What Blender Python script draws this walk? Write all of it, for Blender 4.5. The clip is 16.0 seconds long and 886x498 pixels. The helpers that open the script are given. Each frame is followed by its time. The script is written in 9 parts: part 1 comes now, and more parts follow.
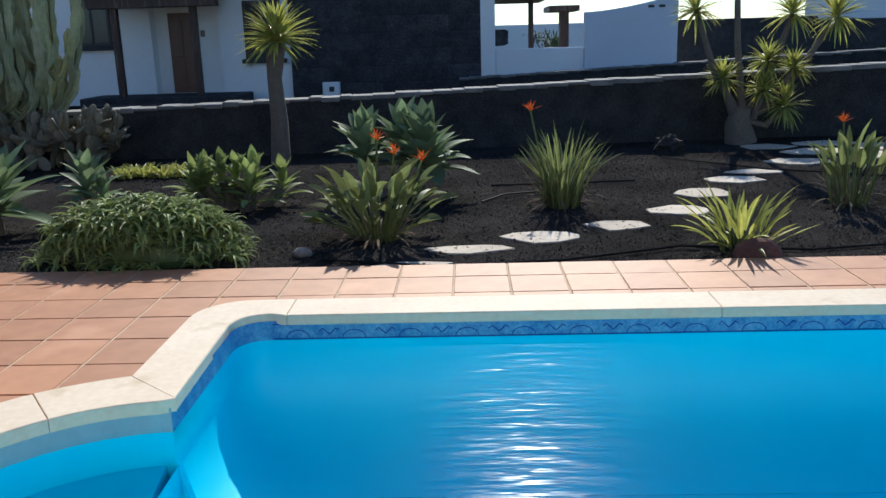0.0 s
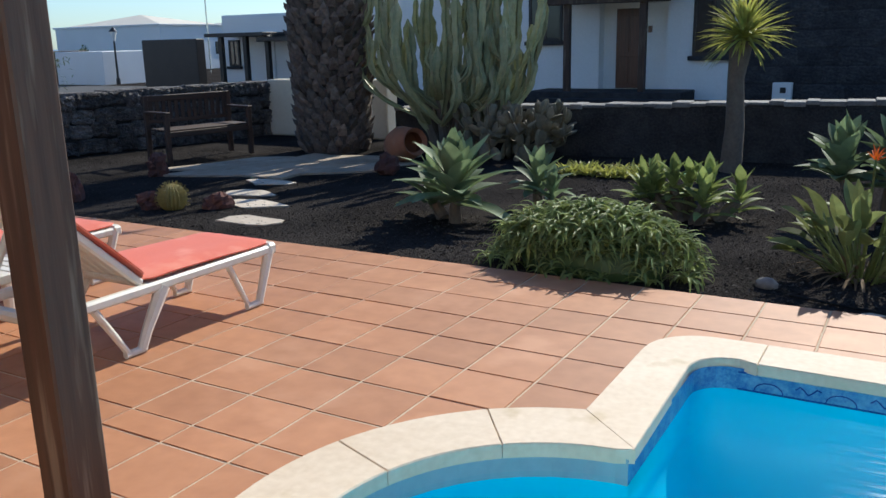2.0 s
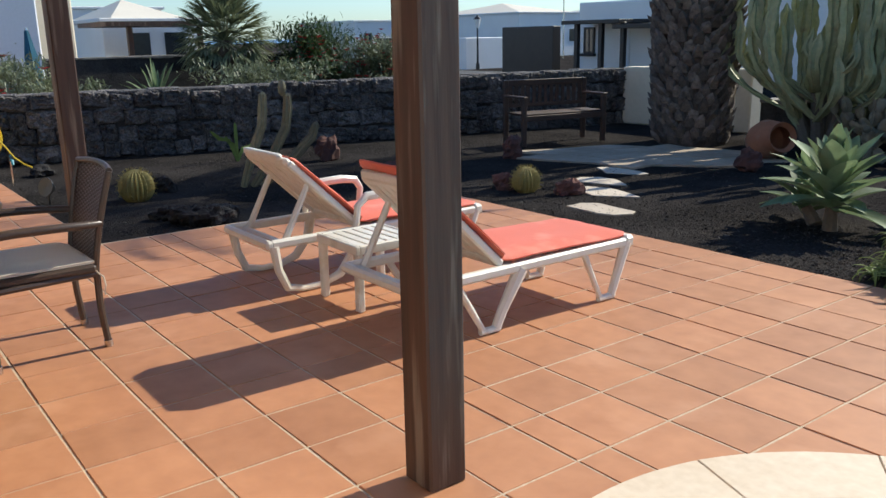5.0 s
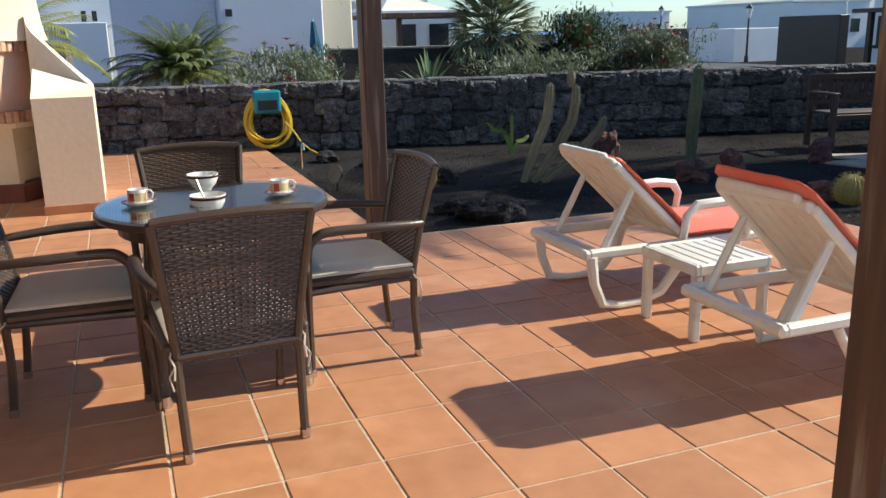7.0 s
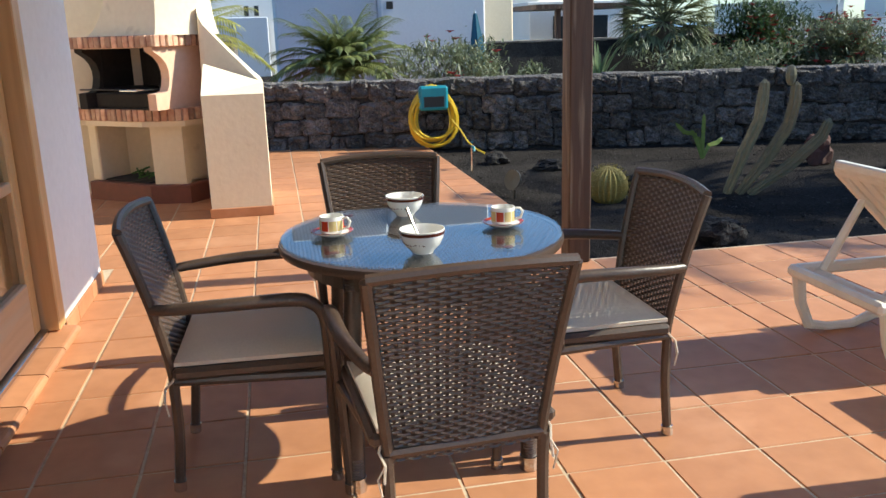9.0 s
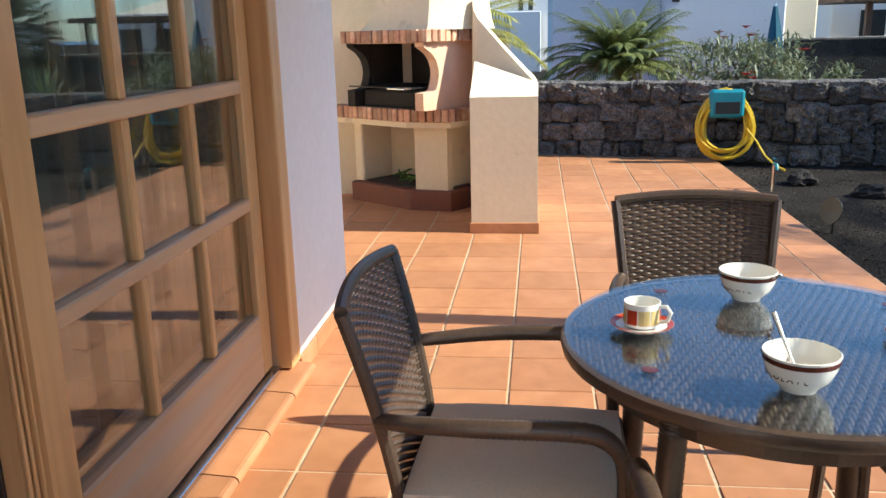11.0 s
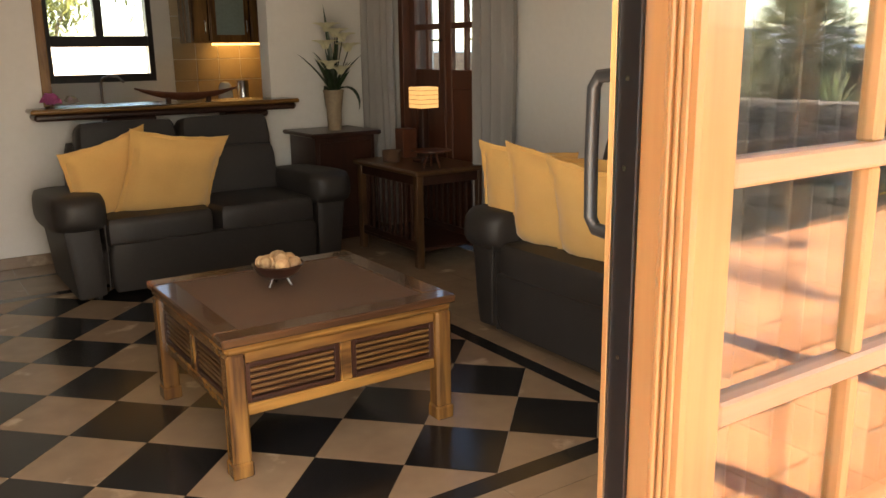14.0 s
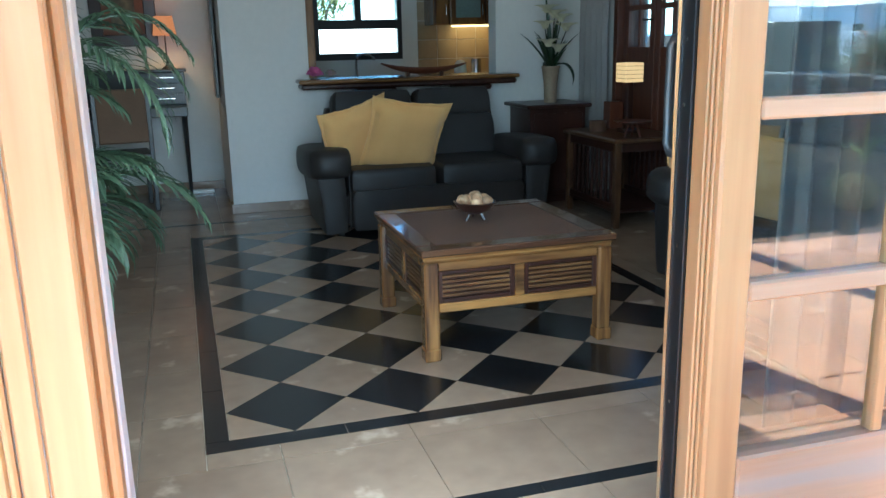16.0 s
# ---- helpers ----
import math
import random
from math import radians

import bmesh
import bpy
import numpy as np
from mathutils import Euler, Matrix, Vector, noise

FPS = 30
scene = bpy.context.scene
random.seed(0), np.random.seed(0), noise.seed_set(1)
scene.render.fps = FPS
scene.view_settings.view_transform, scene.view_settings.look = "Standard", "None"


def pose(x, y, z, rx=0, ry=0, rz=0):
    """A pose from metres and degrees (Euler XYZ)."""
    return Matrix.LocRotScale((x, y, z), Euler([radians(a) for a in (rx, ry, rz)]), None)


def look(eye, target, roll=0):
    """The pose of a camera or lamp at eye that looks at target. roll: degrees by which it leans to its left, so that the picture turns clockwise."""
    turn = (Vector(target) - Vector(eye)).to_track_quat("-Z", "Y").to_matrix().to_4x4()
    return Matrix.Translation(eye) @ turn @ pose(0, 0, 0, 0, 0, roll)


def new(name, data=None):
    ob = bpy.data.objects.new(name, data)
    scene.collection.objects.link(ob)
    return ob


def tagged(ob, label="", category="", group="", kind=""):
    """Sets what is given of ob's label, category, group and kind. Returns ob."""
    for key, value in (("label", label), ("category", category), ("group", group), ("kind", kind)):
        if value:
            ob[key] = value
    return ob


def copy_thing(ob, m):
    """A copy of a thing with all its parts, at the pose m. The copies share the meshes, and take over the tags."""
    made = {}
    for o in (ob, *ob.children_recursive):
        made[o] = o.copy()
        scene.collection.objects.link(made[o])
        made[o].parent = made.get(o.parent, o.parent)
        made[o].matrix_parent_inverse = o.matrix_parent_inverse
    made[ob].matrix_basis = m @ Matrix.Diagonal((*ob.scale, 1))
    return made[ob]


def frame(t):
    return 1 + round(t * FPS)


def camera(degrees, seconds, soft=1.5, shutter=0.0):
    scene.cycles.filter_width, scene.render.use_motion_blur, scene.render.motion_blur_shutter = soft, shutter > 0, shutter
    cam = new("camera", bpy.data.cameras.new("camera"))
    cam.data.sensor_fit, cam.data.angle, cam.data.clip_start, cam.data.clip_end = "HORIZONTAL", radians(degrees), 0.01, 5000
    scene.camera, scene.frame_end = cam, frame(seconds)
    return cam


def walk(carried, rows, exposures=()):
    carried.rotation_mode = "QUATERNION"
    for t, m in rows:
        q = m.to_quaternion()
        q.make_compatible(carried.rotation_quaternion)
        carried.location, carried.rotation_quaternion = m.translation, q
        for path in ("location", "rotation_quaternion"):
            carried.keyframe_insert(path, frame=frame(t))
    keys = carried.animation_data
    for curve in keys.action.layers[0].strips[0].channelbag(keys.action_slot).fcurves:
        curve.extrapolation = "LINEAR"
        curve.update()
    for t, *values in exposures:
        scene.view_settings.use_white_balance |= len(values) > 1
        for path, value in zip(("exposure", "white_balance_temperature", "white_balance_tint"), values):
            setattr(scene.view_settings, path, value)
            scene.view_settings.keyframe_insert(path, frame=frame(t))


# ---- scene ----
cam = camera(55.7, 16.0)
METRES, EYE, TILT, LEAN, TURN = 4.9, 1.387, 0.0, 0.0, 2.0
ROWS = [
    (0.0, 0.0, 0.0, 0.0, -0.41, -14.34, 1.62),
    (0.5, -0.0198, 0.0195, -0.0017, 5.74, -14.25, 1.49),
    (1.0, -0.0464, 0.048, 0.0035, 11.32, -14.24, 1.38),
    (1.5, -0.0666, 0.0663, 0.0039, 18.71, -14.13, 1.33),
    (2.0, -0.0813, 0.0869, 0.0061, 27.81, -13.95, 1.26),
    (2.5, -0.0874, 0.096, 0.0062, 36.14, -13.78, 1.18),
    (3.0, -0.0904, 0.1002, 0.0056, 42.03, -13.75, 1.13),
    (5.5, -0.1531, 0.0894, 0.0014, 53.09, -14.33, 1.14),
    (6.0, -0.1876, 0.0783, -0.0003, 57.03, -14.33, 1.17),
    (6.5, -0.2214, 0.0734, -0.0029, 62.57, -14.32, 1.25),
    (7.0, -0.2681, 0.0742, -0.0034, 67.05, -14.42, 1.28),
    (7.5, -0.3099, 0.0669, -0.0071, 69.87, -14.46, 1.36),
    (8.0, -0.3561, 0.0585, -0.004, 71.45, -14.57, 1.57),
    (10.5, -0.5745, 0.0539, -0.0065, 89.46, -14.52, 1.41),
    (11.0, -0.6226, 0.0469, -0.0034, 94.32, -14.5, 1.38),
    (11.5, -0.6579, 0.0362, -0.0025, 98.3, -14.43, 1.35),
    (12.0, -0.6953, 0.0105, -0.0001, 101.4, -14.45, 1.31),
    (12.5, -0.7149, -0.0173, 0.0017, 106.35, -14.29, 1.28),
    (13.0, -0.7213, -0.0263, 0.0009, 116.29, -13.92, 1.29),
    (13.5, -0.7313, -0.0133, 0.0032, 130.33, -13.56, 1.16),
    (14.0, -0.7253, 0.0127, 0.0034, 144.34, -13.35, 0.8),
    (14.5, -0.7155, 0.0557, 0.001, 154.06, -13.34, 0.58),
    (15.0, -0.7097, 0.0898, 0.0019, 158.78, -13.59, 0.66),
    (15.5, -0.7057, 0.1184, 0.0007, 160.4, -13.86, 0.93),
    (16.0, -0.7029, 0.1595, -0.0042, 160.83, -14.12, 1.15),
]
EXPOSURES = [(0.0, 0.26, 6150, 5), (5.0, 0.44, 6500, 4), (8.0, 0.72, 6600, 1), (11.0, 0.98, 6600, 0), (12.5, 0.92, 6500, 0), (13.0, 1.05, 6500, 1), (13.5, 2.2, 7500, 9), (14.0, 3.15, 10200, 15), (14.6, 3.85, 6700, 4), (15.0, 3.75, 5000, -4), (15.5, 3.5, 4800, -8), (16.0, 3.0, 5150, -10)]
walk(cam, [(t, pose(0, 0, EYE, TILT, LEAN, TURN) @ pose(METRES * x, METRES * y, METRES * z, 90 + pitch, roll, yaw)) for t, x, y, z, yaw, pitch, roll in ROWS], EXPOSURES)

# ---- daylight ----
SUN_WAY = Vector((0.07, 1.0, 0.73)).normalized()      # towards the sun
world = bpy.data.worlds.new("sky")
scene.world = world
world.use_nodes = True
wn = world.node_tree.nodes
sky = wn.new("ShaderNodeTexSky")
sky.sky_type = "NISHITA"
sky.sun_disc = False
sky.sun_elevation = math.asin(SUN_WAY.z)
sky.sun_rotation = math.atan2(SUN_WAY.x, SUN_WAY.y)
sky.air_density, sky.dust_density, sky.ozone_density = 1.0, 0.5, 1.2
clear = wn.new("ShaderNodeMix")
clear.data_type, clear.blend_type = "RGBA", "MULTIPLY"
clear.inputs["Factor"].default_value = 1.0
clear.inputs["B"].default_value = (0.64, 0.82, 1.08, 1)
world.node_tree.links.new(sky.outputs[0], clear.inputs["A"])
world.node_tree.links.new(clear.outputs["Result"], wn["Background"].inputs[0])
wn["Background"].inputs[1].default_value = 0.12
sun = new("sun", bpy.data.lights.new("sun", "SUN"))
sun.data.energy, sun.data.angle, sun.data.color = 4.6, radians(0.55), (1.0, 0.93, 0.82)
sun.matrix_world = look((0, 30, 25), Vector((0, 30, 25)) - SUN_WAY)

# area lamp added in the open door, to strengthen the sky's light indoors
dl_ = new("door_fill", bpy.data.lights.new("door_fill", "AREA"))
dl_.data.shape, dl_.data.size, dl_.data.size_y, dl_.data.energy, dl_.data.color = "RECTANGLE", 1.22, 1.95, 6.5, (0.86, 0.93, 1.0)
dl_.matrix_world = look((-3.93, -1.13, 1.1), (-4.1, -4.5, 1.25))

# ---- materials ----
def material(name, base, other=None, rough=0.6, metal=0.0, grain=40.0, patch=3.0, bump=0.1, relief=0.002, vary=0.0, stretch=(1, 1, 1), spec=0.5, sheen=0.0, stains=None, through_light=0.0, coat=0.0):
    """A surface with a fine grain and large patches, both in metres, and a relief; vary: a tint that changes from piece to piece."""
    m = bpy.data.materials.new(name)
    m.use_nodes = True
    n, l = m.node_tree.nodes, m.node_tree.links
    b = n["Principled BSDF"]
    b.inputs["Roughness"].default_value = rough
    b.inputs["Metallic"].default_value = metal
    b.inputs["Specular IOR Level"].default_value = spec
    b.inputs["Sheen Weight"].default_value = sheen
    b.inputs["Coat Weight"].default_value = coat
    geo, mp = n.new("ShaderNodeNewGeometry"), n.new("ShaderNodeMapping")
    l.new(geo.outputs["Position"], mp.inputs["Vector"])
    mp.inputs["Scale"].default_value = stretch
    info = n.new("ShaderNodeObjectInfo")
    add = n.new("ShaderNodeMath")
    l.new(info.outputs["Random"], add.inputs[0])
    l.new(geo.outputs["Random Per Island"], add.inputs[1])
    frac = n.new("ShaderNodeMath")
    frac.operation = "FRACT"
    l.new(add.outputs[0], frac.inputs[0])
    fine, wide = n.new("ShaderNodeTexNoise"), n.new("ShaderNodeTexNoise")
    for tex, s, d in ((fine, grain, 4.0), (wide, patch, 3.0)):
        tex.inputs["Scale"].default_value, tex.inputs["Detail"].default_value = s, d
        l.new(mp.outputs[0], tex.inputs["Vector"])
    both = n.new("ShaderNodeMix")
    both.inputs["Factor"].default_value = 0.5
    l.new(fine.outputs["Fac"], both.inputs["A"])
    l.new(wide.outputs["Fac"], both.inputs["B"])
    spread = n.new("ShaderNodeMapRange")
    spread.inputs["From Min"].default_value, spread.inputs["From Max"].default_value = 0.34, 0.66
    l.new(both.outputs["Result"], spread.inputs["Value"])
    mix = n.new("ShaderNodeMix")
    mix.data_type = "RGBA"
    mix.inputs["A"].default_value = (*base, 1)
    mix.inputs["B"].default_value = (*(other or [c * 0.78 for c in base]), 1)
    l.new(spread.outputs[0], mix.inputs["Factor"])
    colour = mix.outputs["Result"]
    if stains:
        blot, ramp, mix2 = n.new("ShaderNodeTexNoise"), n.new("ShaderNodeMapRange"), n.new("ShaderNodeMix")
        blot.inputs["Scale"].default_value, blot.inputs["Detail"].default_value = stains[1], 6.0
        ramp.inputs["From Min"].default_value, ramp.inputs["From Max"].default_value = stains[2], stains[2] + 0.12
        mix2.data_type = "RGBA"
        l.new(mp.outputs[0], blot.inputs["Vector"])
        l.new(blot.outputs["Fac"], ramp.inputs["Value"])
        l.new(ramp.outputs[0], mix2.inputs["Factor"])
        l.new(colour, mix2.inputs["A"])
        mix2.inputs["B"].default_value = (*stains[0], 1)
        colour = mix2.outputs["Result"]
    if vary:
        hsv, r1 = n.new("ShaderNodeHueSaturation"), n.new("ShaderNodeMapRange")
        r1.inputs["To Min"].default_value, r1.inputs["To Max"].default_value = 1 - vary, 1 + vary
        l.new(frac.outputs[0], r1.inputs["Value"])
        l.new(r1.outputs[0], hsv.inputs["Value"])
        l.new(colour, hsv.inputs["Color"])
        colour = hsv.outputs[0]
    l.new(colour, b.inputs["Base Color"])
    if bump:
        bp = n.new("ShaderNodeBump")
        bp.inputs["Strength"].default_value, bp.inputs["Distance"].default_value = min(1.0, bump), relief
        l.new(fine.outputs["Fac"], bp.inputs["Height"])
        l.new(bp.outputs[0], b.inputs["Normal"])
    if through_light:
        tr, ms, out = n.new("ShaderNodeBsdfTranslucent"), n.new("ShaderNodeMixShader"), n["Material Output"]
        l.new(colour, tr.inputs["Color"])
        ms.inputs[0].default_value = through_light
        l.new(b.outputs[0], ms.inputs[1])
        l.new(tr.outputs[0], ms.inputs[2])
        l.new(ms.outputs[0], out.inputs[0])
    return m


def pane_material(name, tint, rough=0.0, ripple=0.0, scale=3.0, head_on=0.04):
    """Clear glass or water: what lies behind shows through, and the surface mirrors by Fresnel's law."""
    m = bpy.data.materials.new(name)
    m.use_nodes = True
    n, l = m.node_tree.nodes, m.node_tree.links
    n.remove(n["Principled BSDF"])
    t, g, f, mx = n.new("ShaderNodeBsdfTransparent"), n.new("ShaderNodeBsdfGlossy"), n.new("ShaderNodeLayerWeight"), n.new("ShaderNodeMixShader")
    t.inputs[0].default_value = (*tint, 1)
    g.inputs["Roughness"].default_value = rough
    f.inputs["Blend"].default_value = 0.5
    power, scale_up = n.new("ShaderNodeMath"), n.new("ShaderNodeMath")
    power.operation, scale_up.operation = "POWER", "MULTIPLY_ADD"
    power.inputs[1].default_value = 5.0
    scale_up.inputs[1].default_value, scale_up.inputs[2].default_value = 0.9 if head_on else 0.055, head_on or 0.004
    l.new(f.outputs["Facing"], power.inputs[0])
    l.new(power.outputs[0], scale_up.inputs[0])
    l.new(scale_up.outputs[0], mx.inputs[0])
    l.new(t.outputs[0], mx.inputs[1])
    l.new(g.outputs[0], mx.inputs[2])
    l.new(mx.outputs[0], n["Material Output"].inputs[0])
    if ripple:
        geo, mp, w, w2, ad, bp = n.new("ShaderNodeNewGeometry"), n.new("ShaderNodeMapping"), n.new("ShaderNodeTexNoise"), n.new("ShaderNodeTexNoise"), n.new("ShaderNodeMath"), n.new("ShaderNodeBump")
        mp.inputs["Scale"].default_value = (0.42, 1.7, 1)
        l.new(geo.outputs["Position"], mp.inputs["Vector"])
        w.inputs["Scale"].default_value, w.inputs["Detail"].default_value = scale, 3
        w2.inputs["Scale"].default_value, w2.inputs["Detail"].default_value = scale * 5, 2
        l.new(mp.outputs[0], w.inputs["Vector"])
        l.new(mp.outputs[0], w2.inputs["Vector"])
        ad.operation = "MULTIPLY_ADD"
        ad.inputs[1].default_value = 0.45
        l.new(w2.outputs["Fac"], ad.inputs[0])
        l.new(w.outputs["Fac"], ad.inputs[2])
        bp.inputs["Strength"].default_value, bp.inputs["Distance"].default_value = 1.0, ripple
        l.new(ad.outputs[0], bp.inputs["Height"])
        for node in (g, f):
            l.new(bp.outputs[0], node.inputs["Normal"])
    return m


def weave_material(name, base, dark, size=0.012, rough=0.45):
    """Flat synthetic cane woven over and under, in squares of the given size, laid along the object's own axes."""
    m = material(name, base, dark, rough=rough, grain=60, patch=6, bump=0)
    n, l = m.node_tree.nodes, m.node_tree.links
    tc, mp = n.new("ShaderNodeTexCoord"), n.new("ShaderNodeMapping")
    mp.inputs["Scale"].default_value = (1 / size,) * 3
    l.new(tc.outputs["Object"], mp.inputs["Vector"])
    sep = n.new("ShaderNodeSeparateXYZ")
    l.new(mp.outputs[0], sep.inputs[0])

    def calc(op, a, b=None, c=None):
        node = n.new("ShaderNodeMath")
        node.operation = op
        for k, v in enumerate((a, b, c)):
            if isinstance(v, (int, float)):
                node.inputs[k].default_value = v
            elif v is not None:
                l.new(v, node.inputs[k])
        return node.outputs[0]

    v = calc("MULTIPLY", calc("ADD", sep.outputs["Y"], sep.outputs["Z"]), 1.5)
    strand = calc("ABSOLUTE", calc("SINE", calc("MULTIPLY", v, math.pi)))
    odd = calc("MULTIPLY", calc("FLOOR", v), math.pi)
    over = calc("MULTIPLY_ADD", calc("COSINE", calc("MULTIPLY_ADD", sep.outputs["X"], math.pi, odd)), 0.5, 0.5)
    top_h = calc("MULTIPLY", strand, calc("MULTIPLY_ADD", over, 0.8, 0.2))
    gap = n.new("ShaderNodeMix")
    gap.data_type, gap.blend_type = "RGBA", "MULTIPLY"
    gap.inputs["Factor"].default_value = 1.0
    bsdf = n["Principled BSDF"]
    l.new(bsdf.inputs["Base Color"].links[0].from_socket, gap.inputs["A"])
    tone = calc("MULTIPLY_ADD", top_h, 0.9, 0.35)
    l.new(tone, gap.inputs["B"])
    l.new(gap.outputs["Result"], bsdf.inputs["Base Color"])
    bp = n.new("ShaderNodeBump")
    bp.inputs["Strength"].default_value, bp.inputs["Distance"].default_value = 1.0, size * 0.45
    l.new(top_h, bp.inputs["Height"])
    l.new(bp.outputs[0], n["Principled BSDF"].inputs["Normal"])
    return m


TERRACOTTA = material("terracotta", (0.50, 0.227, 0.108), (0.38, 0.160, 0.072), rough=0.62, grain=9, patch=1.3, bump=0.25, relief=0.0015, vary=0.11, stains=((0.52, 0.25, 0.13), 2.2, 0.58))
GROUT = material("pale_grout", (0.62, 0.50, 0.36), (0.40, 0.28, 0.18), rough=0.9, grain=60, patch=2)
COPING = material("coping_stone", (0.74, 0.61, 0.465), (0.63, 0.495, 0.355), rough=0.72, grain=30, patch=2.5, bump=0.3, relief=0.002, vary=0.05, stains=((0.55, 0.42, 0.26), 4.0, 0.62))
LINER = material("pool_paint", (0.018, 0.64, 0.84), (0.012, 0.58, 0.80), rough=0.5, grain=4, patch=0.7, bump=0)
POOL_WALL = material("pool_band_grey", (0.30, 0.40, 0.44), (0.24, 0.33, 0.38), rough=0.4, grain=20, patch=3, bump=0)
WATER = pane_material("water", (0.90, 0.99, 1.0), 0.17, 0.010, 2.2, 0.0)
GLASS = pane_material("window_glass", (0.93, 0.95, 0.94), 0.0, 0, 1, 0.13)
GRAVEL = material("black_lava_gravel", (0.017, 0.0155, 0.015), (0.062, 0.055, 0.051), rough=1.0, grain=70, patch=1.2, bump=1.0, relief=0.03, spec=0.0)
LAVA = material("lava_stone", (0.045, 0.041, 0.040), (0.25, 0.225, 0.21), rough=0.9, grain=46, patch=9, bump=1.0, relief=0.05, vary=0.4, spec=0.3)
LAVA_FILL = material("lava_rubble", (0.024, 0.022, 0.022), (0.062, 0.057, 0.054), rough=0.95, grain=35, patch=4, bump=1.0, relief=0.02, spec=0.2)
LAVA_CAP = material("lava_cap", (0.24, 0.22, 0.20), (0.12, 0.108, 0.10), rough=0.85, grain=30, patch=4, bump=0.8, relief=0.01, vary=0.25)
WHITEWASH = material("whitewash", (0.86, 0.84, 0.81), (0.79, 0.77, 0.74), rough=0.85, grain=25, patch=0.8, bump=0.4, relief=0.003)
CREAM = material("cream_render", (0.78, 0.67, 0.50), (0.71, 0.60, 0.44), rough=0.85, grain=22, patch=1.2, bump=0.5, relief=0.003, stains=((0.50, 0.40, 0.28), 5.0, 0.66))
PINKBRICK = material("pink_render", (0.74, 0.50, 0.37), (0.66, 0.42, 0.30), rough=0.85, grain=20, patch=2, bump=0.4, relief=0.002)
BRICK_RED = material("brick_end", (0.44, 0.20, 0.13), (0.66, 0.44, 0.30), rough=0.85, grain=25, patch=9, bump=0.5, relief=0.002, vary=0.35)
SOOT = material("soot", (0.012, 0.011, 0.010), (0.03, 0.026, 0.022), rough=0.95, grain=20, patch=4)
OXIDE = material("oxide_tile", (0.20, 0.062, 0.04), (0.15, 0.05, 0.035), rough=0.6, grain=20, patch=4, vary=0.2)
INNER_WALL = material("interior_paint", (0.76, 0.74, 0.70), (0.72, 0.70, 0.66), rough=0.8, grain=30, patch=1, bump=0.15, relief=0.001)
CEILING_WHITE = material("ceiling_paint", (0.80, 0.79, 0.76), rough=0.9, grain=30, patch=1, bump=0.1)
POST_WOOD = material("stained_post_wood", (0.080, 0.038, 0.022), (0.034, 0.016, 0.010), rough=0.6, grain=30, patch=6, bump=0.7, relief=0.003, stretch=(1, 1, 0.06), stains=((0.150, 0.110, 0.080), 20.0, 0.55))
PINE = material("varnished_pine", (0.68, 0.405, 0.185), (0.51, 0.285, 0.112), rough=0.35, grain=30, patch=5, bump=0.25, relief=0.001, stretch=(1, 1, 0.05), stains=((0.50, 0.37, 0.25), 8.0, 0.62), coat=0.2)
PINE_RAIL = material("weathered_pine_rail", (0.64, 0.42, 0.25), (0.51, 0.31, 0.17), rough=0.45, grain=30, patch=5, bump=0.3, relief=0.001, stretch=(0.06, 1, 1), stains=((0.50, 0.40, 0.30), 7.0, 0.58))
ELM = material("honey_elm", (0.30, 0.145, 0.042), (0.075, 0.030, 0.013), rough=0.26, grain=30, patch=9, bump=0.3, relief=0.001, stretch=(0.1, 1, 1), coat=0.3, stains=((0.045, 0.020, 0.010), 13.0, 0.53))
ELM_UP = material("honey_elm_upright", (0.28, 0.135, 0.040), (0.085, 0.034, 0.014), rough=0.26, grain=30, patch=9, bump=0.3, relief=0.001, stretch=(1, 1, 0.1), coat=0.3, stains=((0.055, 0.024, 0.012), 13.0, 0.54))
DARKWOOD = material("dark_mahogany", (0.050, 0.018, 0.011), (0.022, 0.009, 0.007), rough=0.3, grain=26, patch=5, bump=0.2, relief=0.001, stretch=(1, 1, 0.1))
BLACKWOOD = material("black_lacquer", (0.018, 0.016, 0.016), (0.03, 0.027, 0.026), rough=0.3, grain=20, patch=4, bump=0.1)
RED_WOOD = material("red_door_wood", (0.125, 0.040, 0.019), (0.065, 0.021, 0.011), rough=0.35, grain=26, patch=5, bump=0.2, relief=0.001, stretch=(1, 1, 0.1))
WICKER = material("brown_wicker", (0.088, 0.058, 0.043), (0.050, 0.033, 0.025), rough=0.34, grain=80, patch=7, bump=0.25, relief=0.001, vary=0.22)
WICKER_WRAP = material("wrapped_wicker", (0.082, 0.054, 0.040), (0.048, 0.032, 0.024), rough=0.36, grain=110, patch=9, bump=0.4, relief=0.002)
RATTAN_TOP = weave_material("rattan_panel", (0.20, 0.10, 0.055), (0.15, 0.072, 0.04), 0.006, 0.6)
CUSHION = material("cream_canvas", (0.60, 0.52, 0.42), (0.52, 0.44, 0.35), rough=0.9, grain=150, patch=4, bump=0.3, relief=0.001, sheen=0.2)
ORANGE = material("orange_canvas", (0.72, 0.13, 0.065), (0.63, 0.105, 0.05), rough=0.85, grain=200, patch=3, bump=0.35, relief=0.0012, sheen=0.2, stains=((0.72, 0.20, 0.12), 4.0, 0.58))
PLASTIC = material("white_plastic", (0.74, 0.70, 0.62), (0.66, 0.61, 0.52), rough=0.4, grain=20, patch=4, bump=0.15, relief=0.001, stains=((0.55, 0.47, 0.36), 6.0, 0.64))
LEATHER = material("black_leather", (0.022, 0.0185, 0.017), (0.036, 0.030, 0.028), rough=0.5, spec=0.32, grain=180, patch=3, bump=0.35, relief=0.0015)
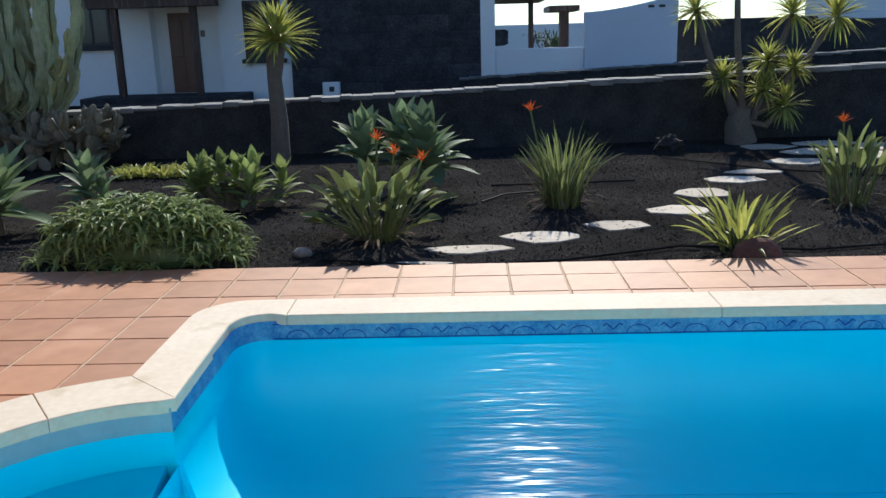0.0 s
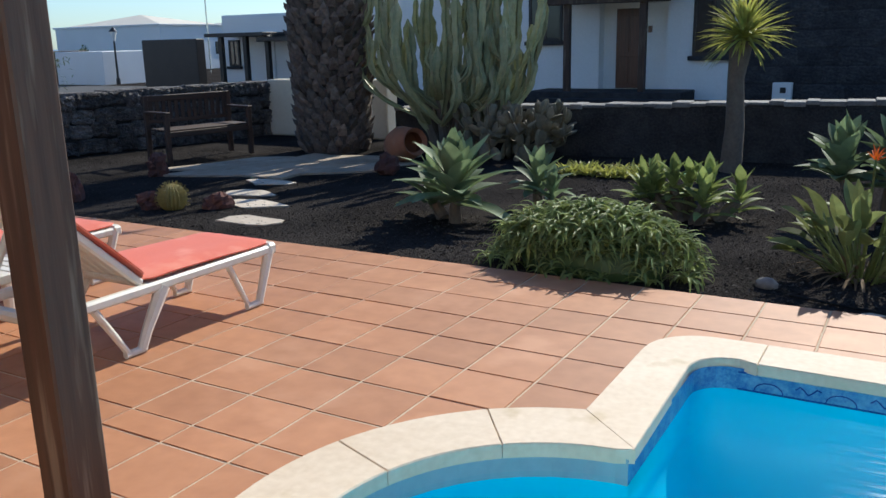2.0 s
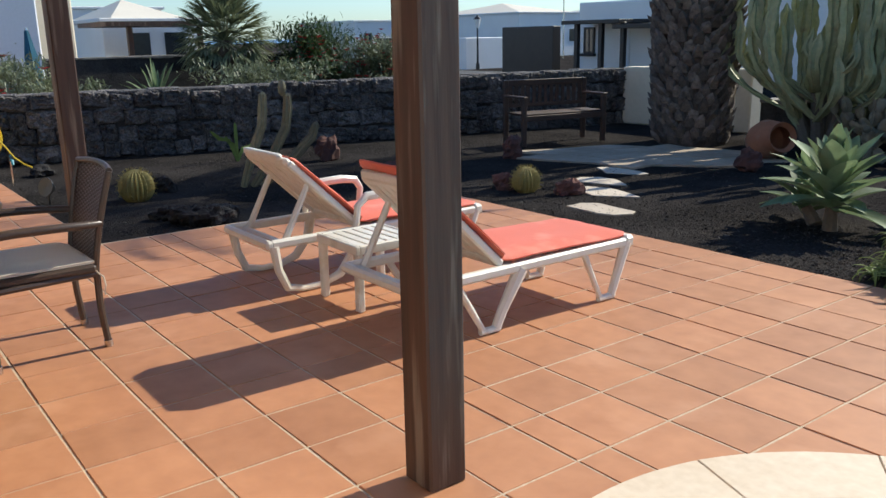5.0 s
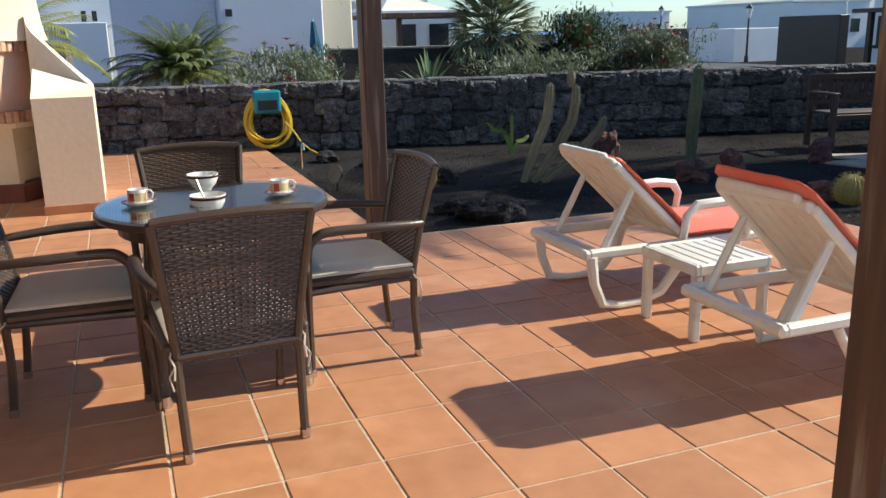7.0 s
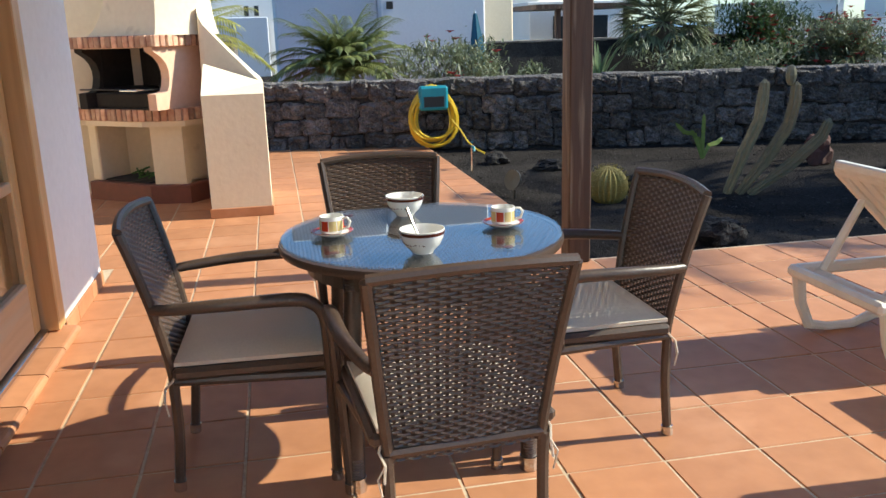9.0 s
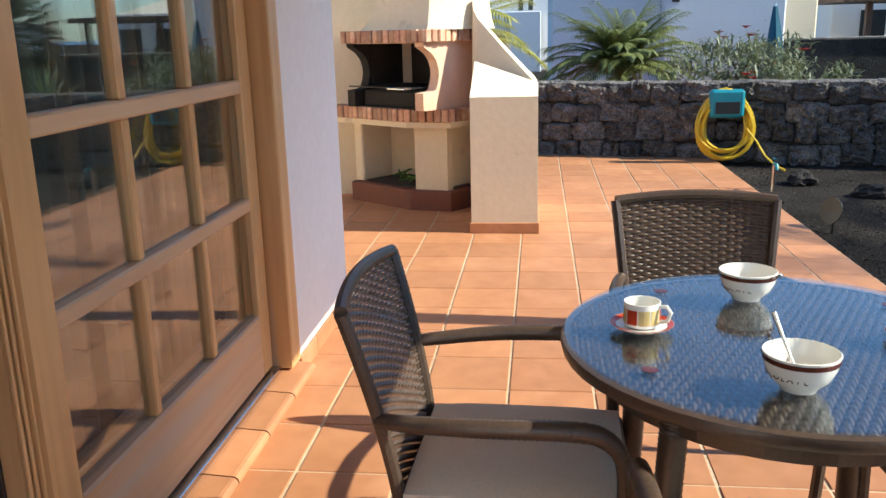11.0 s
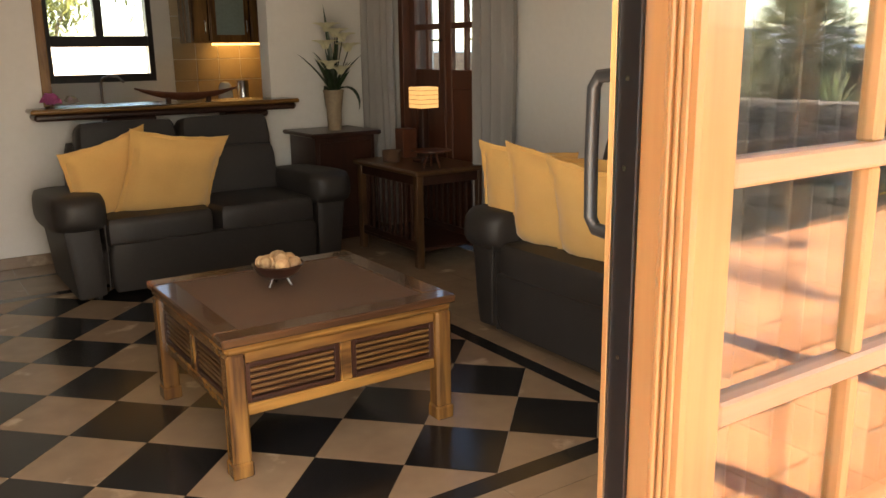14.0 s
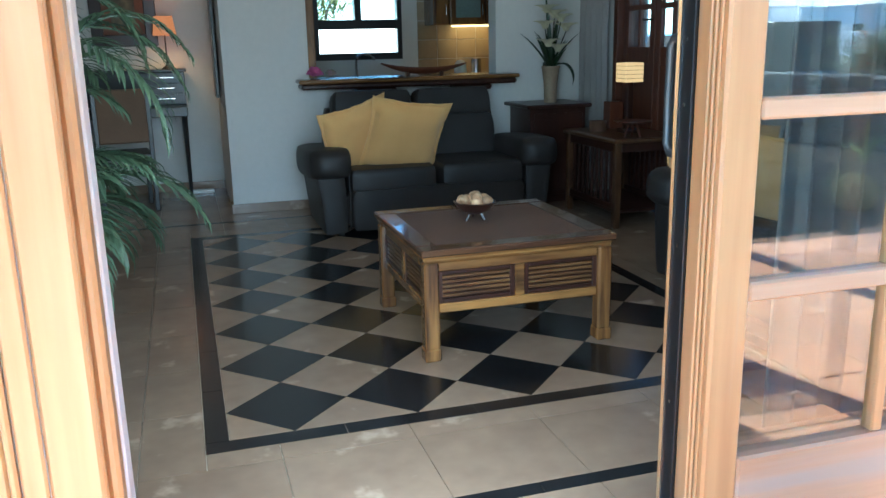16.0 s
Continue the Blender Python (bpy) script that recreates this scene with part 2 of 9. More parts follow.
YELLOW = material("yellow_linen", (0.74, 0.43, 0.15), (0.65, 0.36, 0.12), rough=0.95, grain=250, patch=5, bump=0.5, relief=0.0012, sheen=0.3)
BEIGE_MARBLE = material("beige_marble", (0.285, 0.195, 0.130), (0.22, 0.147, 0.10), rough=0.24, grain=9, patch=2.2, bump=0, vary=0.07, stains=((0.48, 0.36, 0.26), 5.0, 0.62))
BLACK_MARBLE = material("black_marble", (0.008, 0.008, 0.009), (0.016, 0.015, 0.016), rough=0.2, grain=7, patch=2.5, bump=0, stains=((0.20, 0.19, 0.18), 9.0, 0.74))
CURTAIN = material("grey_curtain", (0.42, 0.40, 0.38), (0.36, 0.34, 0.32), rough=0.9, grain=180, patch=3, bump=0.3, relief=0.001, through_light=0.25)
PORCELAIN = material("white_porcelain", (0.80, 0.79, 0.75), (0.77, 0.76, 0.72), rough=0.12, grain=10, patch=2, bump=0)
BROWN_GLAZE = material("brown_glaze", (0.10, 0.022, 0.012), rough=0.2, grain=10, patch=2, bump=0)
RED_GLAZE = material("red_glaze", (0.42, 0.05, 0.02), (0.36, 0.04, 0.015), rough=0.2, grain=20, patch=3, bump=0)
YELLOW_GLAZE = material("yellow_glaze", (0.68, 0.55, 0.24), rough=0.2, grain=20, patch=3, bump=0)
STEEL = material("steel", (0.62, 0.60, 0.58), rough=0.25, metal=1.0, grain=60, patch=5, bump=0.05)
BLACK_METAL = material("black_metal", (0.015, 0.015, 0.016), rough=0.4, grain=40, patch=4, bump=0.1)
RUBBER = material("black_rubber", (0.008, 0.008, 0.008), (0.014, 0.014, 0.014), rough=0.55, grain=40, patch=5, bump=0.1)
TABLE_GLASS = pane_material("table_glass", (0.90, 0.95, 0.97), 0.012, 0, 1, 0.09)
TEAL = material("teal_plastic", (0.015, 0.24, 0.30), (0.012, 0.20, 0.26), rough=0.35, grain=20, patch=4, bump=0.05)
HOSE = material("yellow_hose", (0.72, 0.50, 0.035), (0.64, 0.43, 0.03), rough=0.4, grain=30, patch=4, bump=0.05)
FLAGSTONE = material("pale_flagstone", (0.60, 0.51, 0.41), (0.46, 0.37, 0.28), rough=0.85, grain=14, patch=2.5, bump=0.6, relief=0.006, vary=0.12)


# ---- building helpers ----
class Shape:
    """A mesh in the making: lists of corners and faces."""

    def __init__(self):
        self.v, self.f = [], []

    def add(self, verts, faces, m=None):
        k = len(self.v)
        self.v += [tuple(m @ Vector(p)) if m else tuple(p) for p in verts]
        self.f += [tuple(k + i for i in face) for face in faces]
        return self

    def box(self, lo, hi, b=0.0, m=None):
        """A box from corner to corner, with edges chamfered by b."""
        c = [(p + q) / 2 for p, q in zip(lo, hi)]
        h = [abs(q - p) / 2 for p, q in zip(lo, hi)]
        b = min(b, 0.45 * min(h) * 2)
        if b <= 0:
            vs = [(c[0] + sx * h[0], c[1] + sy * h[1], c[2] + sz * h[2]) for sx in (-1, 1) for sy in (-1, 1) for sz in (-1, 1)]
            return self.add(vs, [(0, 1, 3, 2), (4, 6, 7, 5), (0, 4, 5, 1), (2, 3, 7, 6), (0, 2, 6, 4), (1, 5, 7, 3)], m)
        vs, at = [], {}
        for s in [(i, j, k) for i in (-1, 1) for j in (-1, 1) for k in (-1, 1)]:
            for ax in range(3):
                at[s, ax] = len(vs)
                vs.append([c[i] + s[i] * (h[i] - (0 if i == ax else b)) for i in range(3)])
        faces = []
        for ax in range(3):
            o = [i for i in range(3) if i != ax]
            for s in (-1, 1):
                loop = []
                for p, q in ((-1, -1), (1, -1), (1, 1), (-1, 1)):
                    key = [0, 0, 0]
                    key[ax], key[o[0]], key[o[1]] = s, p, q
                    loop.append(at[tuple(key), ax])
                faces.append(loop)
            for p in (-1, 1):
                for q in (-1, 1):
                    a, d = [0, 0, 0], [0, 0, 0]
                    a[ax], d[ax] = -1, 1
                    a[o[0]] = d[o[0]] = p
                    a[o[1]] = d[o[1]] = q
                    faces.append([at[tuple(a), o[0]], at[tuple(d), o[0]], at[tuple(d), o[1]], at[tuple(a), o[1]]])
        for s in [(i, j, k) for i in (-1, 1) for j in (-1, 1) for k in (-1, 1)]:
            faces.append([at[s, 0], at[s, 1], at[s, 2]])
        cv = Vector(c)
        out = []
        for face in faces:
            p = [Vector(vs[i]) for i in face]
            nrm = (p[1] - p[0]).cross(p[2] - p[0])
            out.append(tuple(face) if nrm.dot(sum(p, Vector()) / len(p) - cv) > 0 else tuple(reversed(face)))
        return self.add(vs, out, m)

    def tube(self, pts, r, n=8, m=None, cap=True, flat=1.0):
        """A round bar along a line of points; r is a number or one for each point."""
        pts = [Vector(p) for p in pts]
        rs = r if isinstance(r, (list, tuple)) else [r] * len(pts)
        vs, faces = [], []
        side = None
        for i, p in enumerate(pts):
            d = (pts[min(i + 1, len(pts) - 1)] - pts[max(i - 1, 0)]).normalized()
            if side is None:
                side = d.orthogonal().normalized()
            side = (side - d * side.dot(d)).normalized()
            up = d.cross(side)
            for k in range(n):
                a = 2 * math.pi * k / n
                vs.append(p + (side * math.cos(a) + up * math.sin(a) * flat) * rs[i])
        for i in range(len(pts) - 1):
            for k in range(n):
                a, b = i * n + k, i * n + (k + 1) % n
                faces.append((a, b, b + n, a + n))
        if cap:
            faces.append(tuple(reversed(range(n))))
            faces.append(tuple(range(len(vs) - n, len(vs))))
        return self.add(vs, faces, m)

    def lathe(self, profile, n=24, m=None):
        """Turned about z from rows of (radius, height)."""
        vs = [(max(r, 1e-4) * math.cos(2 * math.pi * k / n), max(r, 1e-4) * math.sin(2 * math.pi * k / n), z) for r, z in profile for k in range(n)]
        faces = [(i * n + k, i * n + (k + 1) % n, (i + 1) * n + (k + 1) % n, (i + 1) * n + k) for i in range(len(profile) - 1) for k in range(n)]
        return self.add(vs, faces, m)

    def ball(self, c, r, n=10, rows=7, m=None):
        """An ellipsoid with half-axes r."""
        r = r if isinstance(r, (list, tuple)) else (r, r, r)
        vs = [(c[0], c[1], c[2] - r[2])]
        for i in range(1, rows):
            a = -math.pi / 2 + math.pi * i / rows
            vs += [(c[0] + r[0] * math.cos(a) * math.cos(2 * math.pi * k / n), c[1] + r[1] * math.cos(a) * math.sin(2 * math.pi * k / n), c[2] + r[2] * math.sin(a)) for k in range(n)]
        vs.append((c[0], c[1], c[2] + r[2]))
        faces = [(0, 1 + (k + 1) % n, 1 + k) for k in range(n)]
        for i in range(rows - 2):
            faces += [(1 + i * n + k, 1 + i * n + (k + 1) % n, 1 + (i + 1) * n + (k + 1) % n, 1 + (i + 1) * n + k) for k in range(n)]
        t, k0 = len(vs) - 1, 1 + (rows - 2) * n
        faces += [(t, k0 + k, k0 + (k + 1) % n) for k in range(n)]
        return self.add(vs, faces, m)

    def prism(self, poly, z0, z1, b=0.0, m=None):
        """An upright block over a convex or simple outline, its upper edge drawn in by b."""
        n = len(poly)
        cx, cy = sum(p[0] for p in poly) / n, sum(p[1] for p in poly) / n
        area = sum(poly[i][0] * poly[(i + 1) % n][1] - poly[(i + 1) % n][0] * poly[i][1] for i in range(n))
        if area < 0:
            poly = list(reversed(poly))
        rings = [[(x, y, z0) for x, y in poly]]
        if b:
            rings.append([(x, y, z1 - b) for x, y in poly])
            ins = []
            for i in range(n):
                p, q, s = Vector(poly[i - 1]), Vector(poly[i]), Vector(poly[(i + 1) % n])
                e1, e2 = (q - p).normalized(), (s - q).normalized()
                nn = Vector((-e1.y - e2.y, e1.x + e2.x))
                nn = nn.normalized() if nn.length > 1e-6 else Vector((0, 0))
                ins.append((q.x + nn.x * b, q.y + nn.y * b, z1))
            rings.append(ins)
        else:
            rings.append([(x, y, z1) for x, y in poly])
        vs = [p for ring in rings for p in ring]
        faces = [(i * n + k, i * n + (k + 1) % n, (i + 1) * n + (k + 1) % n, (i + 1) * n + k) for i in range(len(rings) - 1) for k in range(n)]
        faces += [tuple(reversed(range(n))), tuple(range(len(vs) - n, len(vs)))]
        return self.add(vs, faces, m)

    def blade(self, base, heading, lift, length, width, droop, segs=5, fold=0.25, shape=0.35, twist=0.0, tip=0.0):
        """A leaf: it rises from its base at the angle lift towards heading, and bends down by droop along its length."""
        base = Vector(base)
        h = Vector((math.cos(heading), math.sin(heading), 0))
        side0 = Vector((-h.y, h.x, 0))
        vs, faces, p, a = [], [], base, lift
        for i in range(segs + 1):
            u = i / segs
            w = width * max(tip, (0.55 + 0.45 * math.sin(min(1, u / shape) * math.pi / 2)) * (1 if u <= shape else 1 - ((u - shape) / (1 - shape)) ** 1.7))
            d = h * math.cos(a) + Vector((0, 0, math.sin(a)))
            up = side0.cross(d) * -1
            side = side0 * math.cos(twist * u) + up * math.sin(twist * u)
            vs += [p + side * w / 2 + up * w * fold, p, p - side * w / 2 + up * w * fold]
            p = p + d * length / segs
            a -= droop / segs
        for i in range(segs):
            k = i * 3
            faces += [(k, k + 3, k + 4, k + 1), (k + 1, k + 4, k + 5, k + 2)]
        return self.add(vs, faces)

    def mesh(self, name, mat, smooth=False):
        me = bpy.data.meshes.new(name)
        me.from_pydata(self.v, [], self.f)
        me.materials.append(mat)
        if smooth:
            me.polygons.foreach_set("use_smooth", [True] * len(me.polygons))
            me.set_sharp_from_angle(angle=radians(38))
        me.update()
        return me


def S():
    return Shape()


def part(name, shape, mat, parent, label="", smooth=False, at=None):
    ob = new(name, shape.mesh(name, mat, smooth))
    ob.parent = parent
    if at is not None:
        ob.matrix_basis = at
    if label:
        ob["label"] = label
    return ob


def thing(name, label, category, at=None, group=""):
    """An empty at a thing's base that carries its parts."""
    ob = new(name)
    ob.empty_display_size = 0.1
    if at is not None:
        ob.matrix_basis = at
    return tagged(ob, label, category, group)


def solo(name, shape, mat, label, category, at=None, group="", smooth=False):
    """A thing of one mesh."""
    ob = new(name, shape.mesh(name, mat, smooth))
    if at is not None:
        ob.matrix_basis = at
    return tagged(ob, label, category, group)


def setting(name, shape, mat, label="", category="", smooth=False):
    return tagged(new(name, shape.mesh(name, mat, smooth)), label, category, kind="structure")


def arc(cx, cy, r, a0, a1, n):
    return [(cx + r * math.cos(radians(a0 + (a1 - a0) * i / n)), cy + r * math.sin(radians(a0 + (a1 - a0) * i / n))) for i in range(n + 1)]


# ---- ground, terrace and pool ----
PX0, PX1, PY0, PY1 = -1.2, 6.0, 0.95, 4.05        # the pool's inner edge
CX, CY, RI, RO = -1.15, 2.25, 0.775, 1.06         # its round bay
COPE = 0.25
WATER_Z = -0.092
XE, YE, YW = -6.82, 5.05, 1.98                    # the terrace's edges towards the garden
FLOOR_IN = 0.05

gb = S()
xs = [-3000, -200, -60, -2.1, 6.1, 60, 200, 3000]
ys = [-3000, -200, -60, 0.85, 4.15, 60, 200, 3000]
gv = [(x, y, -0.05) for x in xs for y in ys]
gf = [(i * 8 + j, (i + 1) * 8 + j, (i + 1) * 8 + j + 1, i * 8 + j + 1) for i in range(7) for j in range(7) if (i, j) != (3, 3)]
setting("ground", gb.add(gv, gf), GRAVEL, "black volcanic gravel ground reaching to the horizon", "ground")
SEA_BLUE = material("sea", (0.03, 0.12, 0.26), (0.02, 0.10, 0.22), rough=0.3, grain=0.5, patch=0.02, bump=0.3)
setting("water", S().add([(-2900, -2900, 0.25), (-260, -2900, 0.25), (-260, 2900, 0.25), (-2900, 2900, 0.25)], [(0, 1, 2, 3)]), SEA_BLUE, "distant blue sea under the horizon", "sea")

bed = S()
for x0, y0, x1, y1 in ((-12.6, -4.0, XE, YW), (XE, -0.86, -2.3, YE), (-2.3, -0.86, 9.0, 0.72), (-2.3, 4.28, 9.0, YE), (6.2, 0.72, 9.0, 4.28), (-2.3, 3.3, -1.43, 4.28), (-2.3, 0.72, -2.1, 3.3)):
    bed.box((x0, y0, -0.05), (x1, y1, -0.0045))
bed.prism([(-2.1, 3.3), (-1.43, 3.3)] + arc(CX, CY, 1.0, 105, 180, 10) + [(-2.1, 2.25)], -0.05, -0.0045)
bed.prism([(-2.1, 2.25)] + arc(CX, CY, 1.0, 180, 235, 8) + [(-1.43, 0.72), (-2.1, 0.72)], -0.05, -0.0045)
bed.box((-1.5, 1.15, -0.05), (-1.24, 1.47, -0.012))
bed.box((-1.5, 4.05, -0.05), (-1.33, 4.29, -0.0065))
terrace = setting("floor_terrace", bed, GROUT, "terracotta tiled terrace with pale mortar joints", "terrace floor")

# pool shell: walls, floor, round steps
shell = S()
fl = -0.66
corner = arc(PX0 + 0.16, PY1 - 0.16, 0.16, 180, 90, 6)
ring = [(PX0, CY + 0.77)] + corner + [(PX1, PY1), (PX1, PY0), (PX0, PY0), (PX0, CY - 0.77)]


def wall_strip(shape, line, z0, z1):
    for (x0, y0), (x1, y1) in zip(line, line[1:]):
        shape.add([(x0, y0, z0), (x1, y1, z0), (x1, y1, z1), (x0, y0, z1)], [(0, 1, 2, 3)])


# the walls run into the floor in a wide cove
cove = [(0.0, -0.115), (0.0, -0.30), (0.03, -0.40), (0.10, -0.50), (0.22, -0.58), (0.40, -0.635), (0.62, fl)]
MX, MY = (PX0 + PX1) / 2, (PY0 + PY1) / 2
loop = ring + [(PX0, y) for y in (1.75, 2.0, 2.25, 2.5, 2.75)]
for (d0, z0), (d1, z1) in zip(cove, cove[1:]):
    def inset(q, d):
        return (MX + (q[0] - MX) * (1 - d / (PX1 - MX)), MY + (q[1] - MY) * (1 - d / (PY1 - MY)))
    for k in range(len(loop)):
        p0, p1 = loop[k], loop[(k + 1) % len(loop)]
        if z0 > -0.5 and p0[0] == PX0 and p1[0] == PX0 and 1.4 < min(p0[1], p1[1]) and max(p0[1], p1[1]) < 3.1:
            continue
        shell.add([(*inset(p0, d0), z0), (*inset(p1, d0), z0), (*inset(p1, d1), z1), (*inset(p0, d1), z1)], [(0, 3, 2, 1)])
ends = [inset(q, 0.62) for q in ((PX0, PY0), (PX1, PY0), (PX1, PY1), (PX0, PY1))]
shell.add([(x, y, fl - 0.001) for x, y in ends], [(0, 1, 2, 3)])
bay = [(PX0, 3.02)] + arc(CX, CY, RI, 97, 263, 20) + [(PX0, 1.48)]
wall_strip(shell, bay, -0.56, -0.115)
shell.add([(CX - RI - 0.05, 1.4, -0.545), (PX0 + 0.16, 1.4, -0.545), (PX0 + 0.16, 3.1, -0.545), (CX - RI - 0.05, 3.1, -0.545)], [(0, 1, 2, 3)])
# round steps: each tread is a ring, with a riser down to the next
for rad, low, top in ((RI, 0.52, -0.26), (0.52, 0.28, -0.40)):
    o_, i_ = arc(CX, CY, rad, 97, 263, 18), arc(CX, CY, low, 97, 263, 18)
    for k in range(18):
        shell.add([(*o_[k], top), (*o_[k + 1], top), (*i_[k + 1], top), (*i_[k], top)], [(0, 1, 2, 3)])
    wall_strip(shell, i_, top - 0.15, top)
    for q in (0, 18):
        shell.add([(*o_[q], -0.56), (*i_[q], -0.56), (*i_[q], top), (*o_[q], top)], [(0, 1, 2, 3)])
for y0, y1 in ((1.47, 1.80), (2.70, 3.03)):
    shell.add([(PX0 - 0.02, y0, -0.63), (PX0 + 0.30, y0, -0.63), (PX0 + 0.30, y1, -0.63), (PX0 - 0.02, y1, -0.63)], [(0, 1, 2, 3)])
for ya, yb in ((1.47, 1.73), (2.77, 3.03)):
    shell.add([(PX0 + 0.004, ya, -0.64), (PX0 + 0.004, yb, -0.64), (PX0 + 0.004, yb, -0.265), (PX0 + 0.004, ya, -0.265)], [(0, 1, 2, 3)])
for ya, yb in ((1.73, 1.97), (2.53, 2.77)):
    shell.add([(PX0 + 0.004, ya, -0.64), (PX0 + 0.004, yb, -0.64), (PX0 + 0.004, yb, -0.405), (PX0 + 0.004, ya, -0.405)], [(0, 1, 2, 3)])
for y in (1.47, 3.03):
    shell.add([(PX0 - 0.06, y, -0.66), (PX0 + 0.12, y, -0.66), (PX0 + 0.02, y, -0.26), (PX0 - 0.06, y, -0.26)], [(0, 1, 2, 3)])
setting("pool_shell", shell, LINER, "bright blue painted pool with round entry steps", "pool")
pb = bmesh.new()
pb.from_mesh(bpy.data.objects["pool_shell"].data)
bmesh.ops.remove_doubles(pb, verts=pb.verts, dist=0.0008)
bmesh.ops.recalc_face_normals(pb, faces=pb.faces)
pb.to_mesh(bpy.data.objects["pool_shell"].data)
pb.free()
bpy.data.objects["pool_shell"].data.polygons.foreach_set("use_smooth", [True] * len(bpy.data.objects["pool_shell"].data.polygons))
bpy.data.objects["pool_shell"].data.set_sharp_from_angle(angle=radians(35))
BAND = material("mosaic_band", (0.03, 0.12, 0.34), (0.16, 0.33, 0.52), rough=0.2, grain=70, patch=14, bump=0.2)
bandm = S()
wall_strip(bandm, [(x, y) for x, y in ring], -0.115, -0.012)
setting("pool_band", bandm, BAND, "blue mosaic tile band along the waterline", "tile band")
bandg = S()
wall_strip(bandg, bay, -0.115, -0.012)
setting("pool_band_bay", bandg, POOL_WALL, "grey wall band of the round pool bay", "pool wall")
# raised ornament of the band: little arches and waves of tile
orn = S()
ORN = material("mosaic_ornament", (0.015, 0.045, 0.22), (0.02, 0.07, 0.28), rough=0.2, grain=60, patch=10, bump=0)
x = PX0 + 0.3
while x < PX1 - 0.2:
    orn.tube([(x + 0.06 * math.cos(a), PY1 - 0.003, -0.105 + 0.042 * math.sin(a)) for a in [math.pi * k / 8 for k in range(9)]], 0.0025, 5)
    orn.tube([(x + 0.11 + 0.1 * k / 6, PY1 - 0.003, -0.07 + 0.016 * math.sin(k * 1.5)) for k in range(7)], 0.003, 5)
    x += 0.29
orn.box((PX0 + 0.17, PY1 - 0.004, -0.034), (PX1, PY1 - 0.001, -0.026))
orn.box((PX0 + 0.17, PY1 - 0.004, -0.113), (PX1, PY1 - 0.001, -0.106))
setting("pool_band_trim", orn, ORN, "dark blue arches in the mosaic band", "tile band")
water = S().add([(x, y, WATER_Z) for x, y in [(PX0, PY0)] + arc(CX, CY, RI, 263, 97, 18) + corner + [(PX1, PY1), (PX1, PY0)]], [tuple(range(19 + 7 + 3))])
wat = setting("water_pool", water, WATER, "clear blue pool water with small ripples", "water")
wat.visible_shadow = False

# coping stones
coping = thing("pool_coping", "cream cast stone coping round the pool edge", "pool coping")
coping["kind"] = "structure"
cz0, cz1 = -0.03, 0.026
x = -0.95
while x < PX1 + 0.2:
    part("coping_stone", S().box((x + 0.0005, PY1 - 0.02, cz0), (min(x + 2.2, PX1 + COPE) - 0.0005, PY1 + COPE, cz1), 0.005), COPING, coping)
    x += 2.2
outer, inner = arc(PX0 - COPE + 0.28, PY1 + COPE - 0.28, 0.28, 90, 180, 8), arc(PX0 + 0.16, PY1 - 0.16, 0.18, 180, 90, 8)
part("coping_stone", S().prism([(-0.951, PY1 + COPE)] + outer + [(PX0 - COPE, 3.264), (PX0 + 0.015, 3.036)] + [(px + 0.012, py - 0.012) for px, py in inner] + [(-0.951, PY1 - 0.02)], cz0, cz1, 0.005), COPING, coping)
part("coping_stone", S().prism(arc(CX, CY, RO, 106.4, 126.9, 4) + arc(CX, CY, RI - 0.015, 126.9, 97, 6) + [(PX0 + 0.02, 3.033)], cz0, cz1, 0.004), COPING, coping)
for a0, a1 in ((127, 160), (160, 193), (193, 226), (226, 254)):
    part("coping_stone", S().prism(arc(CX, CY, RO, a0 + 0.08, a1 - 0.08, 8) + arc(CX, CY, RI - 0.015, a1 - 0.08, a0 + 0.08, 8), cz0, cz1, 0.005), COPING, coping)
part("coping_stone", S().prism([(PX0 - COPE, 1.26), (PX0 - COPE, PY0 - COPE), (PX0 + 0.02, PY0 - COPE), (PX0 + 0.02, 1.46)], cz0, cz1, 0.01), COPING, coping)
x = PX0 + 0.02
while x < PX1:
    part("coping_stone", S().box((x + 0.003, PY0 - COPE, cz0), (min(x + 0.56, PX1 + COPE) - 0.003, PY0 + 0.02, cz1), 0.012), COPING, coping)
    x += 0.56
for y in (0.97, 1.53, 2.09, 2.65, 3.21):
    part("coping_stone", S().box((PX1 - 0.02, y + 0.003, cz0), (PX1 + COPE, min(y + 0.56, 4.03) - 0.003, cz1), 0.012), COPING, coping)

# ---- house ----
HY, HI = -0.86, -1.12          # outer and inner face of the terrace wall
OX0, OX1, OZ = -6.22, -3.18, 2.14
HW, HC = -7.13, -6.83          # outer and inner face of the west wall
CEIL = 2.5
front = S()
front.box((HW, HI, 0), (OX0, HY, CEIL + 0.3))
front.box((OX1, HI, 0), (3.2, HY, CEIL + 0.3))
front.box((OX0, HI, OZ), (OX1, HY, CEIL + 0.3))
setting("wall_north", front, WHITEWASH, "whitewashed house wall beside the terrace", "wall")
DX0, DX1, DZ = -5.56, -4.50, 2.1
west = S()
west.box((HW, -8.6, 0), (HC, DX0, CEIL + 0.3))
west.box((HW, DX1, 0), (HC, HI, CEIL + 0.3))
west.box((HW, DX0, DZ), (HC, DX1, CEIL + 0.3))
setting("wall_west", west, INNER_WALL, "plain painted wall with a glazed door", "wall")
WX0, WX1, WZ0, WZ1 = -5.78, -4.84, 1.16, 2.1
back = S()
back.box((HC, -8.6, 0), (WX0, -8.3, CEIL))
back.box((WX1, -8.6, 0), (-3.79, -8.3, CEIL))
back.box((WX0, -8.6, 0), (WX1, -8.3, WZ0))
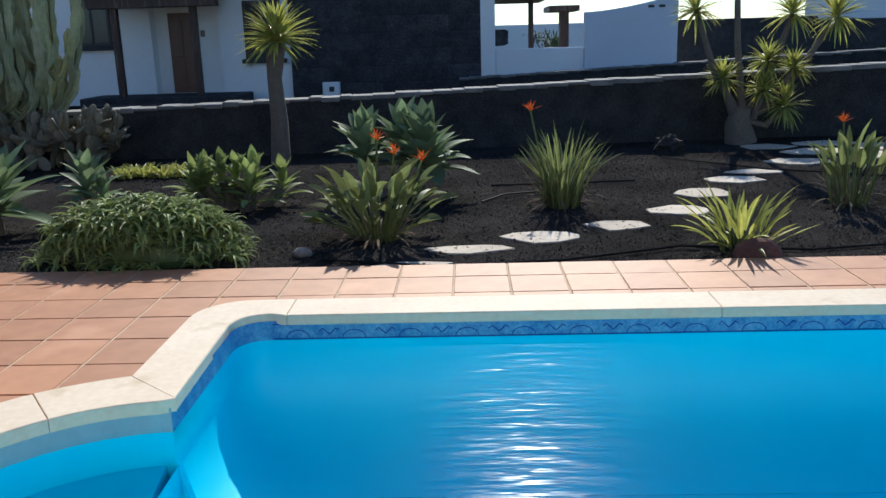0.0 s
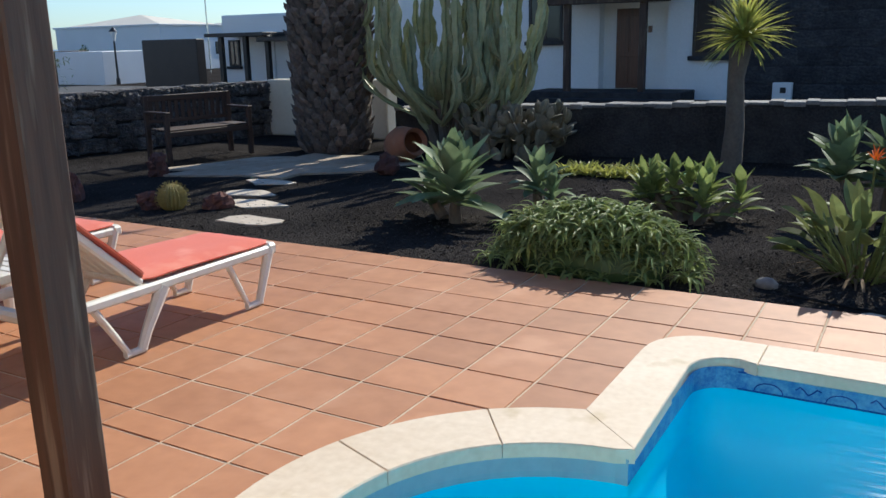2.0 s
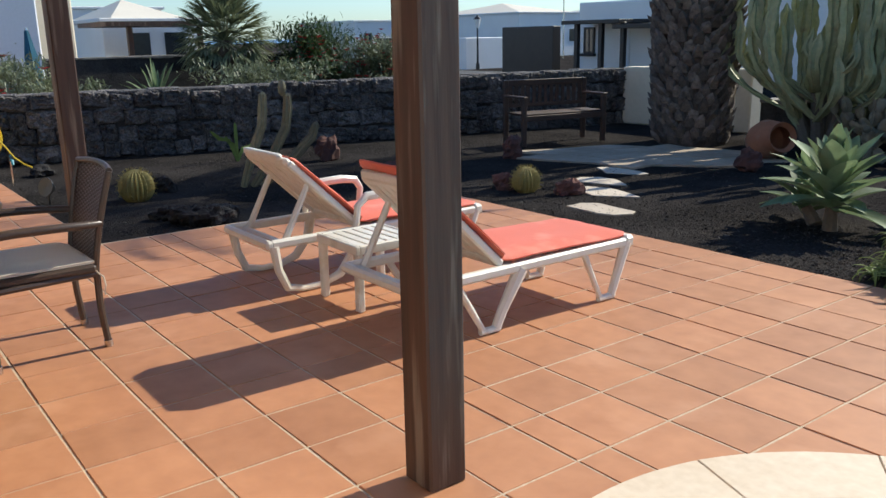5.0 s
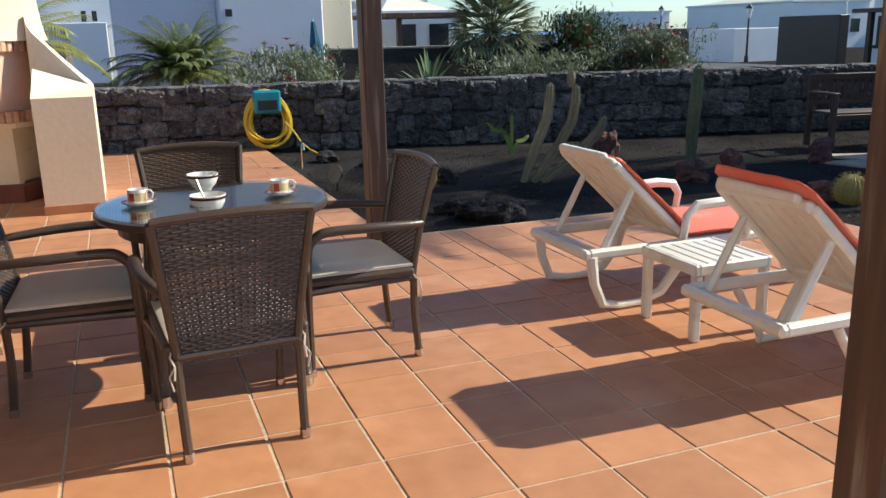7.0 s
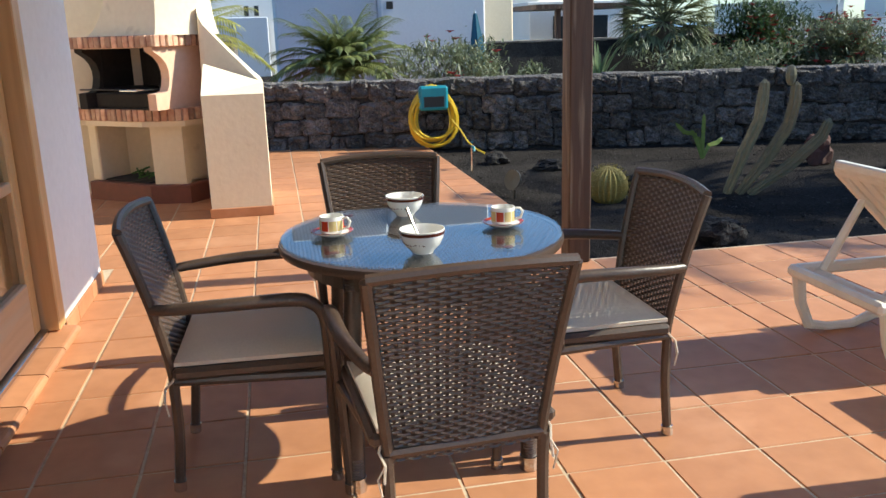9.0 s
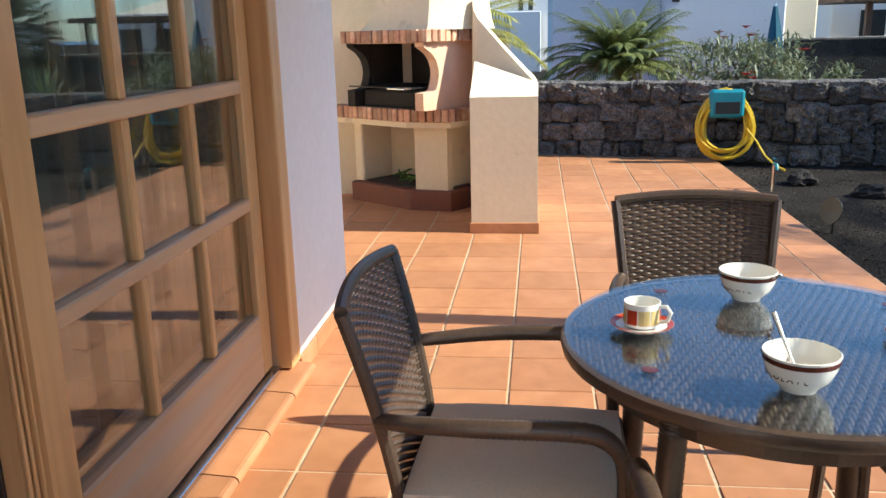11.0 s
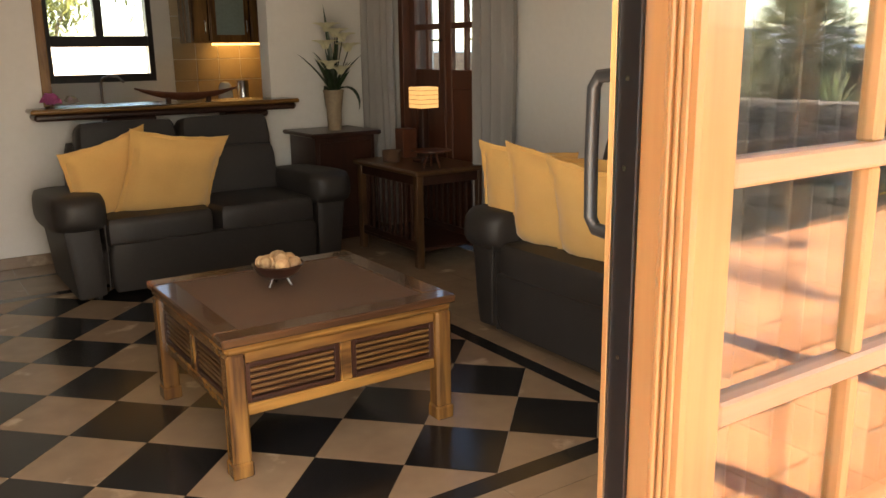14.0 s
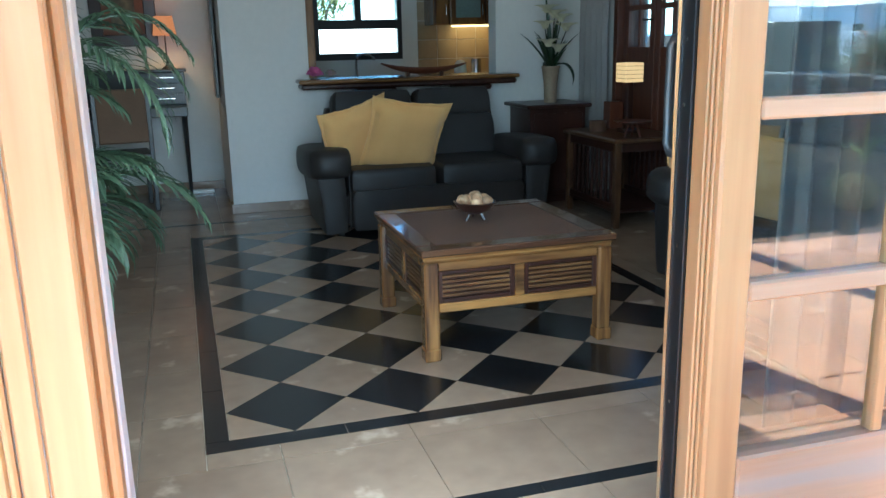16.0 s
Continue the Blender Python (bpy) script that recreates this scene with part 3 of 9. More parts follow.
back.box((WX0, -8.6, WZ1), (WX1, -8.3, CEIL))
back.box((-3.79, -7.6, 0), (0.2, -7.35, CEIL))
setting("wall_south", back, INNER_WALL, "plain painted back wall", "wall")
bar = S()
bar.box((-4.45, -6.22, 0), (-3.79, -6.05, CEIL))
bar.box((HC, -6.22, 0), (-6.0, -6.05, CEIL))
bar.box((-6.0, -6.22, 0), (-4.45, -6.05, 1.0))
bar.box((-6.0, -6.22, 2.15), (-4.45, -6.05, CEIL))
bar.box((-3.95, -8.3, 0), (-3.79, -6.22, CEIL))
setting("wall_bar", bar, INNER_WALL, "white dividing wall with a serving hatch to the kitchen", "wall")
setting("wall_east", S().box((0.0, -7.35, 0), (0.2, HI, CEIL)), INNER_WALL, "plain painted end wall", "wall")
setting("ceiling", S().box((HC, -8.3, CEIL), (0.0, HI, CEIL + 0.05)), CEILING_WHITE, "plain white ceiling", "ceiling")
setting("roof_house", S().box((HW - 0.1, -8.7, CEIL + 0.3), (3.3, HY + 0.05, CEIL + 0.45)), WHITEWASH, "flat white house roof", "roof")
setting("floor", S().box((HC, -8.3, -0.05), (0.0, HI + 0.16, FLOOR_IN - 0.006)), material("floor_joint", (0.50, 0.41, 0.31), rough=0.7), "polished beige marble floor with a chequered field", "floor")
# skirting along the house outside, and the tiled door sill
sk = S()
x = HW
while x < OX0 - 0.05:
    sk.box((x + 0.004, HY, 0), (min(x + 0.33, OX0) - 0.004, HY + 0.014, 0.085), 0.004)
    x += 0.33
x = OX1
while x < 3.0:
    sk.box((x + 0.004, HY, 0), (x + 0.326, HY + 0.014, 0.085), 0.004)
    x += 0.33
setting("baseboard", sk, TERRACOTTA, "terracotta skirting tiles at the foot of the wall", "skirting")
sill = thing("door_sill", "terracotta bullnose sill tiles under the sliding door", "door sill")
sill["kind"] = "structure"
x = OX0
while x < OX1 - 0.02:
    x1 = min(x + 0.31, OX1)
    sh = S()
    prof = [(-0.16, 0.0), (-0.16, 0.075), (0.045, 0.062)] + [(0.05 + 0.022 * math.sin(a), 0.042 + 0.02 * math.cos(a)) for a in [math.pi * k / 6 for k in range(7)]] + [(0.045, 0.0)]
    k = len(prof)
    sh.add([(x + 0.004, HY + py, pz) for py, pz in prof] + [(x1 - 0.004, HY + py, pz) for py, pz in prof], [tuple(range(k)), tuple(reversed(range(k, 2 * k)))] + [((i + 1) % k, i, k + i, k + (i + 1) % k) for i in range(k)])
    part("sill_tile", sh, TERRACOTTA, sill)
    x = x1
# inner skirting
isk = S()
isk.box((-4.45, -6.05, FLOOR_IN), (-3.79, -6.035, FLOOR_IN + 0.075), 0.003)
isk.box((HC, -6.05, FLOOR_IN), (-4.45, -6.035, FLOOR_IN + 0.075), 0.003)
isk.box((-3.79, -6.2, FLOOR_IN), (-3.775, -6.035, FLOOR_IN + 0.075), 0.003)
isk.box((-3.79, -7.35, FLOOR_IN), (-0.2, -7.335, FLOOR_IN + 0.075), 0.003)
isk.box((HC, -4.5, FLOOR_IN), (HC + 0.015, HI, FLOOR_IN + 0.075), 0.003)
setting("baseboard_inside", isk, BEIGE_MARBLE, "marble skirting along the inner walls", "skirting")

# pergola with two posts in view
pergola = thing("pergola", "dark stained timber pergola on square posts with a boarded roof", "pergola")
pergola["kind"] = "structure"
for px, py, w in ((-2.63, 1.895, 0.072), (-6.80, 1.90, 0.068)):
    sh = S().box((px - w, py - w, 0.0), (px + w, py + w, 2.16), 0.008)
    part("post", sh, POST_WOOD, pergola)
part("beam", S().box((-7.0, 1.82, 2.16), (-2.4, 1.97, 2.30), 0.006), POST_WOOD, pergola)
for i in range(8):
    x = -6.9 + 0.6 * i
    part("rafter", S().box((x - 0.04, HY, 2.34 - 0.04), (x + 0.04, 2.1, 2.34 + 0.06), 0.004), POST_WOOD, pergola)
# roof out of view; white is chosen to bounce more light onto the door
part("roof_boards", S().box((-7.05, HY, 2.40), (-2.35, 2.12, 2.45)), WHITEWASH, pergola)

# ---- sliding door ----
FRAMEY = HY + 0.01
door = thing("sliding_door", "varnished pine sliding glass door, half open, with small panes", "door")
door["kind"] = "structure"
part("jamb", S().box((OX0, -1.06, 0.075), (OX0 + 0.11, FRAMEY, OZ), 0.006), PINE, door)
part("jamb", S().box((OX0 + 0.11, -1.06, 0.09), (OX0 + 0.135, -0.955, OZ - 0.1), 0.006), PINE, door)
part("jamb", S().box((OX1 - 0.09, -1.02, 0.075), (OX1, FRAMEY, OZ), 0.006), PINE, door)
for xa, xb, out in ((OX1 + 0.002, OX1 + 0.045, 0.016), (OX1 + 0.048, OX1 + 0.062, 0.022), (OX1 + 0.065, OX1 + 0.125, 0.013)):
    part("architrave", S().box((xa, HY + 0.001, 0.075), (xb, HY + out, OZ + 0.1), 0.005), PINE, door)
for xa, ya in ((OX1 - 0.093, -0.885), (OX1 - 0.093, -0.870)):
    part("jamb_bead", S().box((xa, ya, 0.08), (xa + 0.006, ya + 0.009, OZ - 0.1), 0.002), PINE, door)
part("jamb_moulding", S().box((OX1 - 0.115, -0.97, 0.075), (OX1 - 0.09, -0.90, OZ - 0.1), 0.008), PINE, door)
part("jamb_inner", S().box((OX1 - 0.115, -1.12, FLOOR_IN), (OX1, -1.02, OZ), 0.004), WHITEWASH, door, "white painted inner jamb")
part("head", S().box((OX0 + 0.11, -1.06, OZ - 0.1), (OX1 - 0.09, FRAMEY, OZ), 0.006), PINE_RAIL, door)
part("track", S().box((OX0 + 0.11, -1.08, 0.062), (OX1 - 0.09, -0.90, 0.088), 0.003), STEEL, door, "dull aluminium floor track")


def leaf(name, x0, x1, y0, y1, bare):
    """One leaf of the door: stiles, rails, glazing bars and panes."""
    z0, z1 = 0.095, 2.05
    lf = S().box((x0, y0, z0), (x0 + 0.10, y1, z1), 0.007)
    ob = part(name, lf, PINE, door, "pine door leaf with three columns of panes")
    part("stile", S().box((x1 - 0.10, y0, z0), (x1, y1, z1), 0.007), PINE, ob)
    gx0, gx1 = x0 + 0.10, x1 - 0.10
    part("rail", S().box((gx0, y0, z0), (gx1, y1, 0.345), 0.007), PINE_RAIL, ob)
    part("rail", S().box((gx0, y0, z1 - 0.1), (gx1, y1, z1), 0.007), PINE_RAIL, ob)
    if bare:
        g = part("pane", S().box((gx0, (y0 + y1) / 2 - 0.002, 0.345), (gx1, (y0 + y1) / 2 + 0.002, z1 - 0.1)), GLASS, ob)
        g.visible_shadow = False
        return ob
    zs, n = [0.345 + 0.427 * k for k in range(5)], 3
    for z in zs[1:4]:
        part("glazing_bar", S().box((gx0, y0 + 0.006, z - 0.024), (gx1, y1 - 0.002, z + 0.024), 0.006), PINE_RAIL, ob)
    step = (gx1 - gx0) / n
    for k in range(1, n):
        for a, b in zip(zs[:4], zs[1:4] + [z1 - 0.1]):
            part("glazing_bar", S().box((gx0 + k * step - 0.018, y0 + 0.012, a + (0.024 if a > 0.4 else 0)), (gx0 + k * step + 0.018, y1 - 0.008, b - 0.024), 0.005), PINE, ob)
    ym = (y0 + y1) / 2
    for k in range(n):
        for a, b in zip(zs[:4], zs[1:4] + [z1 - 0.1]):
            g = part("pane", S().box((gx0 + k * step, ym - 0.002, a), (gx0 + (k + 1) * step, ym + 0.002, b)), GLASS, ob)
            g.visible_shadow = False
    return ob


leaf("leaf_fixed", OX0 + 0.135, -4.60, -0.985, -0.925, False)
for ya, yb, xo in ((-0.985, -0.974, 0.012), (-0.970, -0.960, 0.009), (-0.956, -0.944, 0.006)):
    part("edge_moulding", S().box((-4.600, ya, 0.10), (-4.600 + xo, yb, 2.04), 0.003), PINE, door)
slider = leaf("leaf_sliding", -6.05, -4.605, -1.055, -0.995, True)
part("seal", S().box((-4.603, -1.095, 0.10), (-4.593, -1.045, 2.04), 0.002), RUBBER, slider, "black rubber seal strip")
part("seal", S().box((-4.65, -1.095, 0.10), (-4.605, -1.057, 2.04), 0.002), RUBBER, slider, "black rubber seal strip")
hd = S().tube([(-4.62, -1.11, 1.075), (-4.62, -1.165, 1.08), (-4.619, -1.178, 1.10), (-4.619, -1.18, 1.22), (-4.619, -1.178, 1.335), (-4.62, -1.165, 1.355), (-4.62, -1.11, 1.36)], 0.0125, 10)
part("door_handle", hd, BLACK_METAL, slider, "black metal pull handle", smooth=True)
part("cover_strip", S().box((-4.65, -1.112, 0.10), (-4.590, -1.0955, 2.04), 0.003), PINE, slider)
part("guide_strip", S().box((-4.5935, -1.0955, 0.10), (-4.5900, -1.0905, 2.04)), STEEL, slider, "bright metal guide strip")
for z in (0.45, 0.86, 1.2, 1.35, 1.7):
    part("screw", S().box((-4.5925, -1.075, z), (-4.5915, -1.067, z + 0.008)), STEEL, slider)


# ---- terrace furniture ----
def woven(surface, rows, stakes, lift=0.0030, stake_w=0.005):
    """Flat cane strands passing over and under upright stakes; surface(u, w) gives a point and its outward direction."""
    sh = S()
    for r in range(rows):
        vs, n = [], stakes * 4
        for k in range(n + 1):
            w = -1 + 2 * k / n
            off = lift * math.cos(math.pi * (k / 4 + r))
            for e, d in ((0.0, -0.0016), (0.5, 0.0012), (1.0, -0.0016)):
                p, nr = surface((r + e) / rows, w)
                vs.append(p + nr * (off + d))
        sh.add(vs, [(3 * k + e, 3 * k + 3 + e, 3 * k + 4 + e, 3 * k + 1 + e) for k in range(n) for e in (0, 1)])
    for k in range(stakes + 1):
        w = -1 + 2 * k / stakes
        vs = []
        for i in range(13):
            for e in (-1, 1):
                p, nr = surface(i / 12, max(-1, min(1, w)))
                q, nr2 = surface(i / 12, max(-1, min(1, w + e * 0.012)))
                vs.append(p + (q - p).normalized() * stake_w if (q - p).length > 1e-6 else p)
        sh.add(vs, [(2 * i, 2 * i + 1, 2 * i + 3, 2 * i + 2) for i in range(12)])
    return sh


def wound(pts, r, n=8, pitch=0.011):
    """A bar wound round with cane: each turn stands a little proud."""
    pts = [Vector(p) for p in pts]
    rs = r if isinstance(r, (list, tuple)) else [r] * len(pts)
    line, rad, odd = [], [], 0
    for i in range(len(pts) - 1):
        a, b = pts[max(i - 1, 0)], pts[i]
        c, d = pts[i + 1], pts[min(i + 2, len(pts) - 1)]
        m = max(2, int((c - b).length / (pitch / 2)))
        for k in range(m):
            u = k / m
            q = 0.5 * (2 * b + (c - a) * u + (2 * a - 5 * b + 4 * c - d) * u * u + (3 * b - a - 3 * c + d) * u ** 3)
            line.append(q)
            rad.append((rs[i] + (rs[i + 1] - rs[i]) * u) * (1.03 if odd % 2 else 0.96))
            odd += 1
    line.append(pts[-1])
    rad.append(rs[-1])
    return S().tube(line, rad, n)


def wicker_chair():
    """Origin under the seat's middle; it faces +y."""
    ch = thing("dining_armchair", "dark brown woven synthetic wicker armchair with a cream tied seat pad", "chair", group="chairs round the terrace table")
    part("seat", S().box((-0.245, -0.22, 0.375), (0.245, 0.265, 0.415), 0.012), WICKER_WRAP, ch)
    pad = S()
    nx, ny = 10, 10
    vs = []
    for top in (1, 0):
        for i in range(nx + 1):
            for j in range(ny + 1):
                u, w = 2 * i / nx - 1, 2 * j / ny - 1
                edge = (1 - abs(u) ** 6) * (1 - abs(w) ** 6)
                vs.append((u * 0.225, 0.02 + w * 0.235, 0.417 + (0.012 + 0.030 * edge ** 0.5 if top else 0)))
    k = (nx + 1) * (ny + 1)
    fs = [(i * (ny + 1) + j, (i + 1) * (ny + 1) + j, (i + 1) * (ny + 1) + j + 1, i * (ny + 1) + j + 1) for i in range(nx) for j in range(ny)]
    rim = [i * (ny + 1) for i in range(nx + 1)] + [nx * (ny + 1) + j for j in range(1, ny + 1)] + [i * (ny + 1) + ny for i in range(nx - 1, -1, -1)] + [j for j in range(ny - 1, 0, -1)]
    fs += [tuple(reversed([f + k for f in face])) for face in fs] + [(rim[i], k + rim[i], k + rim[(i + 1) % len(rim)], rim[(i + 1) % len(rim)]) for i in range(len(rim))]
    part("cushion", pad.add(vs, fs), CUSHION, ch, "cream canvas seat pad", smooth=True)
    # back: a woven panel, wider and leaning at the top, hollowed towards the sitter
    def panel(u, w):
        u = max(0.0, min(1.0, u))
        half = 0.196 + 0.052 * u
        y = -0.222 - 0.098 * u ** 1.5 - 0.026 * (1 - w * w) * (0.4 + 0.6 * u)
        return Vector((w * half, y, 0.34 + 0.495 * u + 0.014 * (1 - w * w) * u)), Vector((0.1 * w, 1.0, 0.15)).normalized()
    back = part("backrest", woven(panel, 50, 19), WICKER, ch, smooth=True)
    edge = [(w * 0.25, -0.320 - 0.026 * (1 - w * w), 0.837 + 0.014 * (1 - w * w)) for w in [-1 + k / 5 for k in range(11)]]
    part("top_rail", wound(edge, 0.015), WICKER_WRAP, back, smooth=True)
    for sx in (-1, 1):
        stile = [(sx * (0.198 + 0.052 * u), -0.222 - 0.098 * u ** 1.5, 0.34 + 0.495 * u) for u in [k / 6 for k in range(7)]]
        part("side_rail", wound(stile, 0.0155), WICKER_WRAP, back, smooth=True)
        leg = part("leg", wound([(sx * 0.2, -0.24, 0.03), (sx * 0.203, -0.225, 0.2), (sx * 0.205, -0.225, 0.36)], 0.0165), WICKER_WRAP, ch, smooth=True)
        part("foot", S().tube([(sx * 0.2, -0.242, 0.0), (sx * 0.2, -0.24, 0.032)], 0.02, 10), STEEL, leg, "bright metal foot cap")
        leg = part("leg", wound([(sx * 0.235, 0.245, 0.03), (sx * 0.25, 0.245, 0.3), (sx * 0.262, 0.24, 0.5)], 0.0165), WICKER_WRAP, ch, smooth=True)
        part("foot", S().tube([(sx * 0.235, 0.245, 0.0), (sx * 0.235, 0.245, 0.032)], 0.02, 10), STEEL, leg, "bright metal foot cap")
        arm = [(sx * 0.262, 0.24, 0.5), (sx * 0.268, 0.232, 0.56), (sx * 0.272, 0.20, 0.60), (sx * 0.275, 0.14, 0.615), (sx * 0.272, -0.05, 0.612), (sx * 0.248, -0.2, 0.603), (sx * 0.228, -0.262, 0.60)]
        part("armrest", wound(arm, [0.016, 0.017, 0.020, 0.021, 0.020, 0.018, 0.016], 10), WICKER_WRAP, ch, smooth=True)
        tie = S().tube([(sx * 0.205, -0.2, 0.415), (sx * 0.225, -0.225, 0.37), (sx * 0.215, -0.25, 0.345), (sx * 0.22, -0.255, 0.30)], 0.004, 5)
        tie.tube([(sx * 0.215, -0.25, 0.345), (sx * 0.235, -0.25, 0.31), (sx * 0.225, -0.245, 0.26)], 0.003, 5)
        part("tie", tie, CUSHION, ch, "knotted cream cotton tie")
    for a, b in (((-0.2, -0.225, 0.365), (0.2, -0.225, 0.365)), ((-0.25, 0.245, 0.365), (0.25, 0.245, 0.365)), ((-0.21, -0.22, 0.365), (-0.25, 0.245, 0.365)), ((0.21, -0.22, 0.365), (0.25, 0.245, 0.365))):
        part("seat_rail", S().tube([a, b], 0.016, 8), WICKER_WRAP, ch, smooth=True)
    return ch


chair = wicker_chair()
chair.matrix_basis = pose(-4.835, 0.065, 0, 0, 0, -2)
copy_thing(chair, pose(-4.27, 0.588, 0, 0, 0, 94))
copy_thing(chair, pose(-4.805, 1.185, 0, 0, 0, 181))
copy_thing(chair, pose(-5.42, 0.625, 0, 0, 0, -89))

TX, TY, TZ, TR = -4.78, 0.63, 0.74, 0.45
table = thing("round_table", "round brown wicker terrace table under a glass top", "table", pose(TX, TY, 0))
part("tabletop", S().lathe([(0.001, 0.704), (TR - 0.03, 0.704), (TR - 0.012, 0.712), (TR - 0.012, 0.722), (0.001, 0.722)], 40), WICKER_WRAP, table)
mat_ = S()
for r in range(-38, 39):
    half = math.sqrt(max(0.0, (TR - 0.012) ** 2 - (r * 0.0112) ** 2))
    ks = [k for k in range(-90, 91) if abs(k * 0.0055) < half]
    if len(ks) < 5:
        continue
    vs = []
    for k in ks:
        z = 0.7275 + 0.0034 * math.cos(math.pi * (k / 4 + r))
        vs += [(k * 0.0055, (r - 0.45) * 0.0112, z - 0.001), (k * 0.0055, r * 0.0112, z + 0.001), (k * 0.0055, (r + 0.45) * 0.0112, z - 0.001)]
    mat_.add(vs, [(3 * k + e, 3 * k + 3 + e, 3 * k + 4 + e, 3 * k + 1 + e) for k in range(len(ks) - 1) for e in (0, 1)])
part("woven_top", mat_, WICKER, table, "brown woven cane under the glass", smooth=True)
part("rim", S().lathe([(TR - 0.012, 0.700), (TR + 0.004, 0.705), (TR + 0.008, 0.718), (TR + 0.004, 0.729), (TR - 0.012, 0.731)], 48), WICKER_WRAP, table, smooth=True)
gl = part("glass_top", S().lathe([(0.001, 0.7345), (TR - 0.002, 0.7345), (TR + 0.002, 0.737), (TR - 0.002, 0.7405), (0.001, 0.7405)], 64), TABLE_GLASS, table, "clear bluish glass plate")
gl.visible_shadow = False
part("apron", S().lathe([(0.36, 0.64), (0.375, 0.64), (0.375, 0.704), (0.36, 0.704)], 40), WICKER_WRAP, table)
for sx, sy in ((-1, -1), (1, -1), (1, 1), (-1, 1)):
    leg = part("leg", wound([(sx * 0.275, sy * 0.275, 0.045), (sx * 0.265, sy * 0.265, 0.4), (sx * 0.25, sy * 0.25, 0.70)], 0.027, 10), WICKER_WRAP, table, smooth=True)
    part("foot", S().tube([(sx * 0.275, sy * 0.275, 0.0), (sx * 0.275, sy * 0.275, 0.046)], 0.03, 12), STEEL, leg, "bright metal foot cap")
for a in (35, 125, 215, 305):
    part("sucker", S().lathe([(0.001, 0.7408), (0.016, 0.7408), (0.016, 0.7416), (0.001, 0.742)], 14, pose(0.36 * math.cos(radians(a)), 0.36 * math.sin(radians(a)), 0)), BROWN_GLAZE, table, "dark brown rubber disc")


def lettering(text, radius, z, size, start, ob, mat):
    """Raised letters round an upright bowl, each standing on its wall."""
    for i, ch in enumerate(text):
        cu = bpy.data.curves.new("letter", "FONT")
        cu.body, cu.size, cu.extrude, cu.align_x = ch, size, 0.0004, "CENTER"
        o = new("letter", cu)
        dg = bpy.context.evaluated_depsgraph_get()
        me = bpy.data.meshes.new_from_object(o.evaluated_get(dg))
        bpy.data.objects.remove(o)
        me.materials.clear()
        me.materials.append(mat)
        a = start + i * size * 0.80 / radius
        lt = new("letter", me)
        lt.parent = ob
        lt.matrix_basis = Matrix.Translation((radius * math.cos(a), radius * math.sin(a), z)) @ Matrix.Rotation(a + math.pi / 2, 4, "Z") @ Matrix.Rotation(radians(63), 4, "X")


def cereal_bowl(x, y, turn):
    b = thing("cereal_bowl", "white porcelain bowl with a brown rim band and lettering", "bowl", pose(x, y, 0.7415, 0, 0, turn), "breakfast bowls")
    body = part("body", S().lathe([(0.001, 0.004), (0.026, 0.004), (0.027, 0.0), (0.031, 0.0), (0.034, 0.007), (0.052, 0.024), (0.062, 0.046), (0.0665, 0.070), (0.0645, 0.071), (0.060, 0.047), (0.050, 0.027), (0.030, 0.012), (0.001, 0.010)], 40), PORCELAIN, b, smooth=True)
    part("rim_band", S().lathe([(0.0645, 0.0565), (0.0652, 0.0565), (0.0669, 0.066), (0.0664, 0.066)], 40), BROWN_GLAZE, body, "brown glazed band")
    lettering("CHOCOLATE", 0.0585, 0.030, 0.0165, -0.9, b, BROWN_GLAZE)
    return b


def teaspoon(x, y, z, heading, lean):
    sp = S().tube([(0, 0, 0), (0, 0.03, 0.0), (0, 0.06, 0.001), (0, 0.115, 0.004)], [0.003, 0.0025, 0.003, 0.0045], 8, flat=0.5)
    sp.ball((0, -0.018, 0), (0.012, 0.019, 0.004), 10, 6)
    solo("teaspoon", sp, STEEL, "steel teaspoon resting in a bowl", "spoon", pose(x, y, z, lean, 0, heading), "teaspoons", True)


def coffee_cup(x, y, turn):
    """Cup on its saucer, two things."""
    sc = thing("saucer", "white saucer with an orange edge under a coffee cup", "saucer", pose(x, y, 0.7415), "saucers")
    part("plate", S().lathe([(0.001, 0.004), (0.03, 0.004), (0.034, 0.0), (0.038, 0.0), (0.052, 0.007), (0.066, 0.014), (0.068, 0.016), (0.052, 0.011), (0.03, 0.008), (0.001, 0.0078)], 36), PORCELAIN, sc, smooth=True)
    part("edge_band", S().lathe([(0.0545, 0.0122), (0.0555, 0.0130), (0.0665, 0.0164), (0.0672, 0.0160)], 36), RED_GLAZE, sc, "orange-red painted edge")
    c = thing("coffee_cup", "small porcelain cup painted with red and yellow panels", "cup", pose(x, y, 0.7495, 0, 0, turn), "coffee cups")
    body = part("body", S().lathe([(0.001, 0.003), (0.024, 0.0), (0.036, 0.004), (0.0385, 0.012), (0.0385, 0.056), (0.0365, 0.056), (0.0362, 0.012), (0.001, 0.008)], 36), PORCELAIN, c, smooth=True)
    for i in range(9):
        a0, a1 = i * 40 + 2, i * 40 + 38
        pts = arc(0, 0, 0.0389, a0, a1, 4)
        sh = S().add([(px, py, z) for z in (0.012, 0.044) for px, py in pts], [(k, k + 1, k + 6, k + 5) for k in range(4)])
        part("painted_panel", sh, (RED_GLAZE, YELLOW_GLAZE, YELLOW_GLAZE)[i % 3], body, ("red painted panel", "yellow painted panel", "yellow painted panel")[i % 3])
    part("handle", S().tube([(0.037, 0, 0.05), (0.055, 0, 0.052), (0.064, 0, 0.04), (0.058, 0, 0.022), (0.037, 0, 0.013)], 0.0042, 8), PORCELAIN, c, smooth=True)
    return c


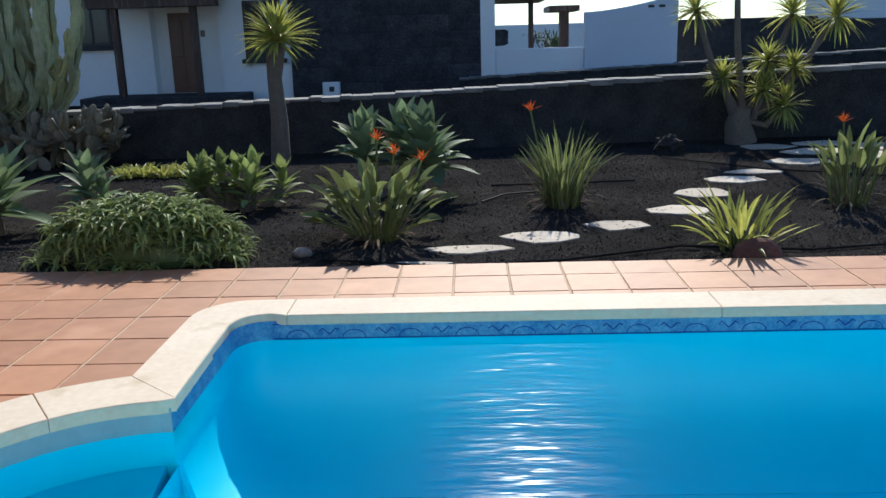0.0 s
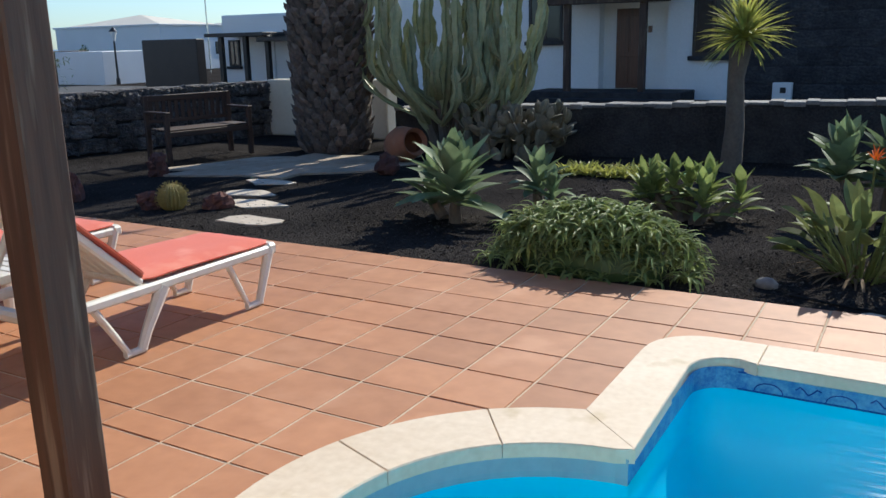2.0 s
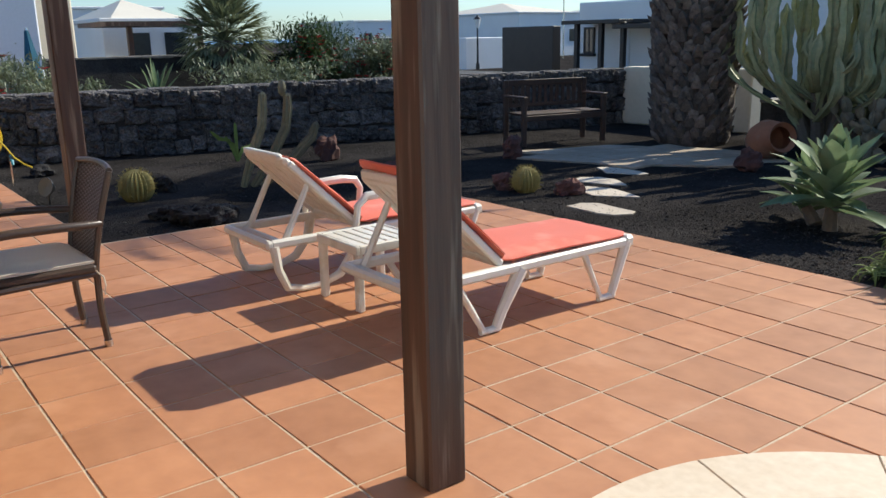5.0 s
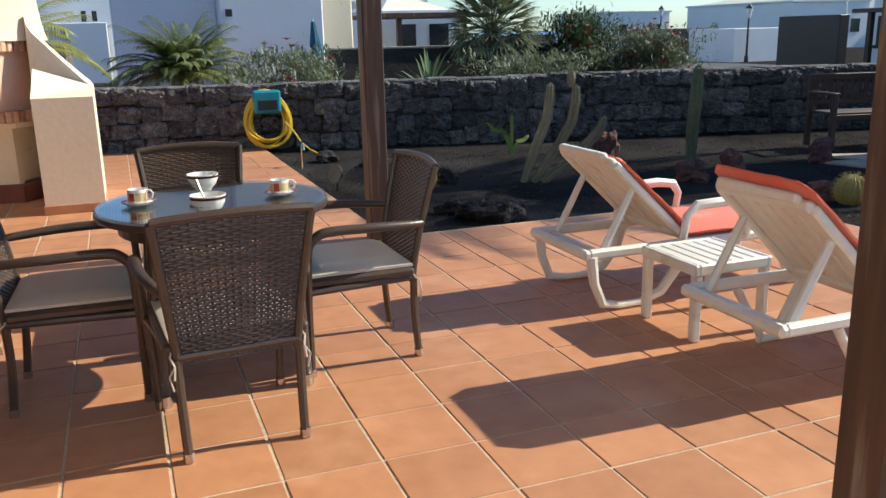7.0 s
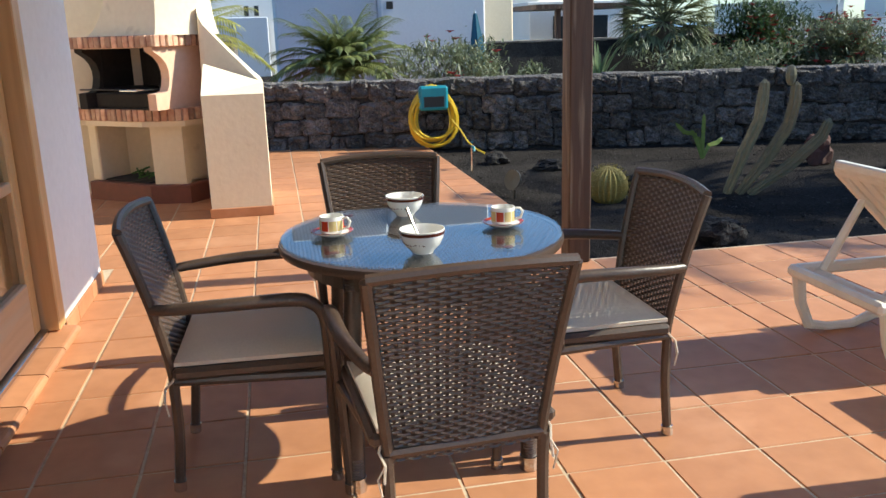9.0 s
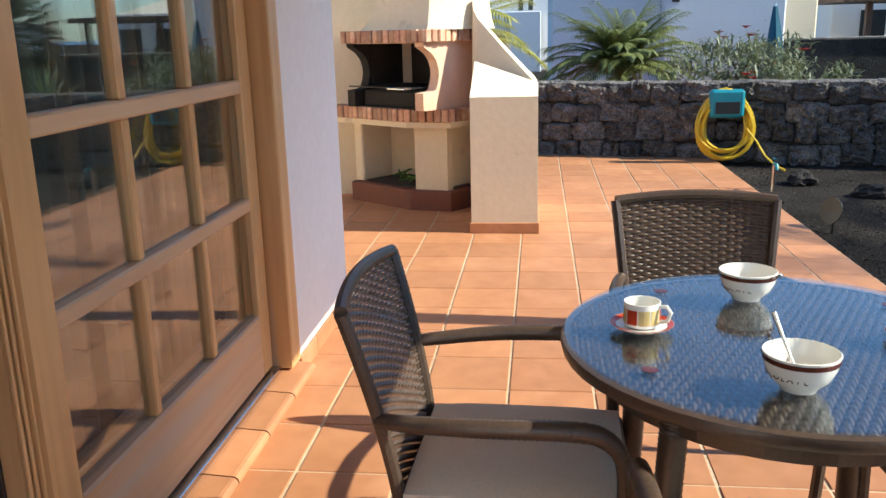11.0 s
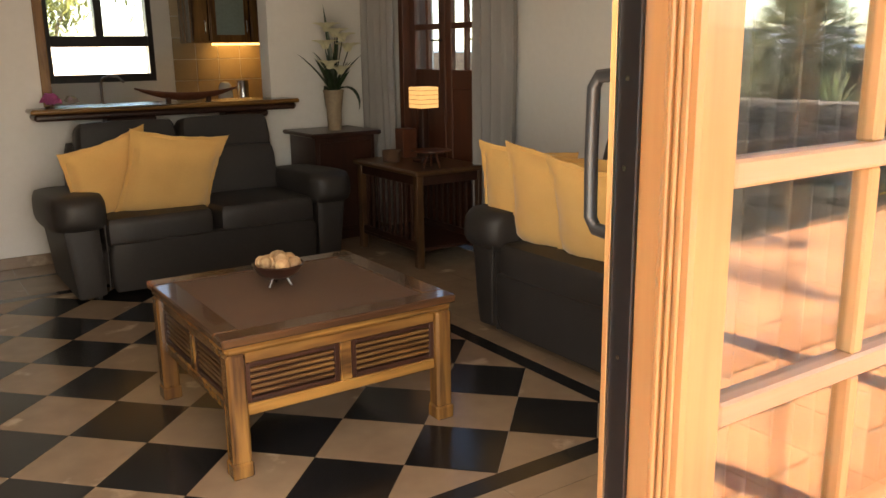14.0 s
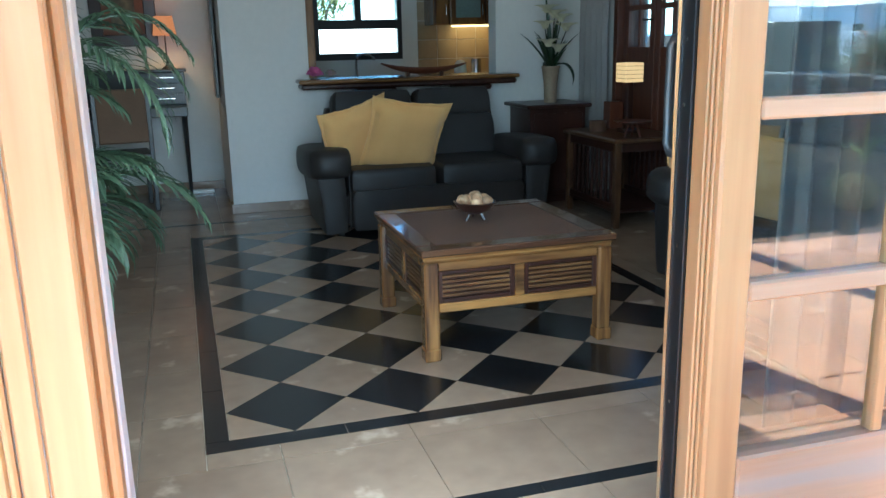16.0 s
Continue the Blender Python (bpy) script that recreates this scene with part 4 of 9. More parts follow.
cereal_bowl(-5.02, 0.615, -60)
cereal_bowl(-4.50, 0.585, -58)
coffee_cup(-4.795, 0.345, 60)
coffee_cup(-4.75, 0.895, 70)
teaspoon(-4.515, 0.585, 0.765, 118, 52)
teaspoon(-5.03, 0.63, 0.775, -70, 24)


def lounger(with_arms):
    """Origin on the ground under the rear legs' line; head towards -y, foot towards +y."""
    foot, head = 1.30, -0.19 if with_arms else -0.15
    lo = thing("sun_lounger", "white plastic sun lounger with its back raised and an orange pad", "sun lounger", group="sun loungers by the pool")
    fr = part("frame", S().box((-0.3, head, 0.275), (-0.255, foot - 0.04, 0.325), 0.012).box((0.255, head, 0.275), (0.3, foot - 0.04, 0.325), 0.012), PLASTIC, lo)
    part("crossbar", S().box((-0.3, head - 0.03, 0.275), (0.3, head + 0.015, 0.325), 0.014), PLASTIC, fr)
    part("crossbar", S().box((-0.3, foot - 0.05, 0.265), (0.3, foot + 0.02, 0.335), 0.016), PLASTIC, fr)
    part("crossbar", S().box((-0.26, -0.12, 0.275), (0.26, -0.08, 0.305), 0.01), PLASTIC, fr)
    for i in range(9):
        y = 0.42 + 0.09 * i
        part("slat", S().box((-0.26, y, 0.302), (0.26, y + 0.07, 0.322), 0.006), PLASTIC, fr)
    for sx in (-1, 1):
        x = sx * 0.279
        if with_arms:
            part("leg", S().tube([(x, -0.17, 0.29), (x, -0.15, 0.15), (x, -0.10, 0.04), (x, 0.0, 0.02), (x, 0.12, 0.02), (x, 0.24, 0.06), (x, 0.33, 0.17), (x, 0.36, 0.29)], [0.03, 0.026, 0.026, 0.019, 0.019, 0.026, 0.028, 0.034], 8), PLASTIC, lo, smooth=True)
        else:
            part("leg", S().tube([(x, 0.50, 0.29), (x, 0.38, 0.10), (x, 0.34, 0.02)], [0.036, 0.026, 0.024], 8).tube([(x, 0.36, 0.018), (x, 0.24, 0.018)], 0.018, 8).tube([(x, 0.26, 0.02), (x, 0.10, 0.28)], [0.016, 0.02], 8), PLASTIC, lo, smooth=True)
        part("leg", S().tube([(x, foot - 0.03, 0.3), (x, foot - 0.1, 0.12), (x, foot - 0.14, 0.018)], [0.03, 0.024, 0.022], 8).tube([(x, foot - 0.12, 0.018), (x, foot - 0.24, 0.018)], 0.018, 8).tube([(x, foot - 0.225, 0.02), (x, foot - 0.36, 0.29)], [0.014, 0.018], 8), PLASTIC, lo, smooth=True)
    a = math.atan2(0.45, 0.47)
    tilt = Matrix.Translation((0, 0.40, 0.33)) @ Matrix.Rotation(a, 4, "X").inverted() @ Matrix.Rotation(math.pi, 4, "Z")
    bk = part("backrest", S().box((-0.27, 0.0, -0.03), (-0.215, 0.60, 0.012), 0.01, tilt).box((0.215, 0.0, -0.03), (0.27, 0.60, 0.012), 0.01, tilt).box((-0.262, 0.57, -0.03), (0.262, 0.63, 0.012), 0.016, tilt).box((-0.225, 0.62, -0.03), (0.225, 0.665, 0.012), 0.016, tilt).box((-0.22, 0.0, -0.03), (0.22, 0.06, 0.01), 0.01, tilt), PLASTIC, lo)
    for i in range(6):
        x = -0.212 + i * 0.0725
        part("slat", S().box((x, 0.05, -0.014), (x + 0.062, 0.58, 0.006), 0.006, tilt), PLASTIC, bk)
    for sx in (-1, 1):
        top = tilt @ Vector((sx * 0.235, 0.42, -0.02))
        part("strut", S().tube([top, (-sx * 0.235, -0.08, 0.30)], [0.017, 0.02], 6), PLASTIC, bk)
        if with_arms:
            x = sx * 0.31
            part("armrest", S().tube([(x, 0.34, 0.31), (x, 0.36, 0.45), (x, 0.42, 0.5), (x, 0.62, 0.505), (x, 0.72, 0.49), (x, 0.76, 0.43), (x, 0.74, 0.31)], [0.02, 0.022, 0.026, 0.027, 0.026, 0.022, 0.02], 8), PLASTIC, lo, smooth=True)
    # pad: seat half and back half, quilted soft
    def soft(m, length, width, thick, sag):
        sh, n1, n2 = S(), 14, 8
        vs = []
        for top in (1, 0):
            for i in range(n1 + 1):
                for j in range(n2 + 1):
                    u, w = i / n1, 2 * j / n2 - 1
                    e = (1 - abs(2 * u - 1) ** 10) * (1 - abs(w) ** 8)
                    wave = sag * math.sin(u * 5.5) + 0.006 * noise.noise(Vector((u * 4, w * 3, length)))
                    vs.append((w * width / 2 * (1 - 0.20 * (max(0, abs(2 * u - 1) - 0.8) / 0.2) ** 3), u * length, wave + (0.5 * thick + 0.5 * thick * e ** 0.4 if top else 0.3 * thick * (1 - e ** 0.4))))
        k = (n1 + 1) * (n2 + 1)
        fs = [(i * (n2 + 1) + j, (i + 1) * (n2 + 1) + j, (i + 1) * (n2 + 1) + j + 1, i * (n2 + 1) + j + 1) for i in range(n1) for j in range(n2)]
        rim = [i * (n2 + 1) for i in range(n1 + 1)] + [n1 * (n2 + 1) + j for j in range(1, n2 + 1)] + [i * (n2 + 1) + n2 for i in range(n1 - 1, -1, -1)] + [j for j in range(n2 - 1, 0, -1)]
        fs = [tuple(reversed(f)) for f in fs] + [tuple(q + k for q in f) for f in fs] + [(rim[i], rim[(i + 1) % len(rim)], k + rim[(i + 1) % len(rim)], k + rim[i]) for i in range(len(rim))]
        return sh.add(vs, fs, m)
    pad = part("pad", soft(Matrix.Translation((0, 0.38, 0.328)), 0.93, 0.57, 0.035, 0.006), ORANGE, lo, "orange canvas pad", smooth=True)
    part("back_pad", soft(tilt @ Matrix.Translation((0, -0.02, 0.012)), 0.62 if with_arms else 0.72, 0.55, 0.045, 0.004), ORANGE, pad, smooth=True)
    return lo


first = lounger(True)
first.matrix_basis = pose(-5.07, 2.57, 0)
second = lounger(False)
second.matrix_basis = pose(-3.845, 2.62, 0)
tagged(second, "white plastic armless sun lounger with an orange pad by the pool")

side = thing("side_table", "low white plastic slatted table between the sun loungers", "side table", pose(-4.44, 2.80, 0))
part("frame", S().box((-0.21, -0.21, 0.31), (0.21, -0.185, 0.36), 0.006).box((-0.21, 0.185, 0.31), (0.21, 0.21, 0.36), 0.006).box((-0.21, -0.185, 0.31), (-0.185, 0.185, 0.36), 0.006).box((0.185, -0.185, 0.31), (0.21, 0.185, 0.36), 0.006), PLASTIC, side)
for i in range(6):
    part("slat", S().box((-0.184, -0.184 + 0.062 * i, 0.345), (0.184, -0.184 + 0.062 * i + 0.053, 0.358), 0.004), PLASTIC, side)
for sx in (-1, 1):
    for sy in (-1, 1):
        part("leg", S().box((sx * 0.185 - 0.024, sy * 0.185 - 0.02, 0), (sx * 0.185 + 0.024, sy * 0.185 + 0.02, 0.315), 0.008), PLASTIC, side)

# ---- barbecue ----
bq = thing("barbecue", "cream rendered garden barbecue with brick shelves and a sooty hearth", "barbecue", pose(0, 0, 0))
BX = -10.25                                   # the wall behind it
TURNED = pose(-9.42, -0.67, 0, 0, 0, 51.7)    # its front corner: x runs along the front, y to the back


def base_line(grow, left=-0.95, deep=0.62):
    """The plan of shelf and plinth: a front with one slanting corner."""
    return [(left - grow, deep), (left - grow, -grow), (-0.25, -grow), (0.02 + grow, 0.13 - grow * 0.3), (0.02 + grow, deep)]


part("plinth", S().prism(base_line(0.03), 0.0, 0.16, 0.01), OXIDE, bq, "oxide red tiled plinth", at=TURNED)
part("pier", S().prism([(-0.25, 0.03), (0.0, 0.14), (0.0, 0.20), (-0.25, 0.20)], 0.16, 0.66, 0.0), CREAM, bq, at=TURNED)
part("pier", S().box((-0.30, 0.20, 0.16), (-0.035, 0.56, 0.66), 0.02), CREAM, bq, at=TURNED)
part("pier", S().box((-1.0, 0.03, 0.16), (-0.89, 0.56, 0.66), 0.012), CREAM, bq, at=TURNED)
part("log_store_back", S().box((-0.89, 0.50, 0.16), (-0.30, 0.58, 0.66)), CREAM, bq, at=TURNED)
for k in range(7):
    part("flute", S().tube([(-0.86 + 0.085 * k, 0.505, 0.16), (-0.86 + 0.085 * k, 0.505, 0.66)], 0.034, 8), CREAM, bq, smooth=True, at=TURNED)
part("ash", S().box((-0.87, 0.05, 0.16), (-0.32, 0.46, 0.175), 0.004), SOOT, bq, "black ash on the log store floor", at=TURNED)
twigs = S()
rng = random.Random(5)
for i in range(12):
    x = -0.75 + 0.035 * i
    twigs.tube([(x, 0.12 + rng.random() * 0.2, 0.18 + 0.02 * rng.random()), (x + rng.uniform(-0.1, 0.12), 0.2 + rng.random() * 0.2, 0.20 + 0.05 * rng.random())], 0.008, 5)
for i in range(8):
    twigs.blade((-0.45 + 0.03 * i, 0.2, 0.2), rng.random() * 6.28, 0.5, 0.16, 0.03, 0.8, 3)
solo("kindling", twigs, material("green_kindling", (0.06, 0.16, 0.03), rough=0.7), "few green twigs lying in the barbecue log store", "kindling", TURNED)
part("shelf", S().prism(base_line(0.05, -1.12), 0.655, 0.70, 0.0), CREAM, bq, at=TURNED)


def brick_band(z0, z1, line, wide):
    """Bricks on edge along a line, their ends showing."""
    for (xa, ya), (xb, yb) in zip(line, line[1:]):
        n = max(2, round(math.hypot(xb - xa, yb - ya) / wide))
        ang = math.degrees(math.atan2(yb - ya, xb - xa))
        for i in range(n):
            u = (i + 0.5) / n
            out = 0.006 * math.sin(i * 2.3)
            part("brick", S().box((-wide / 2 + 0.004, -0.012 + out, z0), (wide / 2 - 0.004, 0.11, z1), 0.007), BRICK_RED, bq, at=TURNED @ pose(xa + (xb - xa) * u, ya + (yb - ya) * u, 0, 0, 0, ang))


brick_band(0.70, 0.80, [(-1.18, -0.06), (-0.27, -0.06), (0.07, 0.10), (0.07, 0.50)], 0.062)
part("shelf_top", S().prism(base_line(0.0, -1.10), 0.70, 0.796, 0.0), PINKBRICK, bq, at=TURNED)


def cheek(x0, x1):
    """A side of the hearth whose front edge is cut back in a bow above the fire pan."""
    prof = [(0.50, 0.80), (-0.10, 0.80), (-0.10, 0.93), (0.0, 0.936), (0.035, 0.95), (0.055, 0.99), (0.07, 1.05), (0.068, 1.11), (0.045, 1.17), (0.0, 1.22), (-0.05, 1.25), (-0.085, 1.27), (-0.09, 1.30), (0.50, 1.30)]
    k = len(prof)
    return S().add([(x0, y, z) for y, z in prof] + [(x1, y, z) for y, z in prof], [tuple(range(k)), tuple(reversed(range(k, 2 * k)))] + [((i + 1) % k, i, k + i, k + (i + 1) % k) for i in range(k)])


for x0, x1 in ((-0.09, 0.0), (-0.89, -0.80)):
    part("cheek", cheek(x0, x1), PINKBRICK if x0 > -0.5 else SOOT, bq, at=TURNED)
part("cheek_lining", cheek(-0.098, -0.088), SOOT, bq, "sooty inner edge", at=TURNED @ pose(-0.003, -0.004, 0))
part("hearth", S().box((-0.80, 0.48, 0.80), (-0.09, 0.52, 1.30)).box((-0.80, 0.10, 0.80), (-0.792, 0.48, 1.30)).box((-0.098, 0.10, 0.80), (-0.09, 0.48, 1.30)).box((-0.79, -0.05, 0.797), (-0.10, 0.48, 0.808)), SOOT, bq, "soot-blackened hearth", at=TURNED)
gr = S()
for i in range(20):
    gr.tube([(-0.78 + 0.035 * i, -0.12, 0.965), (-0.78 + 0.035 * i, 0.40, 0.965)], 0.004, 5)
gr.tube([(-0.84, -0.12, 0.965), (-0.06, -0.12, 0.965)], 0.006, 6)
part("grill", gr, BLACK_METAL, bq, "black iron grill rack", at=TURNED)
part("grill_handle", S().box((-0.30, -0.20, 0.955), (-0.10, -0.11, 0.972), 0.005), STEEL, bq, "bright metal handle of the rack", at=TURNED)
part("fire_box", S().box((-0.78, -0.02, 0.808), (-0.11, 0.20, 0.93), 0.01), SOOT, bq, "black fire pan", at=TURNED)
part("lintel", S().prism([(-0.90, 0.5), (-0.90, -0.08), (0.01, -0.08), (0.01, 0.5)], 1.295, 1.31, 0.0), PINKBRICK, bq, at=TURNED)
brick_band(1.30, 1.395, [(-0.93, -0.11), (0.04, -0.11), (0.04, 0.45)], 0.066)
part("band_fill", S().prism([(-0.90, 0.6), (-0.90, -0.02), (-0.05, -0.02), (-0.05, 0.6)], 1.31, 1.39, 0.0), CREAM, bq, at=TURNED)
hood, rings = S(), []
for z, u in ((1.39, 0.0), (1.46, 0.30), (1.55, 0.52), (1.68, 0.72), (1.86, 0.88), (2.1, 1.0), (2.8, 1.0)):
    low, high = [(-0.80, 0.60), (-0.76, -0.05), (0.01, -0.05), (0.09, 0.26), (0.10, 0.60)], [(-0.52, 0.55), (-0.52, 0.04), (-0.03, 0.04), (0.05, 0.22), (0.05, 0.55)]
    rings.append([(a[0] + (b[0] - a[0]) * u, a[1] + (b[1] - a[1]) * u, z) for a, b in zip(low, high)])
hood.add([p for ring in rings for p in ring], [(i * 5 + k, i * 5 + (k + 1) % 5, (i + 1) * 5 + (k + 1) % 5, (i + 1) * 5 + k) for i in range(6) for k in range(5)] + [tuple(range(30, 35))])
part("hood", hood, CREAM, bq, at=TURNED, smooth=True)
wing = S()
prof = [(0.11, 0.0), (0.11, 0.98), (0.085, 1.02), (0.04, 1.06), (-0.15, 1.26), (-0.33, 1.46), (-0.362, 1.52), (-0.372, 1.56), (-0.375, 1.6), (-0.375, 0.0)]
kw_ = len(prof)
face_ = [(max(-9.62, -9.28 - 0.55 * max(0.0, z - 0.98)) if z <= 1.0 or y > -0.42 else -9.62, y, z) for y, z in prof[:-1]] + [(-9.28, -0.375, 0.0)]
wing.add(face_ + [(-9.95, y, z) for y, z in prof], [tuple(range(kw_)), tuple(reversed(range(kw_, 2 * kw_)))] + [((i + 1) % kw_, i, kw_ + i, kw_ + (i + 1) % kw_) for i in range(kw_)])
part("wing_wall", wing, CREAM, bq)
pr = S()
py0, py1 = -0.34, 0.12
pr.add([(-8.77, py0, 0), (-8.77, py1, 0), (-9.3, py1, 0), (-9.3, py0, 0), (-8.77, py0, 0.94), (-8.77, py1, 0.94), (-9.3, py1, 1.0), (-9.3, py0, 1.16)], [(0, 1, 5, 4), (1, 2, 6, 5), (3, 0, 4, 7), (4, 5, 6, 7), (2, 3, 7, 6)])
part("end_pier", pr, CREAM, bq)
part("pier_skirting", S().box((-9.3, py0 - 0.012, 0), (-8.757, py1 + 0.012, 0.075), 0.004), TERRACOTTA, bq, "terracotta skirting tile")
setting("wall_garden", S().box((-10.5, -4.0, 0), (BX, 0.05 - 0.42, 2.2)), CREAM, "cream rendered garden wall behind the barbecue", "wall")
setting("wall_side", S().box((-10.25, -4.2, 0), (HW, -4.0, 2.4)), CREAM, "cream rendered wall closing the side yard", "wall")


# ---- living room ----
Z0 = FLOOR_IN


def bulge(m, lx, ly, lz, round_=0.25, n=10, e=5.0, taper=0.0):
    """A stuffed block centred on its base: full in the middle, rounded at its edges."""
    sh, vs, idx = S(), [], {}
    def p(u, v, w):
        key = (round(u, 3), round(v, 3), round(w, 3))
        if key not in idx:
            idx[key] = len(vs)
            d = Vector((u, v, w))
            s = (abs(u) ** e + abs(v) ** e + abs(w) ** e) ** (1 / e)
            d = d * (1 - round_) + d / s * round_ * 0.92
            vs.append((d.x * lx / 2 * (1 + taper * d.z), d.y * ly / 2, lz / 2 + d.z * lz / 2))
        return idx[key]
    g = [-1 + 2 * i / n for i in range(n + 1)]
    fs = []
    for i in range(n):
        for j in range(n):
            a, b, c, d = g[i], g[i + 1], g[j], g[j + 1]
            for s in (-1, 1):
                for quad in ([(s, a, c), (s, b, c), (s, b, d), (s, a, d)], [(a, s, c), (a, s, d), (b, s, d), (b, s, c)], [(a, c, s), (b, c, s), (b, d, s), (a, d, s)]):
                    q = [p(*t) for t in quad]
                    fs.append(tuple(q) if s > 0 else tuple(reversed(q)))
    return sh.add(vs, fs, m)


def sofa(name_label, width, at):
    """Origin under the middle of its front edge; it faces -y in its own frame, back towards +y."""
    so = thing("sofa", name_label, "sofa", at, "leather sofas")
    half = width / 2
    part("base", S().box((-half + 0.20, 0.06, 0.06), (half - 0.20, 0.86, 0.30), 0.03), LEATHER, so)
    part("front_panel", bulge(Matrix.Translation((0, 0.075, 0.03)) @ Matrix.Rotation(radians(5), 4, "X"), width - 0.42, 0.07, 0.30, 0.3, 8), LEATHER, so, smooth=True)
    seat_w = (width - 0.42) / 2
    for sx in (-1, 1):
        part("seat_cushion", bulge(Matrix.Translation((sx * seat_w / 2, 0.36, 0.27)), seat_w * 1.03, 0.70, 0.20, 0.6, 12, 5.0), LEATHER, so, smooth=True)
        lean_ = Matrix.Rotation(radians(-11), 4, "X")
        part("back_cushion", bulge(Matrix.Translation((sx * seat_w * 0.49, 0.69, 0.40)) @ lean_, seat_w * 1.02, 0.26, 0.36, 0.6, 12, 5.0), LEATHER, so, smooth=True)
        part("headrest", bulge(Matrix.Translation((sx * seat_w * 0.485, 0.765, 0.715)) @ lean_, seat_w * 1.0, 0.23, 0.235, 0.6, 12, 4.5, -0.03), LEATHER, so, smooth=True)
        ax = sx * (half - 0.115)
        part("arm", bulge(Matrix.Translation((ax - sx * 0.012, 0.45, 0.01)) @ Matrix.Rotation(radians(sx * 4), 4, "Y"), 0.18, 0.80, 0.50, 0.25, 10, 5.0, 0.12), LEATHER, so, smooth=True)
        part("arm_pad", bulge(Matrix.Translation((ax + sx * 0.015, 0.42, 0.365)) @ Matrix.Rotation(radians(-3), 4, "X"), 0.34, 0.92, 0.245, 0.8, 14, 3.4), LEATHER, so, smooth=True)
        part("arm_seam", S().tube([(ax - sx * 0.095, 0.035, 0.06), (ax - sx * 0.100, 0.030, 0.28), (ax - sx * 0.098, 0.036, 0.44)], 0.004, 6), LEATHER, so)
        part("foot", S().tube([(sx * (half - 0.16), 0.12, 0.0), (sx * (half - 0.16), 0.12, 0.05)], [0.02, 0.026], 10), BLACKWOOD, so)
    part("back_shell", bulge(Matrix.Translation((0, 0.87, 0.05)), width - 0.30, 0.14, 0.80, 0.4, 8), LEATHER, so, smooth=True)
    return so


sofa("black leather two-seat sofa with yellow cushions leaning in one corner", 1.72, pose(-5.15, -4.86, Z0, 0, 0, 180))
sofa("black leather sofa with three yellow cushions along the window wall", 2.05, pose(-5.86, -2.36, Z0, 0, 0, 90))


def pillow(m, size=0.44):
    """A square linen cushion with drawn-out corners and a flat, wavy border."""
    sh, n = S(), 20
    vs = []
    for s in (1, -1):
        for i in range(n + 1):
            for j in range(n + 1):
                u, w = 2 * i / n - 1, 2 * j / n - 1
                pinch = 1 - 0.10 * (1 - u * u) * abs(w) ** 3 - 0.10 * (1 - w * w) * abs(u) ** 3
                ui, wi = min(1.0, abs(u) / 0.9), min(1.0, abs(w) / 0.9)
                puff = ((1 - ui ** 4) * (1 - wi ** 4)) ** 0.6
                vs.append((u * size / 2 * pinch, s * (0.003 + 0.072 * puff) + 0.010 * noise.noise(Vector((u * 3, w * 3, size * 9))) + 0.012 * (1 - puff) * noise.noise(Vector((u * 7, w * 7, size * 5))), w * size / 2 * pinch))
    k = (n + 1) ** 2
    fs = [(i * (n + 1) + j, i * (n + 1) + j + 1, (i + 1) * (n + 1) + j + 1, (i + 1) * (n + 1) + j) for i in range(n) for j in range(n)]
    rim = [i * (n + 1) for i in range(n + 1)] + [n * (n + 1) + j for j in range(1, n + 1)] + [i * (n + 1) + n for i in range(n - 1, -1, -1)] + [j for j in range(n - 1, 0, -1)]
    fs = fs + [tuple(reversed([q + k for q in f])) for f in fs] + [(rim[i], k + rim[i], k + rim[(i + 1) % len(rim)], rim[(i + 1) % len(rim)]) for i in range(len(rim))]
    return solo("cushion", sh.add(vs, fs), YELLOW, "square yellow linen cushion with a flanged edge on a sofa", "cushion", m, "yellow cushions", True)


pillow(pose(-4.60, -5.12, Z0 + 0.655, -20, 14, 14), 0.53)
pillow(pose(-4.93, -5.03, Z0 + 0.655, -24, -8, 4), 0.58)
pillow(pose(-6.08, -3.14, Z0 + 0.66, -12, -4, -66), 0.52)
pillow(pose(-6.06, -2.90, Z0 + 0.66, -15, -6, -70), 0.54)
pillow(pose(-6.04, -2.58, Z0 + 0.64, -22, -6, -74), 0.54)
throw = bulge(pose(-6.34, -3.27, Z0 + 0.585), 0.55, 0.24, 0.05, 0.5, 8)
solo("throw", throw, material("beige_throw", (0.50, 0.42, 0.34), rough=0.95, grain=200, patch=4, bump=0.4), "folded beige throw laid over a sofa arm", "throw", smooth=True)

# coffee table
ct = thing("coffee_table", "square honey-coloured elm coffee table with slatted panels and a rattan top", "coffee table", pose(-4.775, -2.93, Z0))
w = 0.44
ELM_SLAT = material("brown_elm_slat", (0.16, 0.078, 0.028), (0.055, 0.024, 0.012), rough=0.3, grain=26, patch=9, bump=0.3, relief=0.001, stretch=(0.2, 0.2, 1), coat=0.3)
ELM_TOP = material("dark_elm_top", (0.10, 0.045, 0.02), (0.045, 0.02, 0.012), rough=0.22, grain=26, patch=6, bump=0.2, relief=0.001, stretch=(0.1, 1, 1), coat=0.4)
for lo_, hi_ in (((-w, -w, 0.455), (w, -w + 0.09, 0.485)), ((-w, w - 0.09, 0.455), (w, w, 0.485)), ((-w, -w + 0.09, 0.455), (-w + 0.09, w - 0.09, 0.485)), ((w - 0.09, -w + 0.09, 0.455), (w, w - 0.09, 0.485))):
    part("top_rail", S().box(lo_, hi_, 0.006), ELM_TOP, ct)
